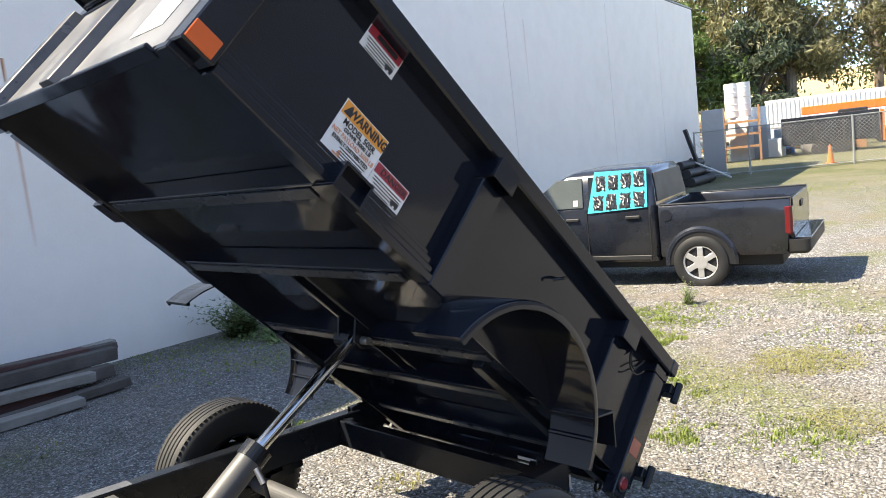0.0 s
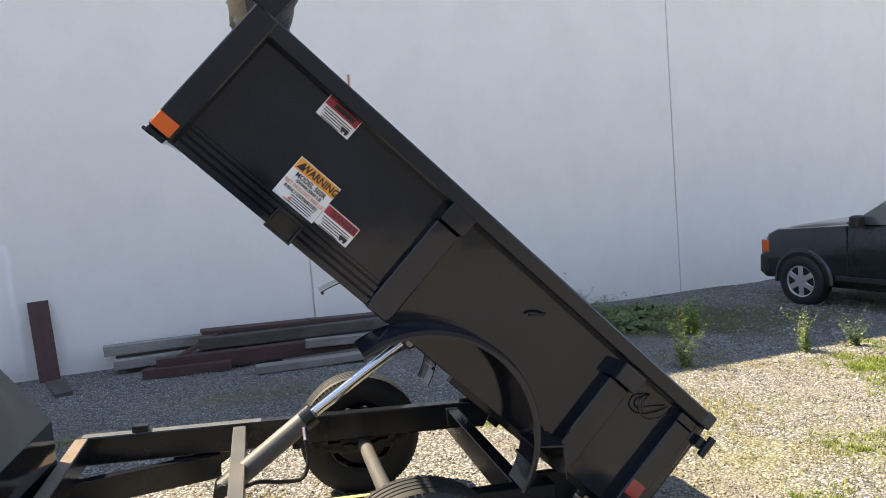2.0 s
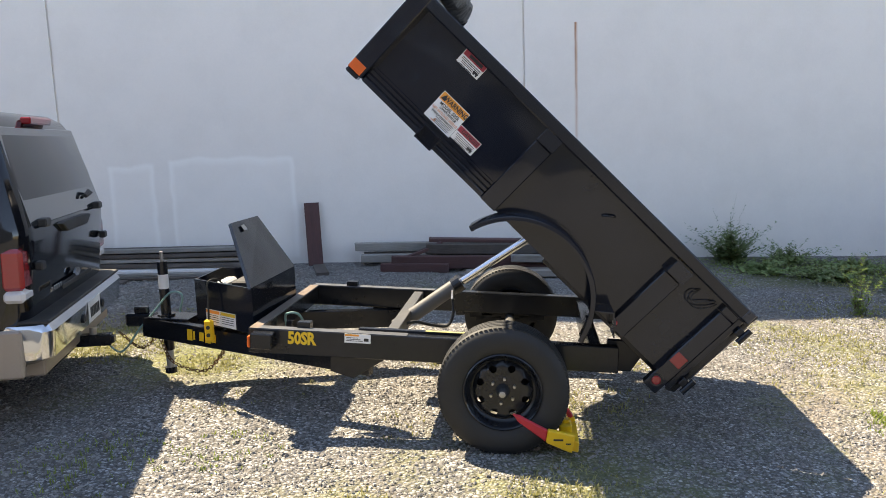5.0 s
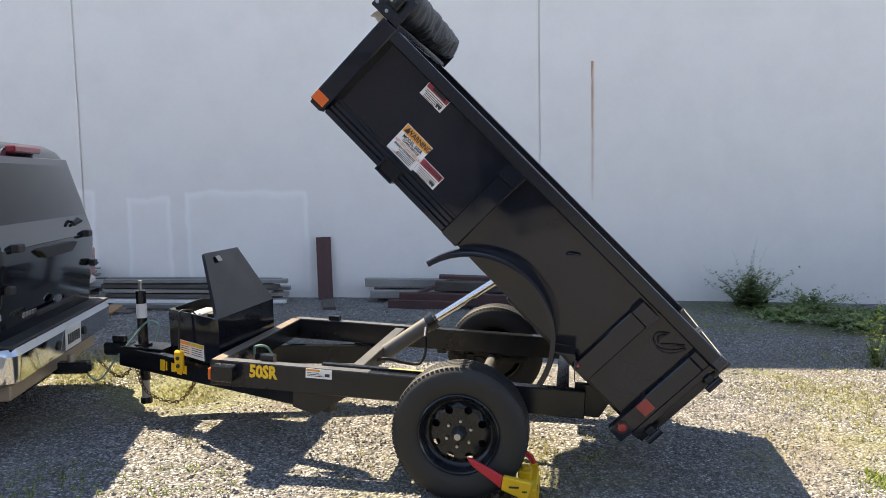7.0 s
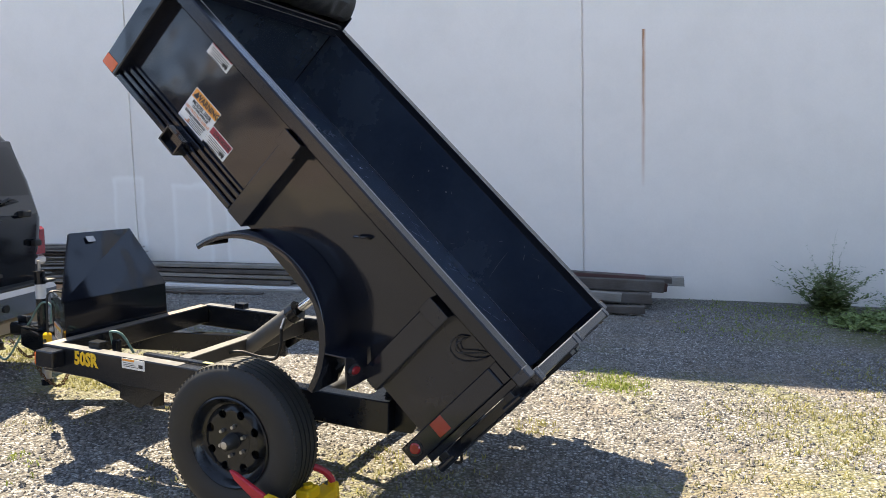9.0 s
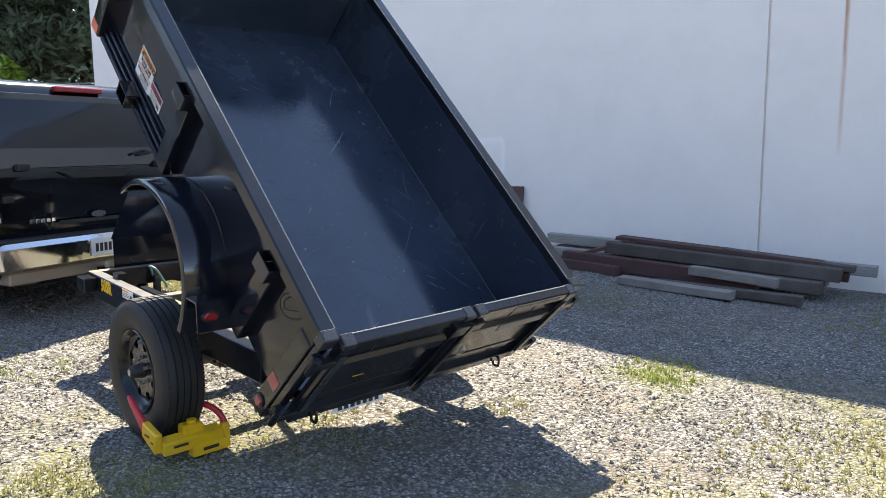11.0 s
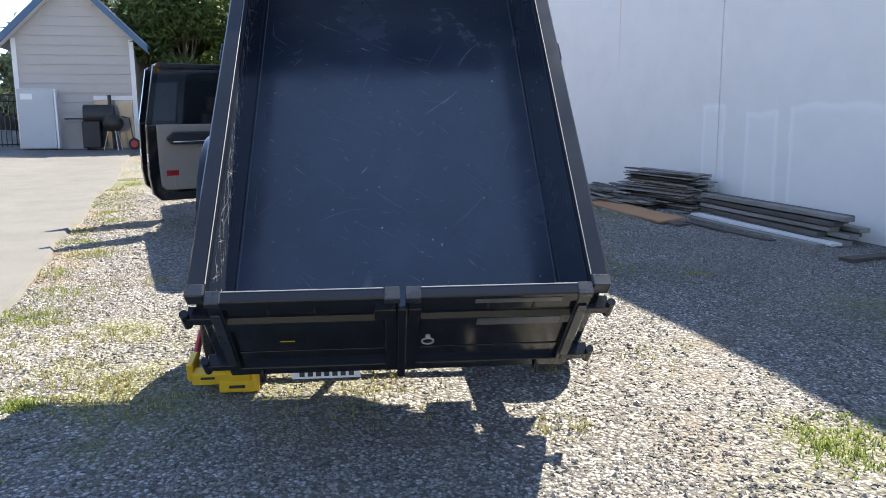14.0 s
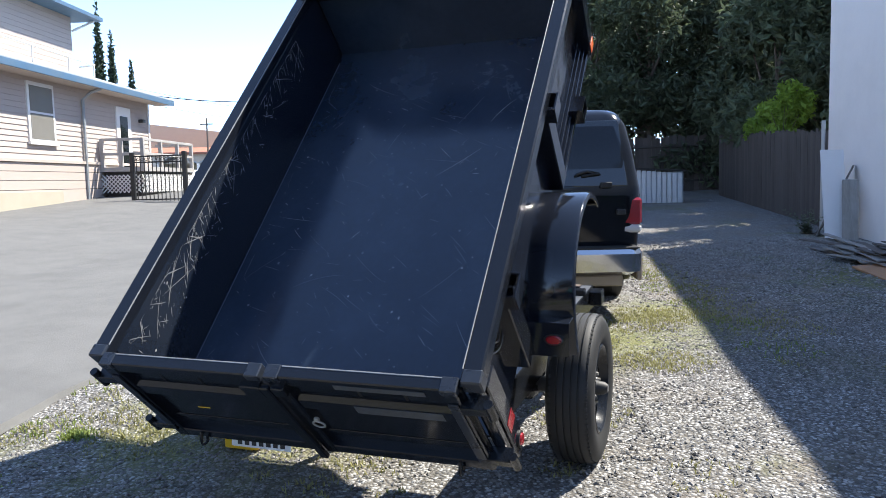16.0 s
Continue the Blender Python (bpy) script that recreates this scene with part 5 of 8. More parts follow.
# ---- vehicles ----
def hull(levels, side_x=(), nc=5, hole=None):
    """A body lofted from rounded rectangles (z, x0, x1, half width, corner radius), bottom to top; side_x adds cuts along the flanks; hole(c) drops faces."""
    bm = bmesh.new()
    rings = []
    for z, x0, x1, hw, rad in levels:
        pts = []
        for cx, cy, a0 in ((x1 - rad, hw - rad, 0), (x0 + rad, hw - rad, 90), (x0 + rad, -hw + rad, 180), (x1 - rad, -hw + rad, 270)):
            for i in range(nc + 1):
                a = radians(a0 + 90 * i / nc)
                pts.append((cx + rad * math.cos(a), cy + rad * math.sin(a)))
            xs = sorted(side_x, reverse=True)
            if a0 == 0: pts += [(min(max(x, x0 + rad), x1 - rad), hw) for x in xs]
            if a0 == 180: pts += [(min(max(x, x0 + rad), x1 - rad), -hw) for x in xs[::-1]]
        rings.append([bm.verts.new((x, y, z)) for x, y in pts])
    n = len(rings[0])
    for a, b in zip(rings, rings[1:]):
        for i in range(n):
            j = (i + 1) % n
            c = (a[i].co + a[j].co + b[i].co + b[j].co) / 4
            if hole and hole(c): continue
            bm.faces.new((a[i], a[j], b[j], b[i]))
    bm.faces.new(rings[0][::-1]); bm.faces.new(rings[-1])
    return bm


def road_wheel(parent, x, y, r, width, side, rim_mat, spokes=6, lift=0.0):
    W = Matrix.Translation((x, y, r + lift)) @ (Matrix.Identity(4) if side < 0 else Matrix.Rotation(math.pi, 4, "Z"))
    h = width / 2
    prof = [(r * 0.60, -h * 0.85), (r * 0.70, -h), (r * 0.88, -h), (r * 0.97, -h * 0.85), (r, -h * 0.65), (r, -h * 0.05), (r * 0.985, -h * 0.03), (r * 0.985, h * 0.03), (r, h * 0.05), (r, h * 0.65), (r * 0.97, h * 0.85), (r * 0.88, h), (r * 0.6, h * 0.85)]
    w = part("wheel", lathe(prof, 40), M_RUBBER, parent, "black tyre on a bright rim", True, W)
    rim = part("rim", lathe([(r * 0.60, -h * 0.86), (r * 0.62, -h * 0.95), (r * 0.575, -h * 0.9), (r * 0.555, -h * 0.3), (r * 0.5, h * 0.2), (r * 0.6, h * 0.5)], 40), rim_mat, w, smooth=True, M=W)
    bm = bmesh.new()
    for i in range(spokes):
        add_box(bm, -r * 0.105, r * 0.105, -h * 0.93, -h * 0.77, 0.0, r * 0.57, 0.006, Matrix.Rotation(2 * math.pi * i / spokes, 4, "Y"))
    part("spokes", bm, rim_mat, w, M=W)
    part("hub", cyl((0, -h * 0.97, 0), (0, -h * 0.75, 0), r * 0.24, r * 0.26, seg=20), rim_mat, w, M=W)
    # dark disc stands in for the shaded depth behind the spokes
    part("wheel_back", lathe([(0.01, -h * 0.74), (r * 0.575, -h * 0.74), (r * 0.575, h * 0.4), (0.01, h * 0.4)], 24), M_DARK, w, M=W)
    return w


def make_suv():
    S = thing("suv", pose(-2.90, 0.50, 0.03, 0, -1.6, 186.0), "black and tan full-size SUV with both driver-side doors open", "car")
    DX = (1.76, 2.76, 2.84, 3.88)
    lv = [(0.40, 0.14, 5.62, 0.90, 0.12), (0.46, 0.10, 5.70, 0.945, 0.14), (0.74, 0.06, 5.74, 0.965, 0.16), (1.16, 0.02, 5.66, 0.975, 0.17), (1.22, 0.02, 5.60, 0.97, 0.16),
          (1.26, 0.03, 4.42, 0.962, 0.15), (1.52, 0.09, 4.02, 0.925, 0.14), (1.78, 0.17, 3.64, 0.875, 0.14), (1.88, 0.23, 3.48, 0.83, 0.15), (1.925, 0.30, 3.36, 0.77, 0.16), (1.94, 0.42, 3.24, 0.66, 0.18)]
    def hole(c): return c.y > 0.7 and 0.46 < c.z < 1.84 and (1.76 < c.x < 2.76 or 2.84 < c.x < 3.88)
    body = part("body", hull(lv, DX, hole=hole), M_CARBLACK, S, "glossy black body", True)
    # tan lower cladding with arches
    for s in (-1, 1):
        for nm, x0, x1, z0, z1 in (("rear_cladding", 0.08, 0.84, 0.40, 0.68), ("sill_cladding", 1.86, 4.00, 0.40, 0.47), ("front_cladding", 5.42, 5.60, 0.40, 0.72)):
            part(nm, bx(x0, x1, min(0.93 * s, 0.985 * s), max(0.93 * s, 0.985 * s), z0, z1, 0.012), M_CARTAN, body, "tan lower cladding")
        for ax in (1.38, 4.86):
            bm = bmesh.new()
            n = 18
            rr = [radians(-8 + 196 * i / n) for i in range(n + 1)]
            rows = [[bm.verts.new((ax + R * math.cos(a), y * s, 0.49 + R * math.sin(a))) for R, y in ((0.475, 0.955), (0.475, 0.995), (0.57, 0.990), (0.58, 0.955))] for a in rr]
            for p, q in zip(rows, rows[1:]):
                for j in range(4): bm.faces.new((p[j], p[(j + 1) % 4], q[(j + 1) % 4], q[j]))
            part("arch_flare", bm, M_CARTAN, body, "tan wheel-arch flare", True)
            # flat dark ring painted in as shade; the body has no arch cut
            bm = bmesh.new()
            ring = [[bm.verts.new((ax + q * math.cos(a), 0.978 * s, 0.49 + q * math.sin(a))) for q in (0.30, 0.475)] for a in rr]
            for p, q in zip(ring, ring[1:]): bm.faces.new((p[0], p[1], q[1], q[0]))
            part("arch_shade", bm, M_DARK, body)
        part("running_board", bx(1.90, 4.25, min(0.90 * s, 1.10 * s), max(0.90 * s, 1.10 * s), 0.33, 0.38, 0.015), M_CARTAN, body, "tan running board")
        part("quarter_glass", prism([(0.30, 1.28), (1.64, 1.28), (1.60, 1.78), (0.40, 1.78), (0.32, 1.70)], min(0.905 * s, 0.925 * s), max(0.905 * s, 0.925 * s), "XZ", 0.004), M_GLASSDARK, body, "tinted side glass", M=Matrix(((1, 0, 0, 0), (0, 1, -0.186 * s, 0.288 * s), (0, 0, 1, 0), (0, 0, 0, 1))))
        part("waist_strip", bx(0.20, 1.74, min(0.972 * s, 0.981 * s), max(0.972 * s, 0.981 * s), 1.155, 1.167, 0.002), M_CARTAN, body)
        lamp = part("tail_lamp", bx(0.045, 0.17, min(0.80 * s, 0.972 * s), max(0.80 * s, 0.972 * s), 0.905, 1.145, 0.022), M_REDLENS, body, "red tail lamp")
        part("reverse_lens", bx(0.046, 0.168, min(0.803 * s, 0.971 * s), max(0.803 * s, 0.971 * s), 0.835, 0.906, 0.020), M_CLEARLENS, body, "white reversing lens")
        part("roof_rack_rail", bx(0.75, 3.2, min(0.56 * s, 0.60 * s), max(0.56 * s, 0.60 * s), 1.955, 1.985, 0.008), M_PLASTIC, body)
        road_wheel(S, 1.38, 0.88 * s, 0.385, 0.26, (-1 if s < 0 else 1), M_CHROME, 8, 0.02)
        road_wheel(S, 4.86, 0.88 * s, 0.385, 0.26, (-1 if s < 0 else 1), M_CHROME, 8, 0.0)
    part("fuel_flap", cyl((0.78, 0.966, 0.90), (0.78, 0.972, 0.90), 0.10, seg=28), M_CARBLACK, body)
    part("rear_glass", prism([(-0.84, 1.255), (0.84, 1.255), (0.78, 1.83), (-0.78, 1.83)], -0.006, 0.012, "YZ", 0.004), M_GLASSDARK, body, "tinted liftgate glass", M=Matrix.Translation((0.034, 0, 0)) @ Matrix(((1, 0, 0.285, -0.365), (0, 1, 0, 0), (0, 0, 1, 0), (0, 0, 0, 1))))
    for s in (-1, 1):
        part("glass_hinge", bx(-0.02, 0.05, min(0.60 * s, 0.70 * s), max(0.60 * s, 0.70 * s), 1.24, 1.29, 0.008), M_PLASTIC, body)
        part("door_hinge", bx(-0.015, 0.03, min(0.74 * s, 0.82 * s), max(0.74 * s, 0.82 * s), 1.00, 1.05, 0.008), M_PLASTIC, body)
    part("gate_handle", prism([(-0.36, 1.225), (-0.24, 1.165), (0.24, 1.165), (0.36, 1.225), (0.26, 1.235), (-0.26, 1.235)], -0.018, 0.03, "YZ", 0.006), M_PLASTIC, body)
    part("wiper", tube([(0.02, -0.38, 1.355), (0.02, -0.48, 1.385), (0.03, -0.60, 1.365), (0.03, -0.44, 1.345)], 0.012), M_PLASTIC, body)
    part("badge", cyl((0.02, 0.0, 0.86), (0.010, 0.0, 0.86), 0.055, seg=24), M_CHROME, body, "oval bright badge", M=Matrix.Translation((0, 0, 0.86 * 0.5)) @ Matrix.Diagonal((1, 1.3, 0.5, 1)))
    part("trunk_plate", bx(0.012, 0.02, -0.36, 0.36, 0.80, 0.83, 0.003), M_PLASTIC, body)
    for i in range(5): part("maker_mark", bx(0.006, 0.014, 0.40 + i * 0.045, 0.432 + i * 0.045, 0.83, 0.86, 0.002), M_CHROME, body, "small bright lettering shapes")
    part("high_brake_lamp", bx(0.165, 0.23, -0.22, 0.22, 1.855, 1.90, 0.008), M_REDLENS, body, "red high brake lamp")
    b = part("rear_bumper", hull([(0.46, 0.03, 0.26, 0.90, 0.08), (0.50, -0.06, 0.26, 0.955, 0.10), (0.66, -0.075, 0.26, 0.965, 0.10), (0.70, -0.05, 0.26, 0.95, 0.10)], nc=4), M_CHROME, S, "chrome rear bumper", True)
    part("bumper_step", bx(-0.055, 0.12, -0.92, 0.92, 0.700, 0.722, 0.006), M_PLASTIC, b)
    part("lower_valance", bx(0.02, 0.18, -0.80, 0.80, 0.36, 0.46, 0.012), M_CARTAN, b, "tan lower valance")
    pl = part("number_plate", bx(-0.082, -0.076, -0.155, 0.155, 0.52, 0.67, 0.002), M_WHITE, b, "white number plate")
    for i in range(6): part("plate_bar", bx(-0.0845, -0.082, -0.12 + i * 0.042, -0.092 + i * 0.042, 0.555, 0.625, 0), M_INK, pl)
    for s in (-1, 1): part("bumper_socket", cyl((-0.078, 0.26 * s, 0.58), (-0.068, 0.26 * s, 0.58), 0.03), M_DARK, b)
    hb = part("hitch_receiver", bx(-0.18, 0.10, -0.04, 0.04, 0.33, 0.41, 0.006), M_FRAME, S, "black hitch receiver")
    part("ball_mount", bx(-0.20, 0.0, -0.03, 0.03, 0.345, 0.395, 0.005), M_FRAME, hb)
    part("hitch_ball", cyl((-0.06, 0, 0.40), (-0.06, 0, 0.46), 0.025), M_STEEL, hb)
    part("hitch_crossbar", cyl((0.06, -0.55, 0.37), (0.06, 0.55, 0.37), 0.035), M_FRAME, hb)
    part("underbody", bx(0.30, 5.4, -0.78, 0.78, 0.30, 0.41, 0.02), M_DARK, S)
    fl = part("pennant", prism([(0.0, 0.0), (0.14, 0.02), (0.0, 0.17)], -0.004, 0.004, "XZ"), M_YELLOW, S, "small yellow pennant on the roof", M=Matrix.Translation((0.62, 0.52, 1.94)) @ Matrix.Rotation(radians(100), 4, "Z"))
    # cabin seen through the open doors
    part("cabin_floor", bx(1.6, 4.2, -0.88, 0.88, 0.47, 0.50, 0), M_PLASTIC, S)
    part("headliner", bx(0.6, 3.3, -0.70, 0.70, 1.84, 1.86, 0), M_SEAT, S)
    for x in (1.92, 2.98):
        for y in (0.42, -0.42):
            part("seat", hull([(0.52, x, x + 0.55, 0.25, 0.08), (0.78, x - 0.02, x + 0.56, 0.27, 0.1), (0.84, x, x + 0.52, 0.24, 0.1)], nc=3), M_SEAT, S, "beige seat cushion", True, Matrix.Translation((0, y, 0)))
            part("seat_back", hull([(0.70, x - 0.10, x + 0.10, 0.26, 0.06), (1.10, x - 0.20, x - 0.02, 0.27, 0.06), (1.38, x - 0.26, x - 0.12, 0.22, 0.06)], nc=3), M_SEAT, S, "beige seat back", True, Matrix.Translation((0, y, 0)))
            part("headrest", hull([(1.42, x - 0.26, x - 0.15, 0.12, 0.04), (1.60, x - 0.27, x - 0.16, 0.11, 0.04)], nc=3), M_SEAT, S, smooth=True, M=Matrix.Translation((0, y, 0)))
    st = [(3.72 + 0.05 * math.sin(a), 0.42 + 0.19 * math.cos(a), 1.18 + 0.18 * math.sin(a)) for a in [2 * math.pi * i / 20 for i in range(21)]]
    part("steering_wheel", tube(st, 0.016), M_PLASTIC, S)
    part("dashboard", bx(3.90, 4.35, -0.85, 0.85, 0.80, 1.20, 0.05), M_PLASTIC, S)
    part("windscreen", prism([(-0.72, 0.0), (0.72, 0.0), (0.62, 0.56), (-0.62, 0.56)], -0.004, 0.004, "YZ"), M_GLASSDARK, S, M=Matrix.Translation((4.42, 0, 1.28)) @ Matrix.Rotation(radians(-50), 4, "Y"))
    # open doors: x runs from the hinge to the free edge, y through the door from outside in
    for nm, hx, ln, ang in (("rear_door", 2.80, 1.02, 75), ("front_door", 3.90, 1.05, 78)):
        D = Matrix.Translation((hx, 0.955, 0.0)) @ Matrix.Diagonal((1, 1, 1.02, 1)) @ Matrix.Rotation(radians(180 - ang), 4, "Z") @ Matrix.Diagonal((1, -1, 1, 1))
        d = part(nm, prism([(0.02, 0.40), (ln - 0.12, 0.40), (ln - 0.03, 0.48), (ln, 0.68), (ln, 1.25), (0.0, 1.25)], -0.075, 0.0, "XZ", 0.012), M_CARBLACK, S, "open black door with tan inner trim", M=D)
        fr_pts = [((0.0, 1.25), (0.05, 1.25), (0.30 if nm == "front_door" else 0.09, 1.90), (0.22 if nm == "front_door" else 0.04, 1.92)),
                  ((0.20 if nm == "front_door" else 0.04, 1.86), (ln - 0.12, 1.86), (ln - 0.16, 1.92), (0.22 if nm == "front_door" else 0.05, 1.92)),
                  ((ln - 0.06, 1.25), (ln, 1.25), (ln - 0.12, 1.90), (ln - 0.17, 1.88))]
        for q in fr_pts: part("window_frame", prism(q, -0.065, -0.01, "XZ", 0.006), M_CARBLACK, d, M=D)
        part("window_glass", prism([(0.05, 1.25), (ln - 0.05, 1.25), (ln - 0.15, 1.87), (0.27 if nm == "front_door" else 0.08, 1.87)], -0.042, -0.036, "XZ"), M_GLASSDARK, d, "tinted door window", M=D)
        part("door_trim", prism([(0.06, 0.52), (ln - 0.17, 0.52), (ln - 0.12, 0.57), (ln - 0.11, 0.80), (ln - 0.10, 1.25), (0.06, 1.25)], -0.098, -0.073, "XZ", 0.008), M_TRIM, d, "tan moulded inner trim", M=D)
        part("armrest", prism([(0.12, 1.03), (ln - 0.24, 1.03), (ln - 0.19, 1.10), (ln - 0.27, 1.17), (0.26, 1.17)], -0.150, -0.097, "XZ", 0.014), M_PLASTIC, d, M=D)
        part("door_pull", bx(0.16, ln - 0.26, -0.160, -0.150, 1.045, 1.065, 0.004), M_CHROME, d, M=D)
        part("trim_pocket", bx(0.12, ln - 0.26, -0.112, -0.097, 0.52, 0.68, 0.01), M_TRIM, d, M=D)
        part("door_reflector", bx(ln - 0.32, ln - 0.18, -0.103, -0.097, 0.68, 0.74, 0.004), M_REDLENS, d, "red door reflector", M=D)
        part("door_cladding", bx(0.04, ln - 0.12, -0.02, 0.012, 0.42, 0.66, 0.01), M_CARTAN, d, M=D)
        part("door_latch", bx(ln - 0.012, ln + 0.004, -0.055, -0.02, 0.84, 0.93, 0.004), M_WHITE, d, M=D)
        part("door_edge_seal", bx(0.03, ln - 0.15, -0.085, -0.075, 0.42, 0.49, 0.004), M_PLASTIC, d, M=D)
    mr = part("door_mirror", bx(0.16, 0.40, 0.02, 0.26, 1.22, 1.46, 0.03), M_PLASTIC, S, M=Matrix.Translation((3.90, 0.955, 0)) @ Matrix.Rotation(radians(100), 4, "Z"))
    return S


make_suv()


def make_pickup():
    P = thing("pickup_truck", pose(8.60, -0.80, -0.335, 0, 0, 91.0), "dusty charcoal crew-cab pickup with a taped-over rear window", "car")
    body = part("body", hull([(0.36, 1.82, 5.06, 0.80, 0.10), (0.44, 1.80, 5.16, 0.86, 0.12), (0.75, 1.80, 5.22, 0.875, 0.13), (0.98, 1.80, 5.10, 0.87, 0.14), (1.05, 1.80, 4.96, 0.86, 0.14), (1.12, 1.81, 3.98, 0.85, 0.12)], nc=4), M_PICKUP, P, "dusty charcoal lower body", True)
    part("cab", hull([(1.12, 1.82, 3.88, 0.840, 0.08), (1.35, 1.845, 3.52, 0.790, 0.08), (1.56, 1.88, 3.16, 0.742, 0.10), (1.615, 1.92, 3.04, 0.70, 0.13), (1.64, 2.02, 2.94, 0.60, 0.16)], nc=4), M_PICKUP, P, "charcoal cab", True)
    part("hood", hull([(1.03, 3.66, 4.96, 0.82, 0.20), (1.08, 3.68, 4.84, 0.76, 0.24), (1.12, 3.70, 4.60, 0.68, 0.28), (1.145, 3.72, 4.20, 0.58, 0.28)], nc=5), M_PICKUP, P, smooth=True)
    lean = lambda s: Matrix(((1, 0, 0, 0), (0, 1, -0.225 * s, 0.252 * s), (0, 0, 1, 0), (0, 0, 0, 1)))
    for s in (-1, 1):
        part("front_side_glass", prism([(2.82, 1.14), (3.74, 1.14), (3.22, 1.54), (2.84, 1.55)], min(0.842 * s, 0.856 * s), max(0.842 * s, 0.856 * s), "XZ", 0.004), M_CABREFLECT, P, "door glass with a pale reflection in its colour", M=lean(s))
        part("rear_side_glass", prism([(1.98, 1.14), (2.74, 1.14), (2.75, 1.55), (2.03, 1.54)], min(0.842 * s, 0.856 * s), max(0.842 * s, 0.856 * s), "XZ", 0.004), M_GLASSDARK, P, M=lean(s))
        bs = part("bed_side", hull([(0.42, 0.27, 1.785, 0.02, 0.015), (0.48, 0.235, 1.785, 0.055, 0.02), (0.90, 0.19, 1.785, 0.065, 0.02), (1.07, 0.18, 1.785, 0.06, 0.02), (1.105, 0.18, 1.785, 0.04, 0.02)], nc=2), M_PICKUP, P, "charcoal load bed side", True, Matrix.Translation((0, 0.80 * s, 0)))
        part("bed_cap", bx(0.18, 1.77, min(0.76 * s, 0.85 * s), max(0.76 * s, 0.85 * s), 1.106, 1.122, 0.004), M_PLASTIC, P)
        for ax in (1.27, 4.50):
            rr = [radians(-6 + 192 * i / 16) for i in range(17)]
            bm = bmesh.new()
            rows = [[bm.verts.new((ax + R * math.cos(a), y * s, 0.36 + R * math.sin(a))) for R, y in ((0.395, 0.85), (0.395, 0.895), (0.43, 0.890), (0.46, 0.862))] for a in rr]
            for p, q in zip(rows, rows[1:]):
                for j in range(4): bm.faces.new((p[j], p[(j + 1) % 4], q[(j + 1) % 4], q[j]))
            part("arch_flare", bm, M_PICKUP, P, smooth=True)
            # dark ring over the uncut side stands for the arch's shade
            bm = bmesh.new()
            ring = [[bm.verts.new((ax + q * math.cos(a), 0.885 * s, 0.36 + q * math.sin(a))) for q in (0.28, 0.40)] for a in rr]
            for p, q in zip(ring, ring[1:]): bm.faces.new((p[0], p[1], q[1], q[0]))
            part("arch_shade", bm, M_DARK, P)
            road_wheel(P, ax, 0.80 * s, 0.35, 0.235, (-1 if s < 0 else 1), M_ALLOY, 6)
        tl = part("tail_lamp", bx(0.165, 0.27, min(0.72 * s, 0.872 * s), max(0.72 * s, 0.872 * s), 0.66, 1.03, 0.03), M_LAMPDARK, P, "red tail lamp")
        hl = part("headlamp", bx(4.98, 5.17, min(0.50 * s, 0.868 * s), max(0.50 * s, 0.868 * s), 0.70, 0.92, 0.03), M_CLEARLENS, P, "clear headlamp")
        part("turn_lens", bx(5.02, 5.15, min(0.84 * s, 0.882 * s), max(0.84 * s, 0.882 * s), 0.72, 0.90, 0.01), M_AMBER, P, "amber turn lens")
        part("door_mirror", hull([(1.12, 3.56, 3.66, 0.075, 0.03), (1.16, 3.54, 3.68, 0.09, 0.04), (1.25, 3.54, 3.67, 0.085, 0.04), (1.27, 3.56, 3.65, 0.06, 0.03)], nc=3), M_PLASTIC, P, smooth=True, M=Matrix.Translation((0, 0.97 * s, 0)))
        for x in (2.02, 2.88):
            part("door_handle", bx(x, x + 0.20, min(0.868 * s, 0.900 * s), max(0.868 * s, 0.900 * s), 0.955, 1.0, 0.010), M_PLASTIC, P)
        for x in (1.90, 2.77, 3.82):
            part("door_gap", bx(x - 0.006, x + 0.006, min(0.868 * s, 0.8775 * s), max(0.868 * s, 0.8775 * s), 0.46, 1.10, 0), M_DARK, P)
        part("rocker_strip", bx(1.90, 4.0, min(0.855 * s, 0.885 * s), max(0.855 * s, 0.885 * s), 0.40, 0.46, 0.006), M_PLASTIC, P)
    part("fuel_flap", cyl((1.68, 0.862, 0.98), (1.68, 0.871, 0.98), 0.075, seg=20), M_PICKUP, P)
    part("bed_floor", bx(0.22, 1.78, -0.76, 0.76, 0.56, 0.60, 0), M_PLASTIC, P)
    part("bed_front", bx(1.74, 1.78, -0.76, 0.76, 0.58, 1.10, 0.004), M_PICKUP, P)
    tg = part("tailgate", bx(0.165, 0.215, -0.76, 0.76, 0.56, 1.105, 0.012), M_PICKUP, P, "dusty pale-lit tailgate")
    part("tailgate_handle", bx(0.153, 0.167, -0.10, 0.10, 0.92, 1.0, 0.005), M_PLASTIC, tg)
    part("rear_glass", prism([(-0.74, 1.16), (0.74, 1.16), (0.66, 1.54), (-0.66, 1.54)], -0.005, 0.005, "YZ"), M_REARGLASS, P, "cab rear glass", M=Matrix(((1, 0, 0.135, 1.655), (0, 1, 0, 0), (0, 0, 1, 0), (0, 0, 0, 1))))
    rb = part("rear_bumper", hull([(0.42, 0.02, 0.25, 0.80, 0.06), (0.46, -0.02, 0.25, 0.85, 0.07), (0.60, -0.02, 0.25, 0.86, 0.07)], nc=3), M_PLASTIC, P, "black step bumper", True)
    part("bumper_pad", bx(-0.02, 0.16, -0.80, 0.80, 0.60, 0.62, 0.004), M_PICKUP, rb)
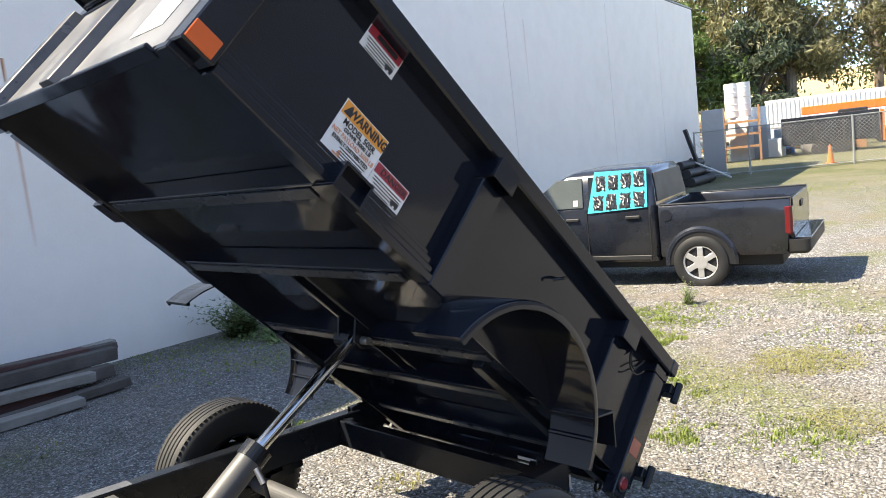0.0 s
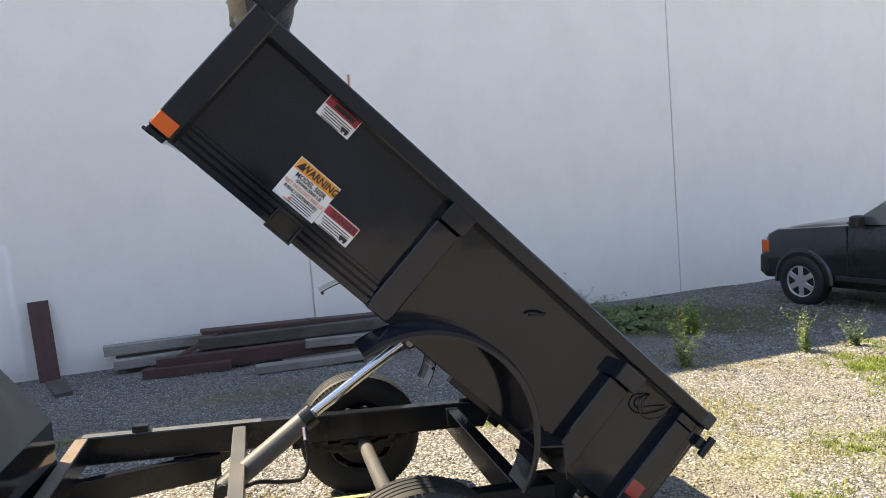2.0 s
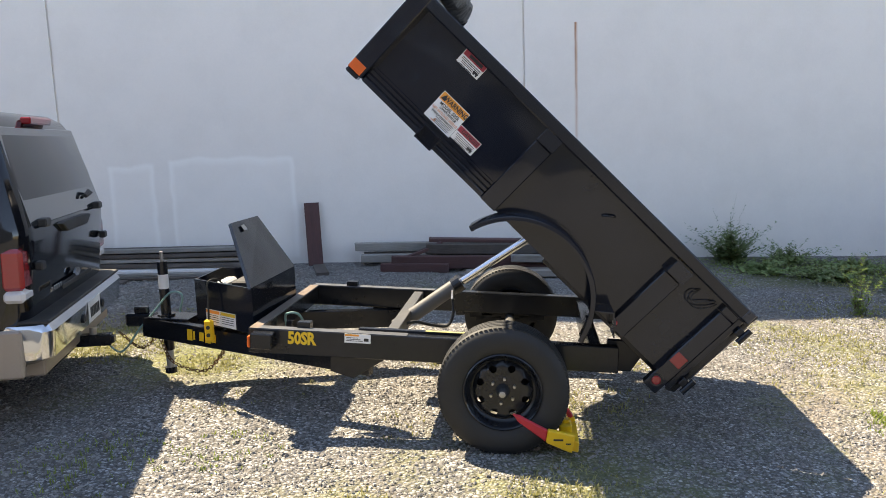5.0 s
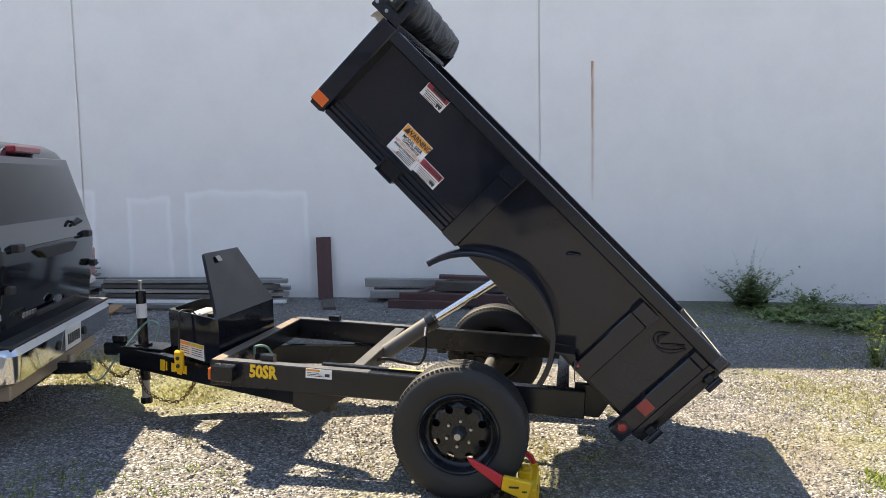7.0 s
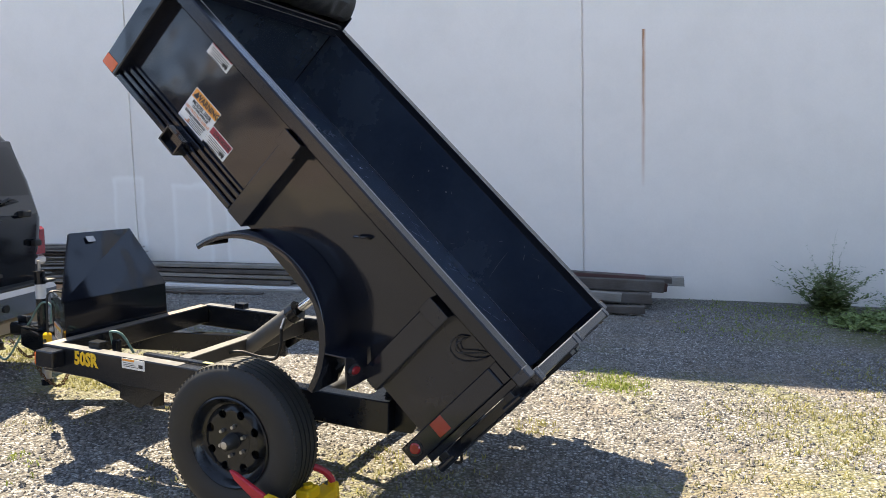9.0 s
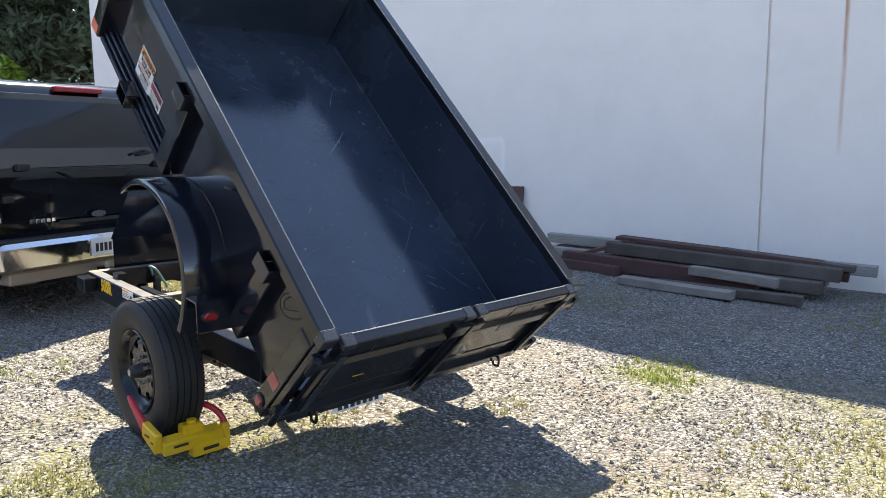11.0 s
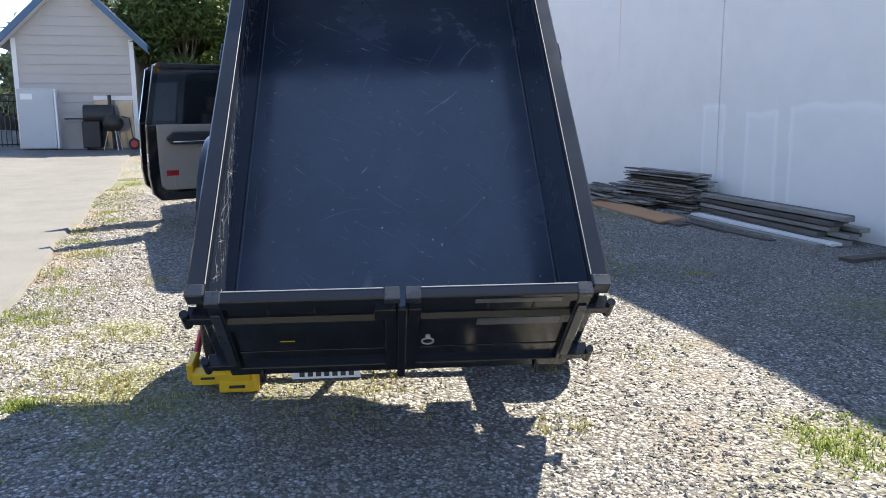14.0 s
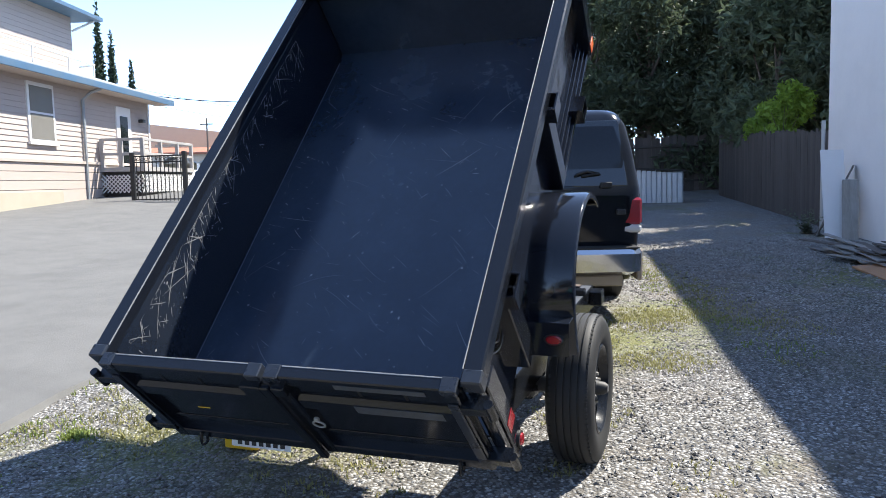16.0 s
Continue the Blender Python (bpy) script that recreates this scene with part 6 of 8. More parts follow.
    fb = part("front_bumper", hull([(0.36, 4.98, 5.20, 0.82, 0.12), (0.44, 4.96, 5.26, 0.88, 0.14), (0.66, 4.96, 5.25, 0.88, 0.14), (0.70, 4.98, 5.22, 0.86, 0.14)], nc=3), M_PLASTIC, P, "black front bumper", True)
    part("grille", bx(5.14, 5.20, -0.46, 0.46, 0.70, 0.92, 0.012), M_PLASTIC, P)
    part("underbody", bx(0.32, 5.0, -0.68, 0.68, 0.26, 0.45, 0.02), M_DARK, P)
    part("exhaust", cyl((0.42, -0.5, 0.30), (0.12, -0.55, 0.28), 0.03), M_RUST, P)
    part("window_sticker", bx(2.90, 2.965, 0.858, 0.8605, 1.17, 1.25, 0), M_WHITE, P, "small white sticker", M=lean(1))
    # turquoise tape holding dark film over the rear door window
    tape_m = lean(1) @ Matrix.Translation((0, 0.004, 0))
    tp = part("taped_window_cover", prism([(1.915, 1.105), (2.75, 1.06), (2.65, 1.62), (1.925, 1.605)], 0.858, 0.8625, "XZ"), M_CYAN, P, "turquoise tape grid over dark plastic film", M=tape_m)
    rg = random.Random(44)
    for r in range(2):
        for c in range(4):
            xc, zc = 2.025 + c * (0.190 - 0.012 * r), 1.215 + r * 0.265 - 0.008 * c
            bm = bmesh.new()
            nx, nz = 7, 9
            grid = []
            for a in range(nx + 1):
                col_ = []
                for b_ in range(nz + 1):
                    rim_ = a in (0, nx) or b_ in (0, nz)
                    jx = rg.uniform(-0.014, 0.010) * (1 if a == 0 else -1 if a == nx else 0.3)
                    jz = rg.uniform(-0.016, 0.012) * (1 if b_ == 0 else -1 if b_ == nz else 0.3)
                    col_.append(bm.verts.new((xc - 0.068 + 0.136 * a / nx + jx, 0.8628 if rim_ else 0.865 + rg.uniform(0, 0.017), zc - 0.10 + 0.20 * b_ / nz + jz)))
                grid.append(col_)
            for a in range(nx):
                for b_ in range(nz): bm.faces.new((grid[a][b_], grid[a][b_ + 1], grid[a + 1][b_ + 1], grid[a + 1][b_]))
            w = part("film_window", bm, M_FILM, tp, "crinkled dark film", M=tape_m)
            # pale slivers laid on as painted glints of the creased film
            for q in range(5):
                xa, za, an = xc + rg.uniform(-0.045, 0.035), zc + rg.uniform(-0.07, 0.06), rg.uniform(0.4, 1.9)
                part("film_crease", prism([(xa, za), (xa + 0.055 * math.cos(an), za + 0.055 * math.sin(an)), (xa + 0.055 * math.cos(an) + 0.007, za + 0.055 * math.sin(an) - 0.005), (xa + 0.009, za - 0.006)], 0.874, 0.884, "XZ"), M_TARPGREY, w, M=tape_m)


make_pickup()

# ---- things in the yard ----
def plank(a, b, w, h, m, label, group, roll=0.0, name="plank", cat="lumber"):
    """A sawn board from a to b with chipped, slightly uneven ends."""
    a, b = Vector(a), Vector(b)
    d = b - a
    x = d.normalized()
    y = Vector((0, 0, 1)).cross(x)
    if y.length < 0.05: y = Vector((0, 1, 0))
    y.normalize()
    z = x.cross(y)
    M = Matrix((x, y, z)).transposed().to_4x4()
    M = Matrix.Translation((a + b) / 2) @ M @ Matrix.Rotation(roll, 4, "X")
    L = d.length
    n = max(3, int(L / 0.35))
    bm = bmesh.new()
    rows = []
    sd = a.x * 3.1 + a.y * 1.7 + a.z * 9.3
    for i in range(n + 1):
        t = i / n
        bow = 0.010 * math.sin(t * 3.1 + sd)
        rows.append([bm.verts.new((-L / 2 + L * t + (0.012 * noise.noise((sd, yy * 9, zz * 9)) if i in (0, n) else 0), yy * (w / 2 - 0.003 * abs(noise.noise((t * 6, sd, yy)))) , zz * (h / 2 - 0.003 * abs(noise.noise((t * 7, zz, sd)))) + bow * 0.5))
                     for yy, zz in ((-1, -0.86), (-0.92, -1), (0.92, -1), (1, -0.86), (1, 0.86), (0.92, 1), (-0.92, 1), (-1, 0.86))])
    for p, q in zip(rows, rows[1:]):
        for j in range(8): bm.faces.new((p[j], p[(j + 1) % 8], q[(j + 1) % 8], q[j]))
    bm.faces.new(rows[0]); bm.faces.new(rows[-1][::-1])
    ob = part(name, bm, m)
    ob.matrix_world = M
    return tagged(ob, label, cat, group)


G1 = "lumber pile by the wall"
grey, red, dark = "weathered grey timber beam lying on the lumber pile", "old red-stained timber beam in the lumber pile", "dark rotten timber beam in the lumber pile"
for a, b, w, h, m, lab in (
        ((-1.10, 5.46, 0.27), (2.52, 5.34, 0.17), 0.13, 0.11, M_WOODGREY, grey), ((-1.02, 5.30, 0.13), (2.10, 5.18, 0.06), 0.14, 0.10, M_WOODGREY, grey),
        ((-0.98, 5.50, 0.12), (1.90, 5.42, 0.05), 0.15, 0.12, M_WOODDARK, dark), ((-0.10, 5.22, 0.36), (2.05, 5.10, 0.24), 0.20, 0.045, M_WOODRED, red),
        ((-0.16, 5.02, 0.27), (2.25, 4.92, 0.16), 0.13, 0.13, M_WOODDARK, dark), ((-0.12, 5.18, 0.25), (2.30, 5.06, 0.13), 0.10, 0.10, M_WOODRED, red),
        ((-0.62, 4.88, 0.125), (1.55, 4.62, 0.07), 0.12, 0.16, M_WOODRED, red), ((-0.40, 5.02, 0.12), (2.10, 4.78, 0.05), 0.14, 0.12, M_WOODDARK, dark),
        ((-0.76, 4.88, 0.065), (0.10, 4.70, 0.05), 0.13, 0.11, M_WOODRED, red), ((0.90, 4.62, 0.15), (1.75, 4.52, 0.10), 0.12, 0.09, M_WOODGREY, grey),
        ((0.28, 4.30, 0.035), (1.42, 4.20, 0.01), 0.16, 0.08, M_WOODGREY, grey), ((-0.45, 4.84, 0.17), (0.05, 5.08, 0.33), 0.07, 0.04, M_WOODRED, red),
        ((0.6, 4.42, 0.02), (2.0, 4.38, -0.01), 0.12, 0.08, M_WOODDARK, dark), ((1.1, 5.12, 0.30), (2.35, 5.05, 0.22), 0.12, 0.06, M_WOODDARK, dark)):
    plank(a, b, w, h, m, lab, G1)
plank((-1.64, 5.46, 0.03), (-1.672, 5.640, 0.885), 0.20, 0.045, M_WOODRED, "dark reddish plank leaning upright against the wall", "", name="leaning_plank")
plank((-1.60, 5.34, 0.06), (-1.50, 4.62, 0.055), 0.16, 0.045, M_WOODDARK, "short dark plank flat on the gravel", "", name="plank")
G2 = "board stack by the wall"
for i in range(14):
    lay, k = divmod(i, 3)
    y = 5.22 + 0.13 * k + 0.02 * math.sin(i * 2.3)
    plank((-4.42 + 0.10 * math.sin(i * 1.9), y, 0.16 + 0.062 * lay), (-2.12 - 0.10 * (i % 4), y + 0.03 * math.cos(i), 0.09 + 0.062 * lay), 0.13, 0.05, (M_WOODGREY, M_WOODDARK, M_WOODGREY, M_WOODDARK)[i % 4], "long weathered board in the stack by the wall", G2)
plank((-4.45, 5.06, 0.16), (-2.12, 5.12, 0.09), 0.14, 0.03, M_WHITETRIM, "board with flaking white paint along the stack", "")
plank((-4.30, 4.92, 0.13), (-2.2, 5.0, 0.075), 0.12, 0.03, M_WOODGREY, "grey board lying on the gravel", "")
plank((-4.02, 4.66, 0.125), (-2.62, 4.74, 0.085), 0.10, 0.022, M_WOODDARK, "thin brown board lying on the gravel", "")
plank((-6.10, 4.50, 0.195), (-4.05, 4.46, 0.145), 0.36, 0.030, M_WOODNEW, "light brown warped board on the gravel", "", roll=0.1)
plank((-4.25, 4.48, 0.14), (-3.85, 4.46, 0.12), 0.20, 0.02, M_WOODDARK, "broken board end on the gravel", "")
rnd = random.Random(7)
G3 = "heap of old boards"
for i in range(120):
    t = i / 120
    neat = i < 62
    if neat:
        x, y, z, L, a = -5.52 + rnd.uniform(-0.08, 0.08), 5.27 + rnd.uniform(-0.18, 0.18), 0.15 + 0.0085 * i, rnd.uniform(1.45, 1.85), rnd.uniform(-0.07, 0.07)
    else:
        x, y, z, L, a = -6.75 + rnd.uniform(-0.8, 0.8), 4.95 + rnd.uniform(-0.40, 0.45), 0.19 + rnd.uniform(0.0, 0.22) * (1 - abs(rnd.uniform(-0.5, 0.5))), rnd.uniform(1.2, 2.1), rnd.uniform(-0.18, 0.22)
    dx, dy = math.cos(a) * L / 2, math.sin(a) * L / 2
    tl = 0.0 if neat else rnd.uniform(-0.03, 0.05)
    plank((x - dx, y - dy, z + tl), (x + dx, y + dy, z - tl), rnd.uniform(0.08, 0.15), 0.016, (M_WOODGREY, M_WOODDARK, M_WOODGREY)[i % 3], "thin weathered board in the heap by the wall", G3, roll=rnd.uniform(-0.12, 0.12))
plank((-9.32, 5.24, 0.26), (-9.72, 5.27, 1.72), 0.36, 0.022, M_WHITETRIM, "white painted panel leaning beside the wall", "", name="leaning_board")
plank((-9.02, 5.34, 0.26), (-9.44, 5.47, 1.22), 0.24, 0.022, M_WOODGREY, "grey board leaning beside the wall", "", name="leaning_board")
for i, (x, w, h, m) in enumerate(((-9.82, 0.22, 1.20, M_WOODGREY), (-9.98, 0.10, 0.80, M_WOODDARK), (-10.08, 0.08, 0.62, M_WOODGREY), (-10.2, 0.09, 0.55, M_WOODDARK))):
    plank((x - 0.12, 5.12 + 0.03 * i, 0.26), (x + 0.1, 5.62, 0.25 + h), w, 0.022, m, ("grey board leaning on the wall", "dark lath leaning on the wall", "grey lath leaning on the wall", "dark lath leaning on the wall")[i], "", name="leaning_board")


# chips, stones and grass
def scatter_stones(name, n, region, seed, r0, r1, keep=None, label="loose grey gravel stones on the yard"):
    rg = np.random.default_rng(seed)
    x = rg.uniform(region[0], region[1], n); y = rg.uniform(region[2], region[3], n)
    if keep is not None:
        k = keep(x, y, rg); x, y = x[k], y[k]
    n = len(x)
    r = r0 + (r1 - r0) * rg.random(n) ** 2.4
    base = np.array([(1, 0, 0), (-1, 0, 0), (0, 1, 0), (0, -1, 0), (0, 0, 1), (0, 0, -1)], float)
    tri = np.array([(0, 2, 4), (2, 1, 4), (1, 3, 4), (3, 0, 4), (2, 0, 5), (1, 2, 5), (3, 1, 5), (0, 3, 5)])
    v = base[None] * (1 + rg.uniform(-0.35, 0.35, (n, 6, 1))) + rg.uniform(-0.30, 0.30, (n, 6, 3))
    v *= np.stack([np.ones(n), rg.uniform(0.6, 1.0, n), rg.uniform(0.4, 0.75, n)], 1)[:, None]
    a = rg.uniform(0, 2 * np.pi, n); c, s = np.cos(a)[:, None], np.sin(a)[:, None]
    v = np.stack([v[..., 0] * c - v[..., 1] * s, v[..., 0] * s + v[..., 1] * c, v[..., 2]], -1) * r[:, None, None]
    gz = np.array([yard_z(px, py) for px, py in zip(x, y)])
    v += np.stack([x, y, gz + r * 0.18], 1)[:, None]
    f = (tri[None] + (np.arange(n) * 6)[:, None, None]).reshape(-1, 3)
    me = bpy.data.meshes.new(name)
    me.from_pydata(v.reshape(-1, 3).tolist(), [], f.tolist())
    me.materials.append(M_STONE)
    return tagged(new(name, me), label, "gravel", kind="stuff")


def thin(x, y, rg):
    """Fewer stones where soil and grass show, none on the drive."""
    p = np.array([noise.noise((a * 0.75, b * 0.75, 0)) for a, b in zip(x, y)])
    e = np.array([edge_y(a) for a in x])
    bare = np.hypot((x - 5.0) / 1.6, (y - 4.2) / 1.3) < 1
    for cx, cy, r in ((0.16, -1.5, 0.3), (-1.18, -1.65, 0.3), (-2.3, 1.05, 0.55), (-3.3, 1.7, 0.45), (2.5, -0.1, 0.4), (1.65, 1.55, 0.3)):
        bare |= np.hypot(x - cx, y - cy) < r * (0.7 + 0.6 * rg.random(len(x)))
    return (rg.random(len(x)) < np.clip(0.85 - 0.9 * p, 0.18, 1) * np.where(bare, 0.25, 1)) & (y > e + 0.02) & (y < 5.64)


scatter_stones("gravel", 150000, (-3.4, 4.6, -2.7, 5.6), 11, 0.005, 0.0165, thin)
scatter_stones("gravel", 30000, (-9.5, -3.4, -3.0, 5.6), 12, 0.009, 0.028, thin)
scatter_stones("gravel", 12000, (4.6, 9.0, -3.5, 5.6), 13, 0.010, 0.030, thin)


def blades(name, spots, m, seed, h0, h1, label, lean=0.55, wide=0.004):
    """Tufts of thin bent blades; spots are (x, y, radius, count)."""
    rg = random.Random(seed)
    verts, faces = [], []
    for cx, cy, rad, cnt in spots:
        for _ in range(cnt):
            a, q = rg.uniform(0, 6.283), rad * math.sqrt(rg.random())
            x, y = cx + q * math.cos(a), cy + q * math.sin(a)
            for _b in range(rg.randint(2, 5)):
                h, b = rg.uniform(h0, h1) * (1.15 - 0.5 * q / max(rad, 0.01)), rg.uniform(0, 6.283)
                bx_, by_ = x + rg.uniform(-0.02, 0.02), y + rg.uniform(-0.02, 0.02)
                z = yard_z(bx_, by_) - 0.005
                dx, dy, l = math.cos(b), math.sin(b), h * lean * rg.random()
                i = len(verts)
                verts += [(bx_ - dy * wide, by_ + dx * wide, z), (bx_ + dy * wide, by_ - dx * wide, z), (bx_ + dx * l * 0.35 + dy * wide * 0.8, by_ + dy * l * 0.35 - dx * wide * 0.8, z + h * 0.6),
                          (bx_ + dx * l * 0.35 - dy * wide * 0.8, by_ + dy * l * 0.35 + dx * wide * 0.8, z + h * 0.6), (bx_ + dx * l, by_ + dy * l, z + h)]
                faces += [(i, i + 1, i + 2, i + 3), (i + 3, i + 2, i + 4)]
    me = bpy.data.meshes.new(name)
    me.from_pydata(verts, [], faces)
    me.materials.append(m)
    return tagged(new(name, me), label, "grass", kind="stuff")


rg = random.Random(21)
spots = [(*(1.57, 1.70), 0.30, 150), (*(1.53, 1.51), 0.16, 50), (*(1.60, 1.51), 0.25, 70), (*(0.09, -1.99), 0.07, 60), (*(-1.70, -2.50), 0.28, 80), (*(-1.71, -2.31), 0.30, 90), (*(0.09, -1.91), 0.09, 70),
         (*(4.99, 1.08), 0.8, 200), (*(5.88, -0.04), 0.7, 150), (*(4.92, 0.21), 0.45, 110), (*(6.64, 3.29), 1.0, 260), (*(4.93, -1.53), 0.8, 200), (*(2.40, -1.42), 0.35, 100), (*(2.90, 4.04), 0.8, 220), (*(20.49, 0.11), 3.0, 900)]
spots += [(-12 + 0.8 * i, edge_y(-12 + 0.8 * i) + 0.22 + 0.15 * math.sin(i * 2.1), 0.22, 60) for i in range(19)]
spots += [(-6.5 + 0.9 * i, 1.6 + 0.15 * i, 0.3, 70) for i in range(6)]
spots += [(-2.4, -0.9, 0.45, 110), (-1.7, -0.8, 0.3, 60), (4.5, 4.7, 0.9, 420), (5.2, 4.0, 0.8, 300), (3.6, 4.9, 0.6, 160), (2.9, 5.2, 0.5, 90)]
blades("grass", spots, M_GRASS, 5, 0.012, 0.050, "fresh green grass growing through the gravel", lean=0.95)
low = [(*(-1.02, -1.64), 0.3, 120), (*(-0.16, -1.75), 0.3, 110), (*(0.62, -0.25), 0.3, 50), (*(-3.19, 1.50), 0.35, 260), (*(-1.62, 1.48), 0.35, 260), (*(-3.19, 1.90), 0.35, 240), (*(-2.87, 1.41), 0.45, 320), (*(-2.17, 0.91), 0.3, 240),
       (*(-0.44, 0.85), 0.3, 120), (*(0.42, -0.48), 0.3, 40), (*(2.78, 0.96), 0.7, 420), (*(2.84, 0.84), 0.7, 150), (*(3.89, 2.13), 0.8, 420), (*(2.43, 0.06), 0.6, 140), (*(0.08, -1.51), 0.35, 100), (*(-0.01, -1.54), 0.30, 130), (*(3.42, -0.22), 0.7, 150), (*(3.03, -0.92), 0.7, 150)]
low += [(-12 + 0.5 * i, edge_y(-12 + 0.5 * i) + 0.25 + 0.2 * math.sin(i * 1.7), 0.30, 45) for i in range(30)]
low += [(-7.5 + 0.6 * i, 1.55 + 0.12 * i, 0.45, 150) for i in range(9)]
low += [(rg.uniform(-3, 6), rg.uniform(-3.2, 3.5), rg.uniform(0.08, 0.3), rg.randint(12, 45)) for _ in range(30)]
blades("grass", low, M_GRASSDRY, 6, 0.012, 0.045, "short yellowed grass between the stones", lean=1.2)
patch = []
for px, py, r, n in ((*(5.15, 1.04), 0.45, 900), (*(4.76, 0.32), 0.38, 800), (*(3.22, -0.41), 0.34, 260), (*(2.25, -0.76), 0.30, 170), (*(2.45, -1.28), 0.36, 200), (*(5.96, 0.47), 0.7, 500), (*(6.02, 1.19), 0.6, 500)):
    for _ in range(14):
        a, q = rg.uniform(0, 6.283), r * rg.random() ** 0.8
        patch.append((px + q * math.cos(a), py + q * math.sin(a), r * rg.uniform(0.15, 0.5), int(n / 14 * rg.uniform(0.4, 1.6))))
blades("grass", patch, M_GRASS, 15, 0.012, 0.055, "patches of fresh green grass beside the pickup", lean=0.9)
blades("straw", [(*(4.22, -1.22), 0.42, 600), (*(2.81, -1.62), 0.25, 220), (*(3.93, -1.06), 0.3, 220), (*(-5.97, -2.32), 0.35, 60), (*(-4.09, -2.35), 0.3, 60)], M_GRASSDRY, 9, 0.012, 0.04, "scattered dry straw on the yard", lean=5.0, wide=0.003)


def weed(x, y, h, spread, n, seed, m, label, leaf=1.0):
    """A tall leggy weed: branching stems with small leaves."""
    rg = random.Random(seed)
    z0 = yard_z(x, y)
    W = thing("weed", Matrix.Translation((x, y, z0)), label, "plant", "weeds by the wall")
    sv, sf, lv, lf = [], [], [], []
    for _ in range(n):
        a = rg.uniform(0, 6.283)
        L, o = h * rg.uniform(0.45, 1.0), spread * rg.random()
        sx, sy = 0.3 * o * math.cos(a), 0.3 * o * math.sin(a)
        prev = None
        for k in range(9):
            t = k / 8
            p = Vector((sx + o * t * t * math.cos(a) + 0.02 * rg.uniform(-1, 1), sy + o * t * t * math.sin(a) + 0.02 * rg.uniform(-1, 1), L * t))
            if prev is not None:
                i = len(sv); r = 0.005 * (1.1 - t)
                sv += [prev + Vector((r, 0, 0)), prev + Vector((-r, r, 0)), prev + Vector((0, -r, 0)), p]
                sf += [(i, i + 1, i + 3), (i + 1, i + 2, i + 3), (i + 2, i, i + 3)]
                for _l in range(5):
                    b = rg.uniform(0, 6.283); s = leaf * rg.uniform(0.018, 0.05) * (1.2 - 0.7 * t)
                    q = prev.lerp(p, rg.random()); d = Vector((math.cos(b), math.sin(b), rg.uniform(-0.2, 0.7))); e = Vector((-math.sin(b), math.cos(b), rg.uniform(-0.4, 0.4)))
                    i = len(lv)
                    lv += [q, q + d * s + e * s * 0.42, q + d * s * 2.1, q + d * s - e * s * 0.42]
                    lf.append((i, i + 1, i + 2, i + 3))
            prev = p
    for nm, v, f, mm in (("stem", sv, sf, M_LEAFOLIVE), ("foliage", lv, lf, m)):
        me = bpy.data.meshes.new(nm); me.from_pydata([tuple(p) for p in v], [], f); me.materials.append(mm)
        ob = new(nm, me); ob.parent = W; ob["kind"] = "stuff"


weed(4.08, 5.12, 0.56, 0.55, 90, 1, M_WEED, "bushy green weed growing against the white wall", 1.15)
weed(4.09, 5.14, 0.98, 0.22, 7, 21, M_WEED, "tall thin weed stalks growing against the white wall", 0.6)
weed(4.85, 5.0, 0.30, 0.55, 40, 2, M_WEED, "low green weed at the foot of the wall")
weed(3.85, 1.95, 0.62, 0.22, 14, 3, M_LEAFBRIGHT, "leggy bright weed standing in the sun", 0.6)
weed(4.75, 3.9, 0.13, 0.8, 60, 4, M_WEED, "sprawling green weed on the gravel")
weed(4.2, 4.4, 0.15, 0.8, 60, 14, M_WEED, "sprawling green weed on the gravel")
weed(5.45, 4.5, 0.17, 0.8, 60, 15, M_WEED, "sprawling green weed on the gravel")
weed(5.06, 3.1, 0.55, 0.25, 20, 5, M_LEAFBRIGHT, "bushy weed behind the trailer", 0.65)
weed(*(5.25, 1.74), 0.48, 0.20, 18, 6, M_WEED, "slender grey-green weed beside the pickup", 0.55)
weed(*(5.85, 1.62), 0.44, 0.14, 14, 7, M_WEED, "slender grey-green weed beside the pickup", 0.5)
weed(*(6.51, 0.34), 0.34, 0.16, 12, 8, M_WEED, "slender weed by the pickup wheel", 0.55)
weed(-10.4, 5.1, 0.5, 0.4, 18, 11, M_LEAFDARK, "weed beside the leaning boards")

# ---- trees ----
def leaf_cloud(name, centers, n, size, m, parent, seed, droop=0.0, gap=0.0):
    """Many small bent leaf sprays scattered over clumps (x, y, z, rx, rz)."""
    rg = np.random.default_rng(seed)
    c = np.array(centers, float)
    wgt = c[:, 3] ** 2 * c[:, 4]; wgt /= wgt.sum()
    k = rg.choice(len(c), n, p=wgt)
    d = rg.normal(size=(n, 3)); d /= np.linalg.norm(d, axis=1)[:, None]
    rad = rg.random(n) ** 0.45
    p = c[k, :3] + d * rad[:, None] * np.stack([c[k, 3], c[k, 3], c[k, 4]], 1)
    if gap:
        keep = np.array([noise.noise(tuple(q * gap)) > -0.18 for q in p]); p, d = p[keep], d[keep]; n = len(p)
    a = rg.normal(size=(n, 3)) + d * 0.6; a[:, 2] -= droop; a /= np.linalg.norm(a, axis=1)[:, None]
    b = np.cross(a, rg.normal(size=(n, 3))); b /= np.linalg.norm(b, axis=1)[:, None]
    s = size * rg.uniform(0.5, 1.3, n)[:, None]
    nn = np.cross(a, b) * s * 0.25
    v = np.stack([p - a * s, p + b * s * 0.38 + nn, p + a * s, p - b * s * 0.38 + nn], 1).reshape(-1, 3)
    f = (np.arange(n)[:, None] * 4 + np.array([0, 1, 2, 3])[None]).tolist()
    me = bpy.data.meshes.new(name)
    me.from_pydata(v.tolist(), [], f)
    me.materials.append(m)
    ob = new(name, me)
    ob.parent = parent
    return ob


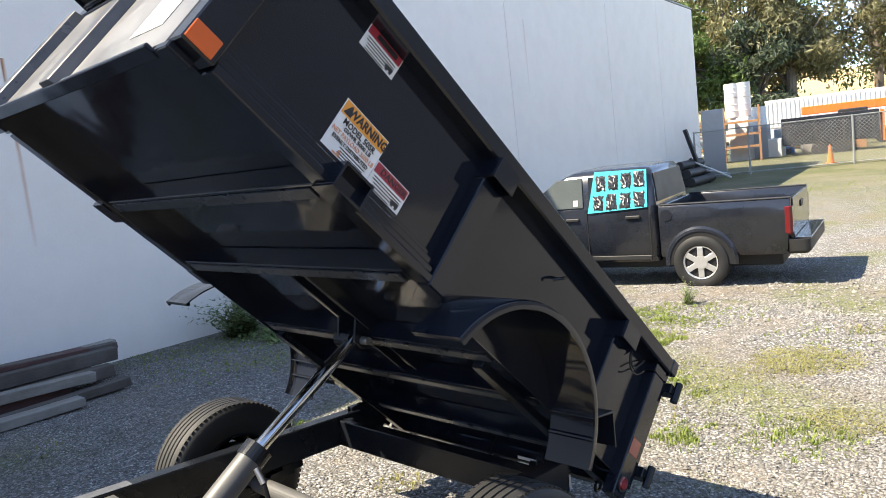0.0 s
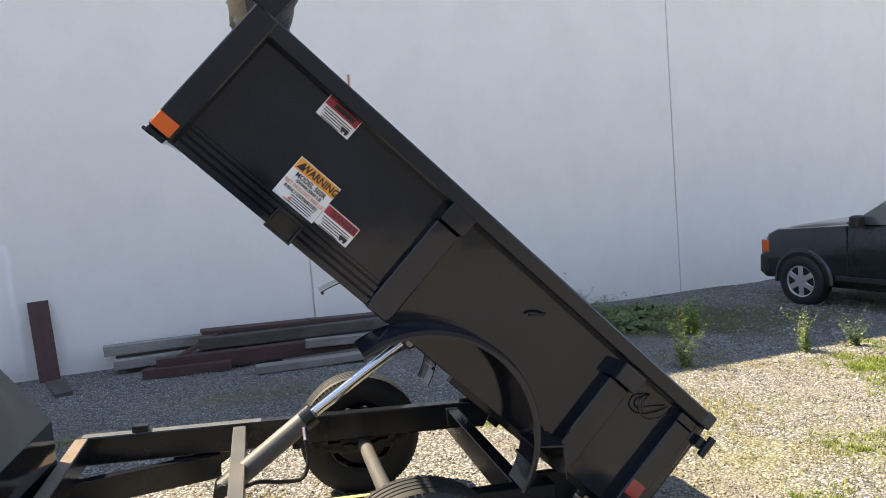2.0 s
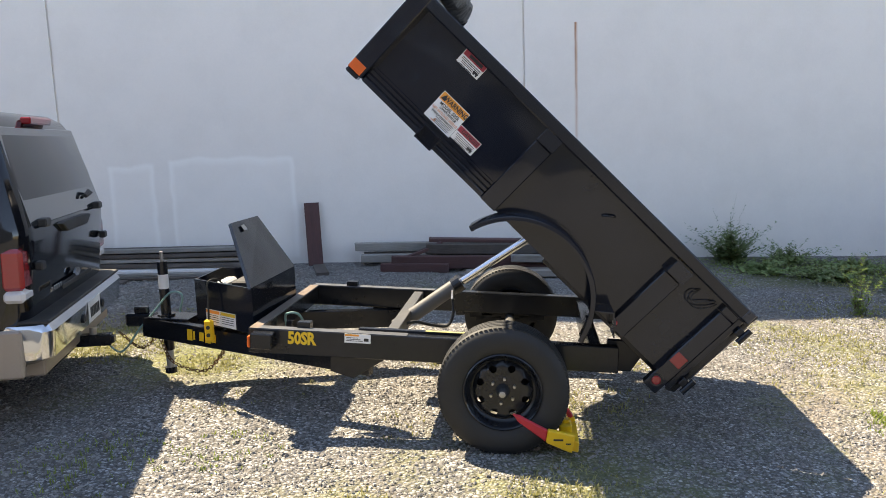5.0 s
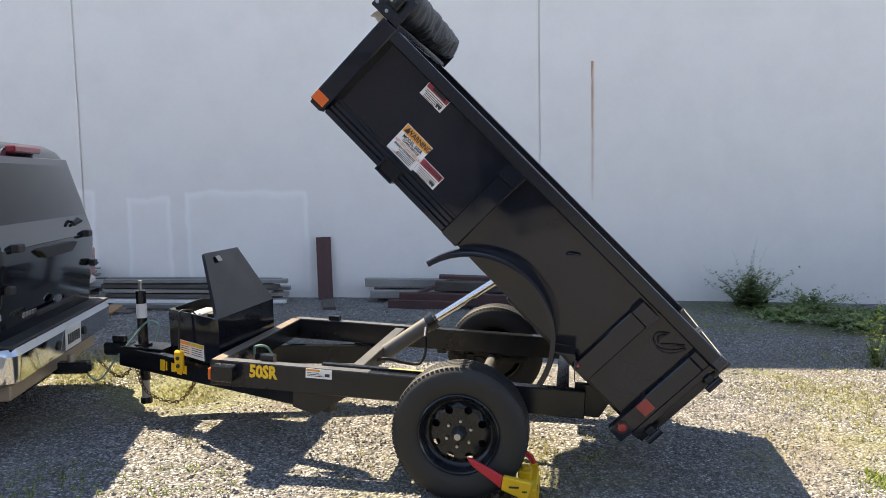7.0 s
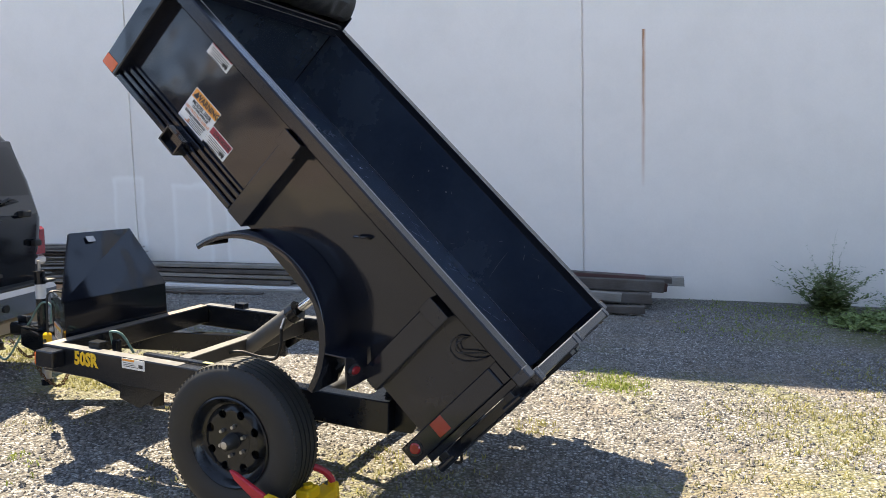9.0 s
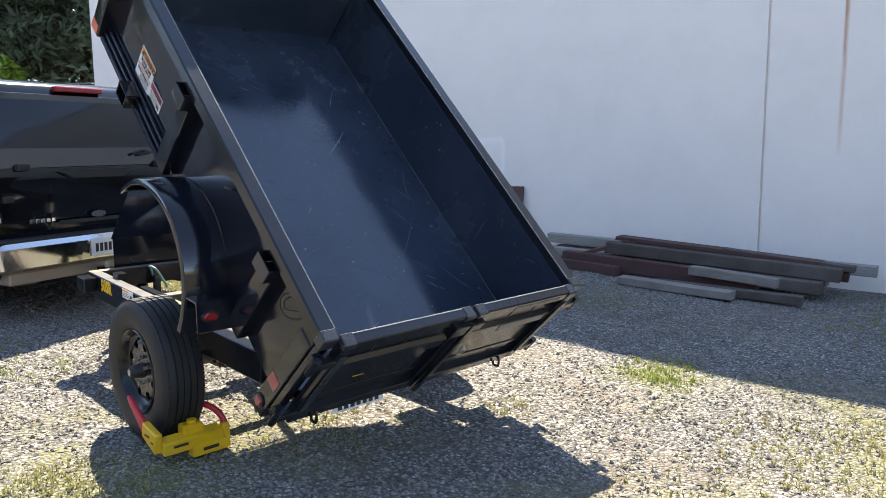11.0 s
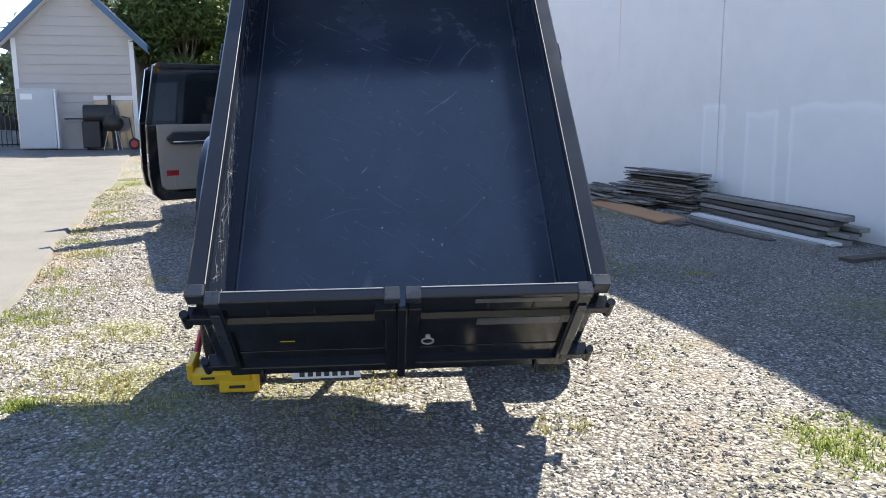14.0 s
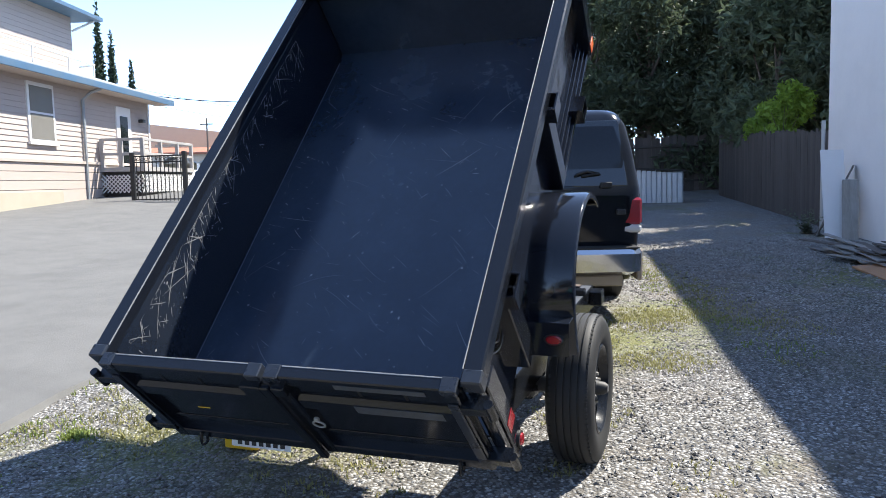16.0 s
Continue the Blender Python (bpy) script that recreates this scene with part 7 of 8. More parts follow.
def tree(x, y, h, r, m, n, seed, label, size=0.16, trunk=0.22, low=0.35, droop=0.0, gap=0.35, clumps=16, name="tree", group="", flat=1.0):
    rg = random.Random(seed)
    T = thing(name, Matrix.Translation((x, y, ground_z(x))), label, "tree", group)
    cs = []
    for i in range(clumps):
        a = rg.uniform(0, 6.283); q = r * math.sqrt(rg.random()) * 0.85
        z = h * (low + (0.92 - low) * rg.random())
        top = 1 - 0.55 * max(0, (z / h - 0.6) / 0.4)
        cs.append((q * top * math.cos(a), q * top * math.sin(a) * flat, z, r * rg.uniform(0.26, 0.46), r * rg.uniform(0.22, 0.42)))
    bm = bmesh.new()
    tops = Vector((rg.uniform(-0.2, 0.2), rg.uniform(-0.2, 0.2), h * 0.6))
    add_cyl(bm, (0, 0, -0.3), tops * 0.5, trunk, trunk * 0.75, 10)
    add_cyl(bm, tops * 0.5, tops, trunk * 0.75, trunk * 0.35, 8)
    part("trunk", bm, M_BARK, T)
    for cx, cy, cz, _, _ in cs:
        t = rg.uniform(0.35, 0.95)
        part("limb", cyl(tops * t, (cx, cy, cz), trunk * 0.28, trunk * 0.06, 6), M_BARK, T)
    leaf_cloud("crown", cs, n, size, m, T, seed, droop, gap)
    return T


DARKG = "trees behind the fence"
# the last two entries are added to cast shade on the yard end
for x, y, h, r, n, sd in ((-27.5, 2.0, 9.5, 3.4, 16000, 31), (-26.0, 6.5, 9.0, 3.2, 16000, 32), (-21.0, 8.2, 8.5, 3.2, 15000, 33), (-18.5, 10.5, 8.5, 3.0, 12000, 34), (-29.5, -1.0, 9.5, 3.2, 14000, 36),
                          (-24.5, 4.0, 8.0, 2.6, 13000, 37), (-31, 8.5, 11, 4, 13000, 38), (-19.0, 6.9, 6.6, 1.9, 8000, 39), (-23.0, 7.4, 5.0, 2.2, 8000, 41), (-36, 5.0, 13, 5, 15000, 42), (-36, -2.0, 12.5, 4.6, 14000, 43), (-34, 12, 13, 5, 12000, 44), (-29, -5.0, 10, 3.2, 14000, 45), (-14.4, 9.7, 11.5, 3.0, 12000, 46), (-18.6, 9.0, 12.0, 3.0, 12000, 47)):
    tree(x, y, h, r, M_LEAFDARK, n, sd, "tall dark green tree standing in its own shade", size=0.16, low=0.10, group=DARKG, gap=0.0, clumps=26)
tree(-16.4, 6.35, 3.2, 0.95, M_LEAFBRIGHT, 4200, 35, "sunlit light green shrub behind the wooden fence", size=0.10, low=0.3, trunk=0.06)
tree(-21.93, -1.63, 6.6, 2.4, M_LEAF, 20000, 51, "leafy green tree beside the small garage", size=0.12, low=0.30, trunk=0.12, gap=0.0, clumps=24)
tree(-43.09, -16.75, 4.3, 2.7, M_LEAF, 15000, 52, "round green bush tree by the street", size=0.13, low=0.12, trunk=0.15, gap=0.25)
tree(-41.83, -14.17, 3.4, 2.2, M_LEAFOLIVE, 9000, 53, "olive green bush tree by the street", size=0.13, low=0.12, trunk=0.15, gap=0.25)
tree(-38.60, -10.86, 3.8, 1.4, M_LEAFBRIGHT, 2600, 54, "light green tree by the gate", size=0.18, low=0.25, trunk=0.1)
tree(-63.54, -18.26, 4.6, 2.2, M_LEAFOLIVE, 2400, 55, "hazy olive tree far down the street", size=0.25, low=0.3, trunk=0.15)
tree(-35.09, -9.17, 4.2, 1.9, M_LEAFDARK, 2600, 56, "dark tree behind the iron gate", size=0.2, low=0.2, trunk=0.12)
for az, d, h in ((-147.6, 38, 8.4), (-148.4, 38.5, 7.2), (-149.6, 40, 6.2)):
    px, py = (3.85 + d * math.cos(radians(az)), 0.72 + d * math.sin(radians(az)))
    C = thing("cypress", Matrix.Translation((px, py, ground_z(px))), "narrow dark cypress behind the house", "tree", "cypresses behind the house")
    part("trunk", cyl((0, 0, -0.3), (0, 0, h * 0.7), 0.12, 0.03, 8), M_BARK, C)
    leaf_cloud("crown", [(0, 0, h * t, 0.50 * (1.05 - t) + 0.06, h * 0.07) for t in [0.1 + 0.9 * i / 14 for i in range(15)]], 5200, 0.13, M_LEAFCYP, C, int(d * 10), -0.8)
# far palm
px, py = -67.86, -21.38
PT = thing("palm_tree", Matrix.Translation((px, py, ground_z(px))), "tall thin palm far down the street", "tree")
part("trunk", cyl((0, 0, -0.3), (0.2, 0, 5.4), 0.22, 0.13, 8), M_BARK, PT)
cs = [(0.2 + 0.75 * math.cos(a), 0.75 * math.sin(a), 5.6 + 0.2 * math.sin(2 * a), 0.55, 0.35) for a in [0.7 * i for i in range(9)]]
leaf_cloud("crown", cs, 900, 0.45, M_LEAFOLIVE, PT, 77, 0.3)
# eucalyptus and scrub beyond the yard's open end
EUC = "tall trees beyond the yard"
for x, y, h, r, m, n, sd, dr in ((70, 12.5, 19, 6.5, M_LEAFOLIVE, 15000, 61, 0.8), (75, 20, 20, 7, M_LEAFOLIVE, 14000, 62, 0.8), (67, 7.6, 17, 4.6, M_LEAFOLIVE, 12000, 63, 0.9), (80, 2.0, 20, 6.5, M_LEAFOLIVE, 14000, 64, 0.8), (64, 15.5, 12.5, 5, M_LEAF, 12000, 65, 0.3),
                                 (88, -8, 19, 6.5, M_LEAFOLIVE, 9000, 66, 0.8), (65, 9.9, 10, 3.4, M_LEAFDARK, 10000, 67, 0.6), (78, 30, 20, 8, M_LEAFOLIVE, 9000, 68, 0.8), (86, 11, 22, 8, M_LEAF, 12000, 69, 0.8), (95, -1, 20, 7, M_LEAF, 9000, 70, 0.6)):
    tree(x, y, h, r, m, n, sd, "tall eucalyptus with drooping olive foliage", size=0.30, trunk=0.5, low=0.24, droop=dr, gap=0.3, clumps=30, group=EUC)

# ---- fences ----
def board_fence(pts, h, group, label, seed):
    rg = random.Random(seed)
    F = thing("board_fence", Matrix.Identity(4), label, "fence")
    (x0, y0), (x1, y1) = pts
    L = math.hypot(x1 - x0, y1 - y0); a = math.atan2(y1 - y0, x1 - x0)
    n = int(L / 0.145)
    for i in range(n):
        t = (i + 0.5) / n
        x, y = x0 + (x1 - x0) * t, y0 + (y1 - y0) * t
        hh = h + rg.uniform(-0.05, 0.04)
        bm = prism([(-0.068, -0.1), (0.068, -0.1), (0.068, hh - 0.04), (0.035, hh), (-0.035, hh), (-0.068, hh - 0.04)], -0.009, 0.009, "XZ")
        part("board", bm, M_FENCE, F, M=Matrix.Translation((x, y, ground_z(x))) @ Matrix.Rotation(a + rg.uniform(-0.02, 0.02), 4, "Z") @ Matrix.Rotation(rg.uniform(-0.012, 0.012), 4, "Y"))
    for z in (0.35, h - 0.35):
        part("rail", tube([(x0, y0 + 0.04, ground_z(x0) + z), ((x0 + x1) / 2, (y0 + y1) / 2 + 0.04, ground_z((x0 + x1) / 2) + z), (x1, y1 + 0.04, ground_z(x1) + z)], 0.04, 4), M_FENCE, F)
    return F


board_fence(((-11.2, 5.72), (-20.5, 5.65)), 1.85, "", "weathered dark board fence running on from the building", 3)
board_fence(((-23.2, 6.5), (-21.6, -2.9)), 1.85, "", "weathered dark board fence across the end of the yard", 4)
board_fence(((-37.28, -15.19), (-38.07, -12.78)), 1.7, "", "brown board fence by the street", 5)
part_post = part("fence_post", cyl((-11.16, 5.60, 0.2), (-11.16, 5.60, 2.3), 0.035), M_ZINC)
tagged(part_post, "galvanised post at the corner of the building", "post")
sx, sy = -17.97, 3.55
SH = thing("lean_to_shed", Matrix.Translation((sx, sy, ground_z(sx))) @ Matrix.Rotation(radians(83), 4, "Z"), "small pale corrugated metal shed under the trees", "shed")
for i in range(9):
    part("corrugated_sheet", bx(-0.62 + i * 0.138, -0.62 + i * 0.138 + 0.11, -0.02, 0.0, 0.0, 0.92 - i * 0.012, 0.004), M_ZINC, SH)
part("side_wall", bx(-0.64, 0.63, 0.005, 0.8, 0.0, 0.86, 0), M_GREYSHEET, SH)
part("roof", prism([(-0.75, 1.0), (0.75, 0.90), (0.75, 0.87), (-0.75, 0.97)], -0.15, 0.95, "XZ"), M_DARK, SH)


def iron_gate(a, b, h, label):
    (x0, y0), (x1, y1) = a, b
    L = math.hypot(x1 - x0, y1 - y0)
    Gt = thing("iron_gate", Matrix.Translation((x0, y0, ground_z(x0) + drive_rise(y0) + 0.05)) @ Matrix.Rotation(math.atan2(y1 - y0, x1 - x0), 4, "Z"), label, "gate")
    for x in (0, L): part("gate_post", bx(x - 0.06, x + 0.06, -0.06, 0.06, -0.2, h + 0.12, 0.01), M_IRON, Gt)
    for z in (0.10, h - 0.18, h): part("gate_rail", bx(0.06, L - 0.06, -0.02, 0.02, z - 0.02, z + 0.02, 0.004), M_IRON, Gt)
    n = int(L / 0.125)
    for i in range(1, n): part("picket", bx(L * i / n - 0.011, L * i / n + 0.011, -0.011, 0.011, 0.04, h, 0), M_IRON, Gt)
    for i in range(n): part("scroll", tube([(L * (i + 0.5) / n + 0.04 * math.cos(t), 0, h - 0.09 + 0.04 * math.sin(t)) for t in [0.785 * k for k in range(9)]], 0.007, 4), M_IRON, Gt)


iron_gate((-20.07, -7.38), (-20.85, -5.99), 1.5, "black iron drive gate standing beside the garage")
iron_gate((-17.49, -10.27), (-17.47, -11.94), 1.4, "black iron drive gate standing beside the house porch")

# ---- garage with blue trim ----
def lap_siding(parent, x0, x1, z0, z1, m, step=0.23, cut=None, y=0.0):
    """Horizontal lap boards, each proud at its lower edge; cut(z) narrows them under a gable."""
    z = z0
    while z < z1 - 0.02:
        zt = min(z + step, z1)
        a, b = (x0, x1) if cut is None else cut((z + zt) / 2)
        if b - a > 0.1:
            bm = bmesh.new()
            vs = [bm.verts.new(p) for p in ((a, y - 0.028, z), (b, y - 0.028, z), (b, y - 0.006, zt), (a, y - 0.006, zt), (a, y, z), (b, y, z), (b, y, zt), (a, y, zt))]
            for q in ((0, 1, 2, 3), (4, 7, 6, 5), (0, 4, 5, 1), (3, 2, 6, 7), (0, 3, 7, 4), (1, 5, 6, 2)): bm.faces.new([vs[i] for i in q])
            part("siding_board", bm, m, parent)
        z = zt


gx, gy = -20.6, -6.25
GA = thing("garage", Matrix.Translation((gx, gy, ground_z(gx) + 0.03)) @ Matrix.Rotation(radians(88), 4, "Z"), "small grey-cream gabled garage with blue roof trim", "building")
W_, EH, RH = 3.25, 3.15, 4.75
part("wall", prism([(0, 0), (W_, 0), (W_, EH), (W_ / 2, RH - 0.02), (0, EH)], 0.002, 6.5, "XZ"), M_SIDING2, GA)
lap_siding(GA, 0, W_, 0.0, RH, M_SIDING2, 0.27, lambda z: (0.0, W_) if z < EH else ((z - EH) / (RH - EH) * W_ / 2, W_ - (z - EH) / (RH - EH) * W_ / 2))
for s in (-1, 1):
    cx = W_ / 2
    ex = cx + s * (W_ / 2 + 0.42)
    ez = EH - 0.42 * (RH - EH) / (W_ / 2)
    part("barge_board", prism([(cx, RH + 0.02), (cx, RH + 0.24), (ex, ez + 0.22), (ex, ez)], -0.40, -0.34, "XZ"), M_BLUETRIM, GA, "blue painted barge board")
    part("roof", prism([(cx, RH + 0.20), (cx, RH + 0.28), (ex, ez + 0.26), (ex, ez + 0.18)], -0.36, 6.7, "XZ"), M_GREYSHEET, GA)
    part("soffit", prism([(cx, RH + 0.0), (cx, RH + 0.05), (ex, ez + 0.05), (ex, ez)], -0.33, 0.0, "XZ"), M_WHITETRIM, GA)
    part("corner_board", bx(0 if s < 0 else W_ - 0.13, 0.13 if s < 0 else W_, -0.045, -0.03, 0, EH, 0.004), M_WHITETRIM, GA)
part("door_frame", bx(2.05, W_ - 0.02, -0.05, -0.03, 1.42, 1.54, 0.004), M_WHITETRIM, GA)
part("low_panel", bx(2.05, W_ - 0.14, -0.046, -0.03, 0.0, 1.42, 0.004), M_WINGLASS, GA, "grey panel under a white lintel")
# upper storey of a house standing behind the garage
bx_, by_ = -41.85, -3.80
HB = thing("house", Matrix.Translation((bx_, by_, ground_z(bx_))) @ Matrix.Rotation(radians(90), 4, "Z"), "pale two-storey house behind the garage", "building")
part("wall", bx(-4.2, 3.8, 0, 6, 0, 8.2, 0), M_WHITETRIM, HB)
for x, m in ((-0.95, M_WINGLASS), (0.25, M_PEACH)):
    w = part("window", bx(x - 0.62, x + 0.62, -0.06, 0.0, 5.95, 8.0, 0.01), M_WHITETRIM, HB)
    part("pane", bx(x - 0.48, x + 0.48, -0.07, -0.06, 6.1, 7.9, 0), m, w)
part("roof", bx(-4.6, 4.2, -0.5, 6.4, 8.2, 8.5, 0), M_GREYSHEET, HB)

FX = thing("refrigerator", Matrix.Translation((-20.05, -5.58, ground_z(-20.05) + 0.05)) @ Matrix.Rotation(radians(92), 4, "Z"), "old refrigerator with grey door and white sides", "refrigerator")
part("cabinet", bx(-0.52, 0.46, 0.0, 0.62, 0.03, 1.72, 0.015), M_FRIDGEW, FX)
part("door", bx(-0.52, 0.40, -0.05, -0.004, 0.05, 1.71, 0.015), M_FRIDGE, FX, "scratched grey refrigerator door")
part("door_edge", bx(0.41, 0.46, -0.05, -0.004, 0.05, 1.71, 0.008), M_FRIDGEW, FX)
for x in (-0.42, 0.36): part("foot", cyl((x, 0.1, -0.02), (x, 0.1, 0.04), 0.03), M_PLASTIC, FX)
part("label_sheet", bx(-0.44, -0.14, -0.053, -0.0505, 1.42, 1.58, 0), M_WHITE, FX)
SM = thing("barrel_grill", Matrix.Translation((-20.1, -3.98, ground_z(-20.1) + 0.05)) @ Matrix.Rotation(radians(90), 4, "Z"), "black barrel smoker grill on wheels", "grill")
part("barrel", cyl((-0.45, 0, 0.98), (0.35, 0, 0.98), 0.30, seg=24), M_IRON, SM, smooth=True)
part("chimney", cyl((0.25, 0, 1.2), (0.25, 0, 1.55), 0.05), M_IRON, SM)
part("side_shelf", bx(-0.95, -0.45, -0.2, 0.2, 0.86, 0.90, 0.01), M_IRON, SM)
part("firebox", bx(-0.50, -0.02, -0.28, 0.28, 0.05, 0.80, 0.02), M_PLASTIC, SM)
for x in (-0.4, 0.3): part("leg", bx(x - 0.025, x + 0.025, -0.25, 0.25, 0.0, 0.72, 0.005), M_IRON, SM)
KG = thing("kettle_grill", Matrix.Translation((-19.6, -3.62, ground_z(-19.6) + 0.05)), "black kettle barbecue on thin legs", "grill")
part("bowl", lathe([(0.01, 0.52), (0.16, 0.55), (0.27, 0.68), (0.285, 0.76), (0.26, 0.88), (0.15, 0.98), (0.01, 1.0)], 24, "Z"), M_IRON, KG, smooth=True)
for a in (0.4, 2.5, 4.6): part("leg", cyl((0.14 * math.cos(a), 0.14 * math.sin(a), 0.6), (0.30 * math.cos(a), 0.30 * math.sin(a), 0), 0.013), M_ALLOY, KG)
HT = thing("hand_truck", Matrix.Translation((-19.7, -3.2, ground_z(-19.7) + 0.05)), "small two-wheeled hand truck by the garage", "hand truck")
part("wheel", lathe([(0.10, -0.03), (0.16, -0.03), (0.17, 0), (0.16, 0.03), (0.10, 0.03)], 20), M_RUBBER, HT, smooth=True, M=Matrix.Translation((0, 0.1, 0.17)) @ Matrix.Rotation(radians(80), 4, "Z"))
part("wheel_disc", cyl((-0.01, 0.1, 0.17), (0.03, 0.1, 0.17), 0.10), M_RPLASTIC, HT)
part("handle", tube([(0, 0.1, 0.15), (0.0, 0.0, 0.9), (0, -0.2, 0.95)], 0.018), M_IRON, HT)

# ---- cream house with the porch ----
HO = thing("house", Matrix.Translation((-23.5, -14.75, 0.80)) @ Matrix.Rotation(radians(6.3), 4, "Z") @ Matrix.Rotation(math.pi, 4, "Z"), "cream lap-sided house with blue eaves and white trim", "building")
# local: x runs away from the corner with -x along the wall, front face at y = 0 facing -y
EZ = 3.75
part("wall", bx(-15, 0, 0.002, 9, -0.4, EZ + 0.2, 0), M_SIDING, HO)
lap_siding(HO, -15, 0, 1.45, EZ, M_SIDING, 0.155)
part("lower_wall", bx(-15, 0, -0.05, 0.0, 0.12, 1.35, 0.004), M_SIDING, HO)
for z in (0.58, 0.85, 1.10): part("panel_line", bx(-15, 0, -0.053, -0.05, z, z + 0.012, 0), M_DARK, HO)
part("water_table", bx(-15, 0, -0.10, 0.0, 1.36, 1.45, 0.006), M_SIDING, HO)
part("footing", bx(-15, -6.6, -0.12, 0.0, -0.4, 0.52, 0), M_FOUND, HO)
part("corner_board", bx(-0.14, 0.01, -0.045, -0.03, 1.45, EZ, 0.004), M_WHITETRIM, HO)
part("eave_board", bx(-15, 0.75, -0.75, -0.70, EZ - 0.02, EZ + 0.17, 0.006), M_BLUETRIM, HO, "blue eave board")
part("roof", prism([(-0.74, EZ + 0.16), (-0.74, EZ + 0.20), (3.4, EZ + 1.5), (3.4, EZ + 1.46)], -15, 0.75, "YZ"), M_GREYSHEET, HO, "low grey roof")
part("soffit", bx(-15, 0.74, -0.70, 0.0, EZ + 0.0, EZ + 0.03, 0), M_SIDING, HO)
def house_window(x, z0, z1, w):
    o = part("window", bx(x - w / 2 - 0.11, x + w / 2 + 0.11, -0.06, -0.005, z0 - 0.06, z1 + 0.11, 0.006), M_WHITETRIM, HO, "white framed sash window")
    for a, b in ((z0, (z0 + z1) / 2 - 0.03), ((z0 + z1) / 2 + 0.03, z1)): part("pane", bx(x - w / 2, x + w / 2, -0.068, -0.060, a, b, 0), M_WINGLASS, o)
    part("sill", bx(x - w / 2 - 0.16, x + w / 2 + 0.16, -0.11, -0.03, z0 - 0.16, z0 - 0.07, 0.006), M_WHITETRIM, o)
house_window(-7.35, 2.02, 3.52, 1.15)
house_window(-12.6, 2.02, 3.42, 0.95)
d = part("door", bx(-2.75, -1.65, -0.06, -0.005, 1.25, 3.42, 0.006), M_WHITETRIM, HO, "white door with dark glass")
part("door_glass", bx(-2.50, -1.92, -0.068, -0.06, 1.3, 3.1, 0), M_GLASSDARK, d)
part("downspout", tube([(-4.9, -0.66, EZ), (-5.0, -0.35, EZ - 0.12), (-5.05, -0.09, EZ - 0.35), (-5.05, -0.09, 0.1), (-5.05, -0.25, 0.02)], 0.05, 6), M_GREYSHEET, HO)
part("porch_lamp", bx(-0.95, -0.75, -0.22, -0.03, 2.98, 3.10, 0.01), M_IRON, HO)
# upper storey
part("upper_wall", bx(-15, -3.25, 1.1, 8, EZ + 0.4, 6.35, 0), M_SIDING, HO)
z = EZ + 0.45
while z < 6.3:
    part("siding_board", bx(-15, -3.25, 1.075, 1.099, z, z + 0.15, 0), M_SIDING, HO)
    z += 0.155
part("upper_roof", bx(-15, -2.45, 0.35, 8.3, 6.35, 6.47, 0), M_BLUETRIM, HO, "blue-edged upper eave")
part("roof_rail", tube([(-15, 0.3, EZ + 1.15), (-3.35, 0.3, EZ + 0.98), (-3.2, 0.9, EZ + 0.95)], 0.03, 6), M_WHITETRIM, HO)
for x in (-13, -11, -9, -7, -5, -3.4): part("rail_post", cyl((x, 0.3, EZ + 0.35), (x, 0.3, EZ + 1.02), 0.03, seg=6), M_WHITETRIM, HO)
part("bracket", tube([(-2.6, 0.6, 6.35), (-3.0, 0.8, 6.1), (-3.25, 1.05, 5.9)], 0.04, 6), M_WHITETRIM, HO)
# porch
PO = part("porch_deck", bx(-4.1, 0.35, -1.55, -0.06, 1.12, 1.27, 0.006), M_PORCH, HO, "raised porch deck")
for x in (-4.05, -2.6, -1.1, 0.3): part("porch_post", bx(x - 0.06, x + 0.06, -1.54, -1.42, 1.27, 2.2, 0.005), M_PORCH, HO)
for z in (1.66, 2.14): part("porch_rail", bx(-4.1, 0.35, -1.53, -1.43, z, z + 0.09, 0.005), M_PORCH, HO)
part("porch_end_rail", bx(0.26, 0.35, -1.5, -0.1, 2.14, 2.23, 0.005), M_PORCH, HO)
bm = bmesh.new()
for i in range(31):
    x = -4.0 + i * 0.14
    for sgn in (-1, 1): add_box(bm, -0.018, 0.018, -1.545 if sgn > 0 else -1.535, -1.535 if sgn > 0 else -1.525, -0.42, 0.42, 0, Matrix.Translation((x, 0, 0.72)) @ Matrix.Rotation(radians(45 * sgn), 4, "Y"))
part("lattice", bm, M_WHITETRIM, HO, "white crossed lattice under the porch")
bm = bmesh.new()
for i in range(11):
    y = -1.50 + i * 0.14
    for sgn in (-1, 1): add_box(bm, -4.075 if sgn > 0 else -4.065, -4.065 if sgn > 0 else -4.055, -0.018, 0.018, -0.42, 0.42, 0, Matrix.Translation((0, y, 0.72)) @ Matrix.Rotation(radians(45 * sgn), 4, "X"))
part("lattice", bm, M_WHITETRIM, HO, "white crossed lattice under the porch")
for y in (-0.75, -0.12): part("porch_post", bx(-4.11, -3.99, y - 0.06, y + 0.06, 1.27, 2.2, 0.005), M_PORCH, HO)
for z in (1.66, 2.14): part("porch_end_rail", bx(-4.1, -4.0, -1.42, -0.1, z, z + 0.09, 0.005), M_PORCH, HO)
# dark block stands in for the shade below the deck
part("porch_shade_block", bx(-4.0, 0.25, -1.40, -0.2, -0.1, 1.10, 0), M_DARK, HO)

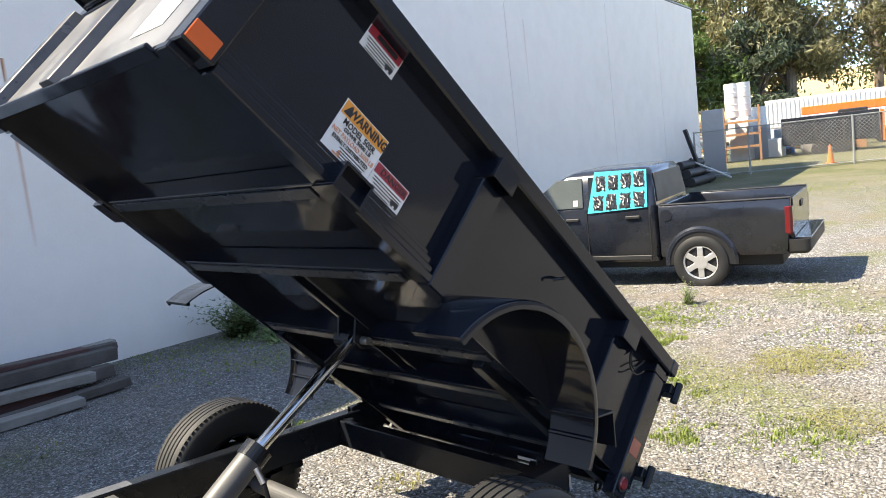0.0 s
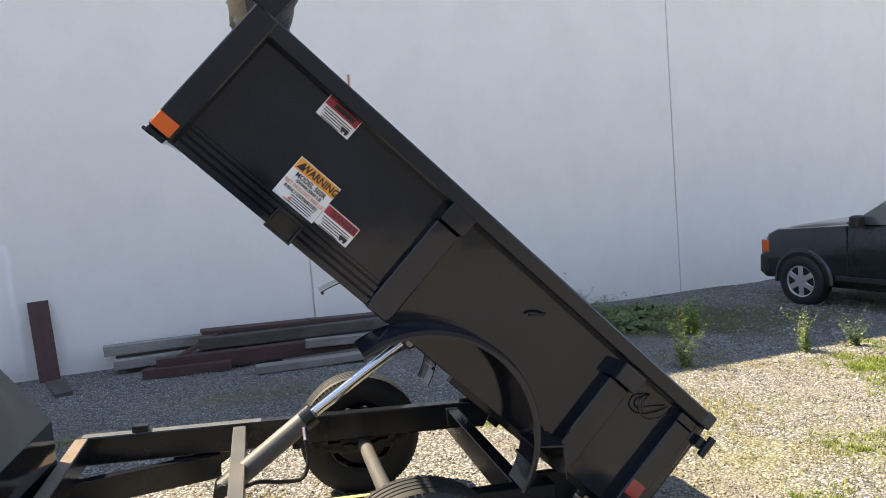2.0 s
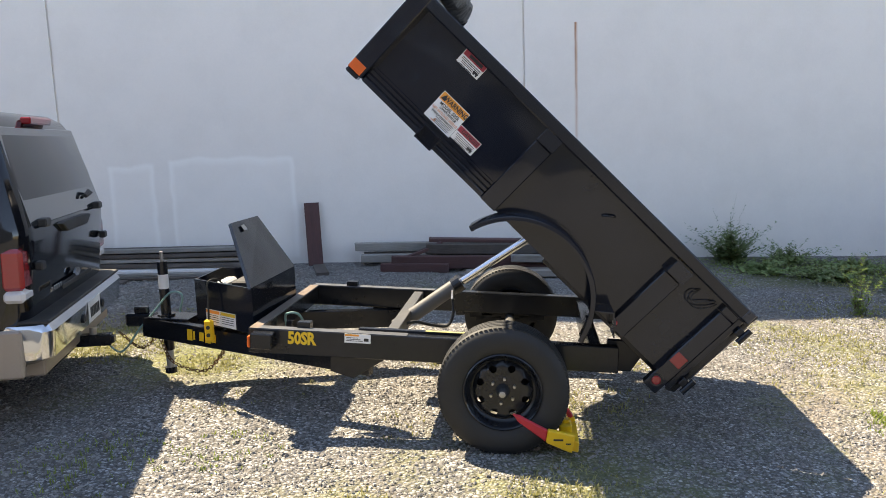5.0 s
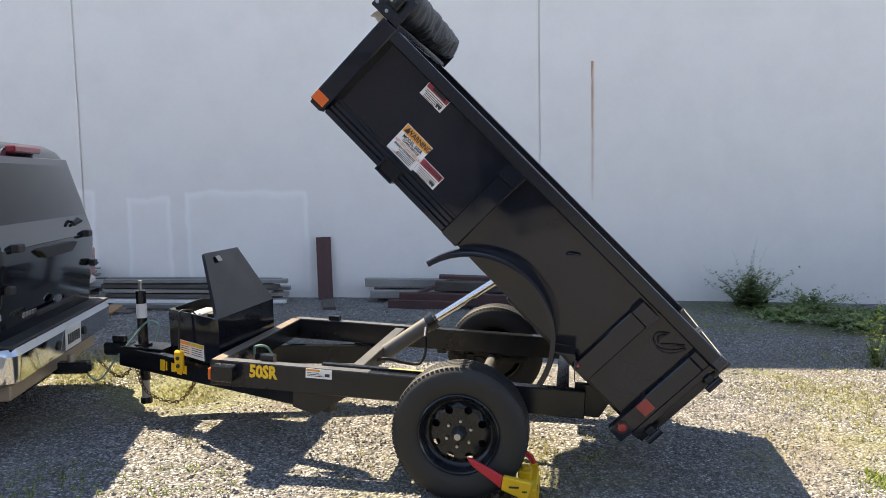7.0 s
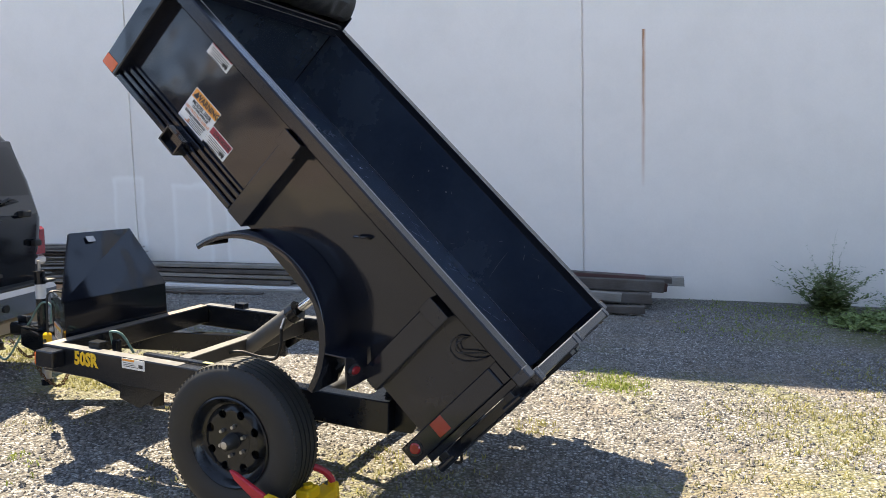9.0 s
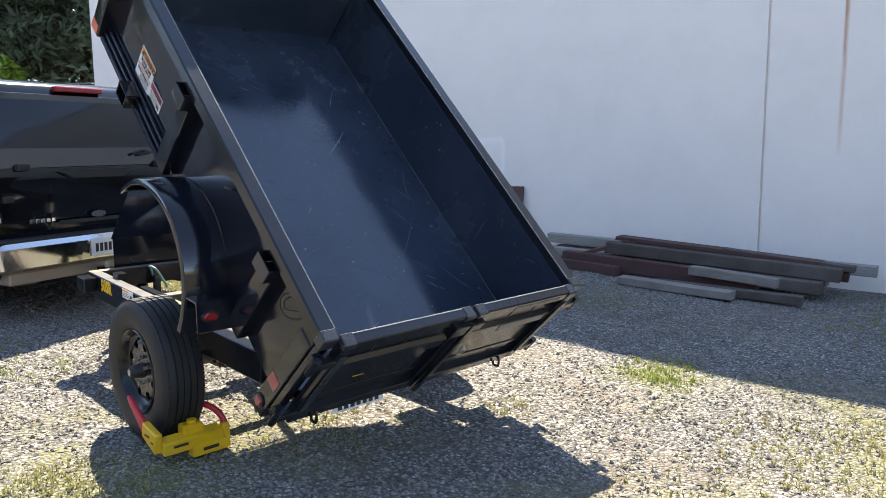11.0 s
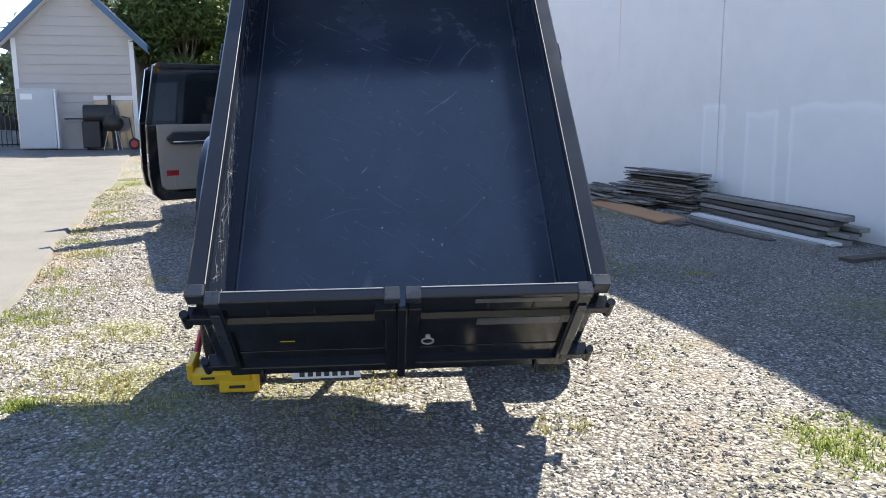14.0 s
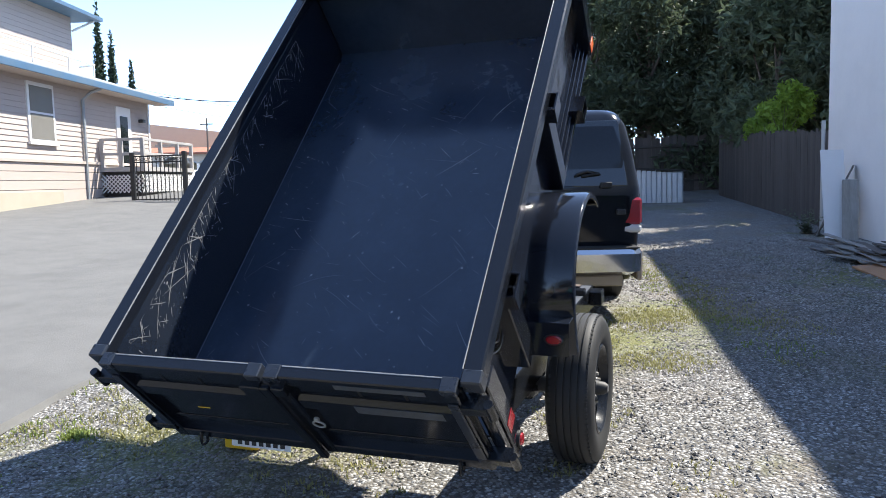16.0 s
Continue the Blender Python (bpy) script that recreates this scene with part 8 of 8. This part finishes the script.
# ---- street end, far ----
cx, cy = -55.20, -29.18
CP = thing("carport", Matrix.Translation((cx, cy, ground_z(cx))) @ Matrix.Rotation(radians(115), 4, "Z"), "twin grey canopy carport by the street", "carport")
for k in (-2.6, 0.6):
    part("canopy", prism([(k, 2.1), (k + 1.6, 2.9), (k + 3.2, 2.1), (k + 3.2, 2.0), (k + 1.6, 2.8), (k, 2.0)], 0, 5, "XZ"), M_GREYSHEET, CP)
    for x in (k + 0.05, k + 3.15): part("post", bx(x - 0.06, x + 0.06, 0, 0.12, 0, 2.05, 0), M_CONTAINER, CP)
part("back_wall", bx(-2.6, 3.8, 5, 5.1, 0, 2.2, 0), M_FOUND, CP)
bx2, by2 = -69.24, -32.17
BL = thing("building", Matrix.Translation((bx2, by2, ground_z(bx2))) @ Matrix.Rotation(radians(112), 4, "Z"), "low pale stucco building with terracotta roof edge", "building")
part("wall", bx(-12, 4.6, 0, 8, 0, 3.3, 0), M_STUCCO, BL)
part("roof", prism([(-0.5, 3.3), (-0.5, 3.5), (2.5, 4.1), (2.5, 3.3)], -12, 5.0, "YZ"), M_TERRA, BL, "terracotta roof")
bx3, by3 = -65.95, -27.02
B3 = thing("building", Matrix.Translation((bx3, by3, ground_z(bx3))) @ Matrix.Rotation(radians(112), 4, "Z"), "far building with red hipped roof", "building")
part("wall", bx(-3, 3, 0, 6, 0, 4.6, 0), M_STUCCO, B3)
part("roof", prism([(-3.4, 4.6), (3.4, 4.6), (1.0, 5.8), (-1.0, 5.8)], -0.4, 6.4, "XZ"), M_TERRA, B3)
bx4, by4 = -70.18, -38.97
B4 = thing("building", Matrix.Translation((bx4, by4, ground_z(bx4))) @ Matrix.Rotation(radians(118), 4, "Z"), "long peach coloured wall of a commercial building", "building")
part("wall", prism([(-8, 0), (9, 0), (9, 5.4), (-8, 7.2)], 0, 10, "XZ"), M_PEACH, B4)
for i in range(6): part("panel_joint", bx(-5 + 2 * i, -4.95 + 2 * i, -0.02, 0, 0, 3.6, 0), M_TERRA, B4)
FU = thing("bin", Matrix.Translation((cx + 3, cy + 3.5, ground_z(cx + 3))), "dark wheeled bin by the carport", "bin")
part("bin_body", bx(-0.3, 0.3, -0.3, 0.3, 0, 1.0, 0.04), M_PLASTIC, FU); part("bin_lid", bx(-0.33, 0.33, -0.33, 0.33, 1.0, 1.08, 0.03), M_PLASTIC, FU)


def parked_car(x, y, rz, m, label, tall=False):
    C = thing("car", Matrix.Translation((x, y, ground_z(x) + 0.03)) @ Matrix.Rotation(radians(rz), 4, "Z"), label, "car")
    part("body", hull([(0.25, 0.05, 4.3, 0.80, 0.2), (0.6, 0.0, 4.4, 0.86, 0.25), (0.88, 0.05, 4.3, 0.84, 0.25)], nc=4), m, C, smooth=True)
    part("cabin", hull([(0.88, 0.7, 3.3, 0.78, 0.2), (1.35, 1.1, 2.6, 0.62, 0.2), (1.42, 1.2, 2.5, 0.5, 0.2)] if not tall else [(0.88, 0.1, 3.3, 0.80, 0.1), (1.7, 0.2, 2.6, 0.72, 0.15), (1.78, 0.3, 2.5, 0.6, 0.2)], nc=4), m, C, smooth=True)
    for s in (-1, 1): part("side_glass", prism([(0.95, 0.92), (3.05, 0.92), (2.5, 1.32), (1.2, 1.32)], min(0.70 * s, 0.80 * s), max(0.70 * s, 0.80 * s), "XZ"), M_GLASSDARK, C)
    part("front_glass", bx(2.9, 3.2, -0.6, 0.6, 0.92, 1.3, 0.02), M_GLASSDARK, C)
    for wx in (0.8, 3.5):
        for s in (-1, 1): part("wheel", cyl((wx, 0.66 * s, 0.31), (wx, 0.88 * s, 0.31), 0.31, seg=20), M_RUBBER, C)


parked_car(-55.27, -28.63, 8, M_CONTAINER, "white car parked under the carport")
parked_car(-40.34, -12.12, 100, M_CONTAINER, "white utility vehicle parked behind the iron gate", True)
parked_car(-34.66, -10.16, 100, M_PLASTIC, "dark low trailer cart parked behind the gate")
px, py = -55.68, -16.71
UP = thing("utility_pole", Matrix.Translation((px, py, ground_z(px))), "wooden utility pole with crossarm", "utility pole")
part("pole", cyl((0, 0, -0.5), (0, 0, 5.1), 0.14, 0.10, 8), M_BARK, UP); part("crossarm", bx(-0.05, 0.05, -0.8, 0.8, 4.4, 4.55, 0), M_BARK, UP); part("transformer", cyl((0.1, 0.35, 3.3), (0.1, 0.35, 4.2), 0.2, seg=10), M_ZINC, UP)
px, py = -68.30, -33.85
UP = thing("utility_pole", Matrix.Translation((px, py, ground_z(px))), "far utility pole with crossarm", "utility pole")
part("pole", cyl((0, 0, -0.5), (0, 0, 6.9), 0.12, 0.08, 8), M_BARK, UP); part("crossarm", bx(-0.05, 0.05, -0.7, 0.7, 6.2, 6.32, 0), M_BARK, UP)
a0, b0 = Vector((-27.01, -17.82, 5.6)), Vector((-20.22, -6.06, 4.15))
wire = [a0.lerp(b0, t) - Vector((0, 0, 0.9 * 4 * t * (1 - t) * 0.35)) for t in [i / 14 for i in range(15)]]
tagged(part("overhead_wire", tube(wire, 0.018, 5), M_INK), "black overhead service wire between the houses", "wire")
for k in range(2):
    a0, b0 = Vector((-49.62, -31.14, 8.0 + k)), Vector((-56.58, -13.03, 5.8 + k * 0.8))
    tagged(part("overhead_wire", tube([a0.lerp(b0, i / 10) - Vector((0, 0, 0.6 * 4 * (i / 10) * (1 - i / 10))) for i in range(11)], 0.014, 4), M_INK), "thin far overhead wire", "wire")

# ---- open end of the yard, beyond the building ----
me_xs = steps(30, 420, 60, 140, 8)
def hill_z(x, y):
    return -0.6 + 17 * (1 - math.exp(-max(0, x - 70) / 80)) * (0.8 + 0.3 * noise.noise((x * 0.01, y * 0.01, 0)))
sheet("backdrop_hill", me_xs, [-260 + 13 * i for i in range(45)], hill_z, M_DRYHILL, "dry golden grass hillside in the distance", "hill")
CF = thing("chain_link_fence", Matrix.Identity(4), "galvanised chain-link fence across the end of the yard", "fence")
FXx = lambda y: 27.0 + 0.35 * (5.2 - y) * (1 if y < 4 else 0.2)
ys_ = [5.4, 3.6, 0.3, -3.0, -6.3]
for y in ys_:
    part("post", cyl((FXx(y), y, -0.5), (FXx(y), y, 1.5), 0.035, seg=8), M_WIRE, CF)
for z in (1.47, -0.18):
    part("rail", tube([(FXx(y), y, z) for y in ys_], 0.022, 5), M_WIRE, CF)
y0, y1, sp = 5.4, -6.3, 0.13
nn = int((y0 - y1) / sp)
verts, faces = [], []
for sgn in (-1, 1):
    for i in range(-13, nn + 13):
        ya, yb = y0 - i * sp, y0 - i * sp - sgn * 1.66
        za, zb = -0.2, 1.46
        pts = []
        for t in (0, 0.25, 0.5, 0.75, 1):
            yy = ya + (yb - ya) * t
            if y1 <= yy <= y0: pts.append((yy, za + (zb - za) * t))
        for (ya_, za_), (yb_, zb_) in zip(pts, pts[1:]):
            k = len(verts); w = 0.006
            verts += [(FXx(ya_), ya_ - w, za_), (FXx(ya_), ya_ + w, za_), (FXx(yb_), yb_ + w, zb_), (FXx(yb_), yb_ - w, zb_), (FXx(ya_) + 0.01, ya_, za_), (FXx(yb_) + 0.01, yb_, zb_)]
            faces += [(k, k + 1, k + 2, k + 3), (k, k + 3, k + 5, k + 4), (k + 1, k + 4, k + 5, k + 2)]
me = bpy.data.meshes.new("wire_mesh"); me.from_pydata(verts, [], faces); me.materials.append(M_WIRE)
ob = new("wire_mesh", me); ob.parent = CF; ob["kind"] = "stuff"
part("sheet_panel", bx(27.4, 27.45, 4.4, 5.2, -0.3, 2.25, 0.01), M_ZINC, CF, "grey sheet panel on the fence")
for i, (x, y, z) in enumerate(((24.2, 5.15, -0.10), (24.2, 5.15, 0.18), (24.3, 4.85, -0.10), (24.4, 5.0, 0.45), (24.2, 4.6, -0.1), (24.3, 4.75, 0.18))):
    tagged(part("pipe", cyl((x - 0.9, y + 0.05, z), (x + 1.1, y - 0.15, z), 0.15, seg=14), M_PLASTIC, smooth=True), "dark pipe length in the stack by the building", "pipe", "pipe stack")
LM = thing("scrap_metal", Matrix.Translation((24.6, 4.7, -0.26)), "dark scrap steel frame leaning by the building", "scrap")
part("upright", tube([(0.3, -0.1, 0), (-0.1, 0.35, 1.9)], 0.08, 6), M_IRON, LM); part("brace", tube([(0.2, -0.3, 0), (0.1, 0.3, 0.9)], 0.06, 6), M_IRON, LM); part("bar", tube([(0.9, -0.8, 0.2), (-0.2, 0.3, 0.6)], 0.04, 6), M_ZINC, LM); part("bar", tube([(0.7, -0.9, 0.1), (0.0, 0.1, 0.75)], 0.03, 6), M_CONTAINER, LM)


def barrel(x, y, z, m, label, r=0.3, h=0.9):
    b = lathe([(0.01, 0.0), (r, 0.0), (r, h * 0.32), (r * 1.04, h * 0.34), (r, h * 0.36), (r, h * 0.64), (r * 1.04, h * 0.66), (r, h * 0.68), (r, h), (0.01, h)], 20, "Z")
    o = part("barrel", b, m, smooth=True); o.matrix_world = Matrix.Translation((x, y, z))
    tagged(o, label, "barrel", "barrels in the storage yard")


RK = thing("storage_rack", Matrix.Translation((36.92, 6.49, -0.5)) @ Matrix.Rotation(radians(100), 4, "Z"), "timber and steel storage rack with stacked goods", "rack")
for x in (-1.6, 0, 1.6): part("rack_post", bx(x - 0.05, x + 0.05, -0.4, 0.4, 0, 2.9, 0), M_WOODNEW, RK)
for z in (0.9, 1.5, 2.1): part("rack_shelf", bx(-1.6, 1.6, -0.4, 0.4, z, z + 0.1, 0), M_WOODNEW, RK)
for k, (bx5, by5) in enumerate(((37.99, 6.25), (38.09, 5.76), (39.20, 5.27))):
    barrel(bx5, by5, 1.9 if k < 2 else 1.35, M_CONTAINER, "white drum standing on the storage stack", 0.36, 0.95)
    if k < 2: barrel(bx5, by5, 2.87, M_CONTAINER, "white drum standing on the storage stack", 0.36, 0.7)
for k, (bx5, by5) in enumerate(((38.25, 5.97), (39.19, 5.34), (39.30, 4.69))):
    o = part("pallet_stack", bx(-0.55, 0.55, -0.5, 0.5, -0.5, 1.88 - 0.55 * (k > 0) - 0.7 * (k > 1), 0.05), (M_CONTAINER, M_GREYSHEET, M_CONTAINER)[k])
    o.matrix_world = Matrix.Translation((bx5, by5, 0)); tagged(o, "wrapped pallet load in the storage yard", "pallet load", "pallet loads")
for bx5, by5 in ((41.31, 4.75), (41.38, 4.33)): barrel(bx5, by5, -0.35, M_BLUE, "blue plastic drum in the storage yard", 0.32, 0.95)
TB = thing("dump_trailer", Matrix.Translation((38.63, 2.11, -0.4)) @ Matrix.Rotation(radians(96), 4, "Z"), "black high-sided trailer parked beyond the fence", "trailer")
part("box", bx(-2.1, 2.0, -0.9, 0.9, 0.65, 1.95, 0.02), M_PICKUP, TB)
for x in (-0.5, 0.4):
    for s in (-1, 1): part("wheel", cyl((x, 0.85 * s, 0.36), (x, 1.05 * s, 0.36), 0.36, seg=20), M_RUBBER, TB)
part("ramp_frame", bx(-2.3, -2.2, -0.8, 0.8, 0.5, 1.9, 0), M_ORANGEPAINT, TB)
for i in range(4): part("side_stake", bx(-1.9 + i * 1.2, -1.8 + i * 1.2, 0.9, 0.96, 0.65, 1.95, 0), M_IRON, TB)
MC = thing("orange_machine", Matrix.Translation((44.72, 1.42, -0.4)) @ Matrix.Rotation(radians(96), 4, "Z"), "orange lift machine parked beyond the fence", "machine")
part("boom", bx(-2.8, 2.6, -0.2, 0.2, 2.0, 2.45, 0.03), M_ORANGEPAINT, MC); part("chassis", bx(-2.0, 2.0, -0.8, 0.8, 0.5, 1.0, 0.05), M_ORANGEPAINT, MC); part("tower", bx(-0.6, 0.8, -0.5, 0.5, 0.9, 2.1, 0.05), M_PLASTIC, MC); part("basket", bx(-3.6, -2.6, -0.6, 0.6, 1.7, 2.6, 0.03), M_ORANGEPAINT, MC)
for x in (-1.4, 1.4):
    for s in (-1, 1): part("wheel", cyl((x, 0.6 * s, 0.45), (x, 0.9 * s, 0.45), 0.45, seg=20), M_RUBBER, MC)
CT = thing("shipping_container", Matrix.Translation((51.77, 0.91, -0.25)) @ Matrix.Rotation(radians(97), 4, "Z"), "white corrugated shipping container in the storage yard", "container")
part("box", bx(-7, 6, 0, 2.4, 0.3, 2.95, 0.02), M_CONTAINER, CT)
for i in range(52): part("corrugation", bx(-6.9 + i * 0.25, -6.78 + i * 0.25, 2.4, 2.45, 0.4, 2.85, 0), M_CONTAINER, CT)
o = part("traffic_cone", lathe([(0.01, 0.72), (0.03, 0.72), (0.13, 0.06), (0.2, 0.06), (0.2, 0.0), (0.01, 0.0)], 16, "Z"), M_ORANGEPAINT, smooth=True)
o.matrix_world = Matrix.Translation((30.18, 1.21, -0.28)); tagged(o, "faded orange traffic cone by the fence", "traffic cone")

rg = random.Random(91)
SC = thing("scrap_heap", Matrix.Translation((40.74, 5.15, -0.35)) @ Matrix.Rotation(radians(100), 4, "Z"), "untidy heap of pipes, boards and wrapped goods in the storage yard", "scrap")
for i in range(46):
    m_ = rg.choice((M_CONTAINER, M_GREYSHEET, M_WOODGREY, M_WOODNEW, M_ZINC, M_PLASTIC))
    x, y, z = rg.uniform(-4.2, 4.2), rg.uniform(-0.8, 0.8), rg.uniform(0.0, 1.5)
    if i % 2: part("pipe_length", tube([(x - rg.uniform(0.5, 1.6), y, z), (x + rg.uniform(0.5, 1.6), y + rg.uniform(-0.3, 0.3), z + rg.uniform(-0.5, 0.6))], rg.uniform(0.03, 0.07), 6), m_, SC)
    else: part("crate", bx(x - rg.uniform(0.2, 0.5), x + rg.uniform(0.2, 0.5), y - 0.3, y + 0.3, max(0, z - 0.5), z + rg.uniform(0.0, 0.3), 0.02), m_, SC)
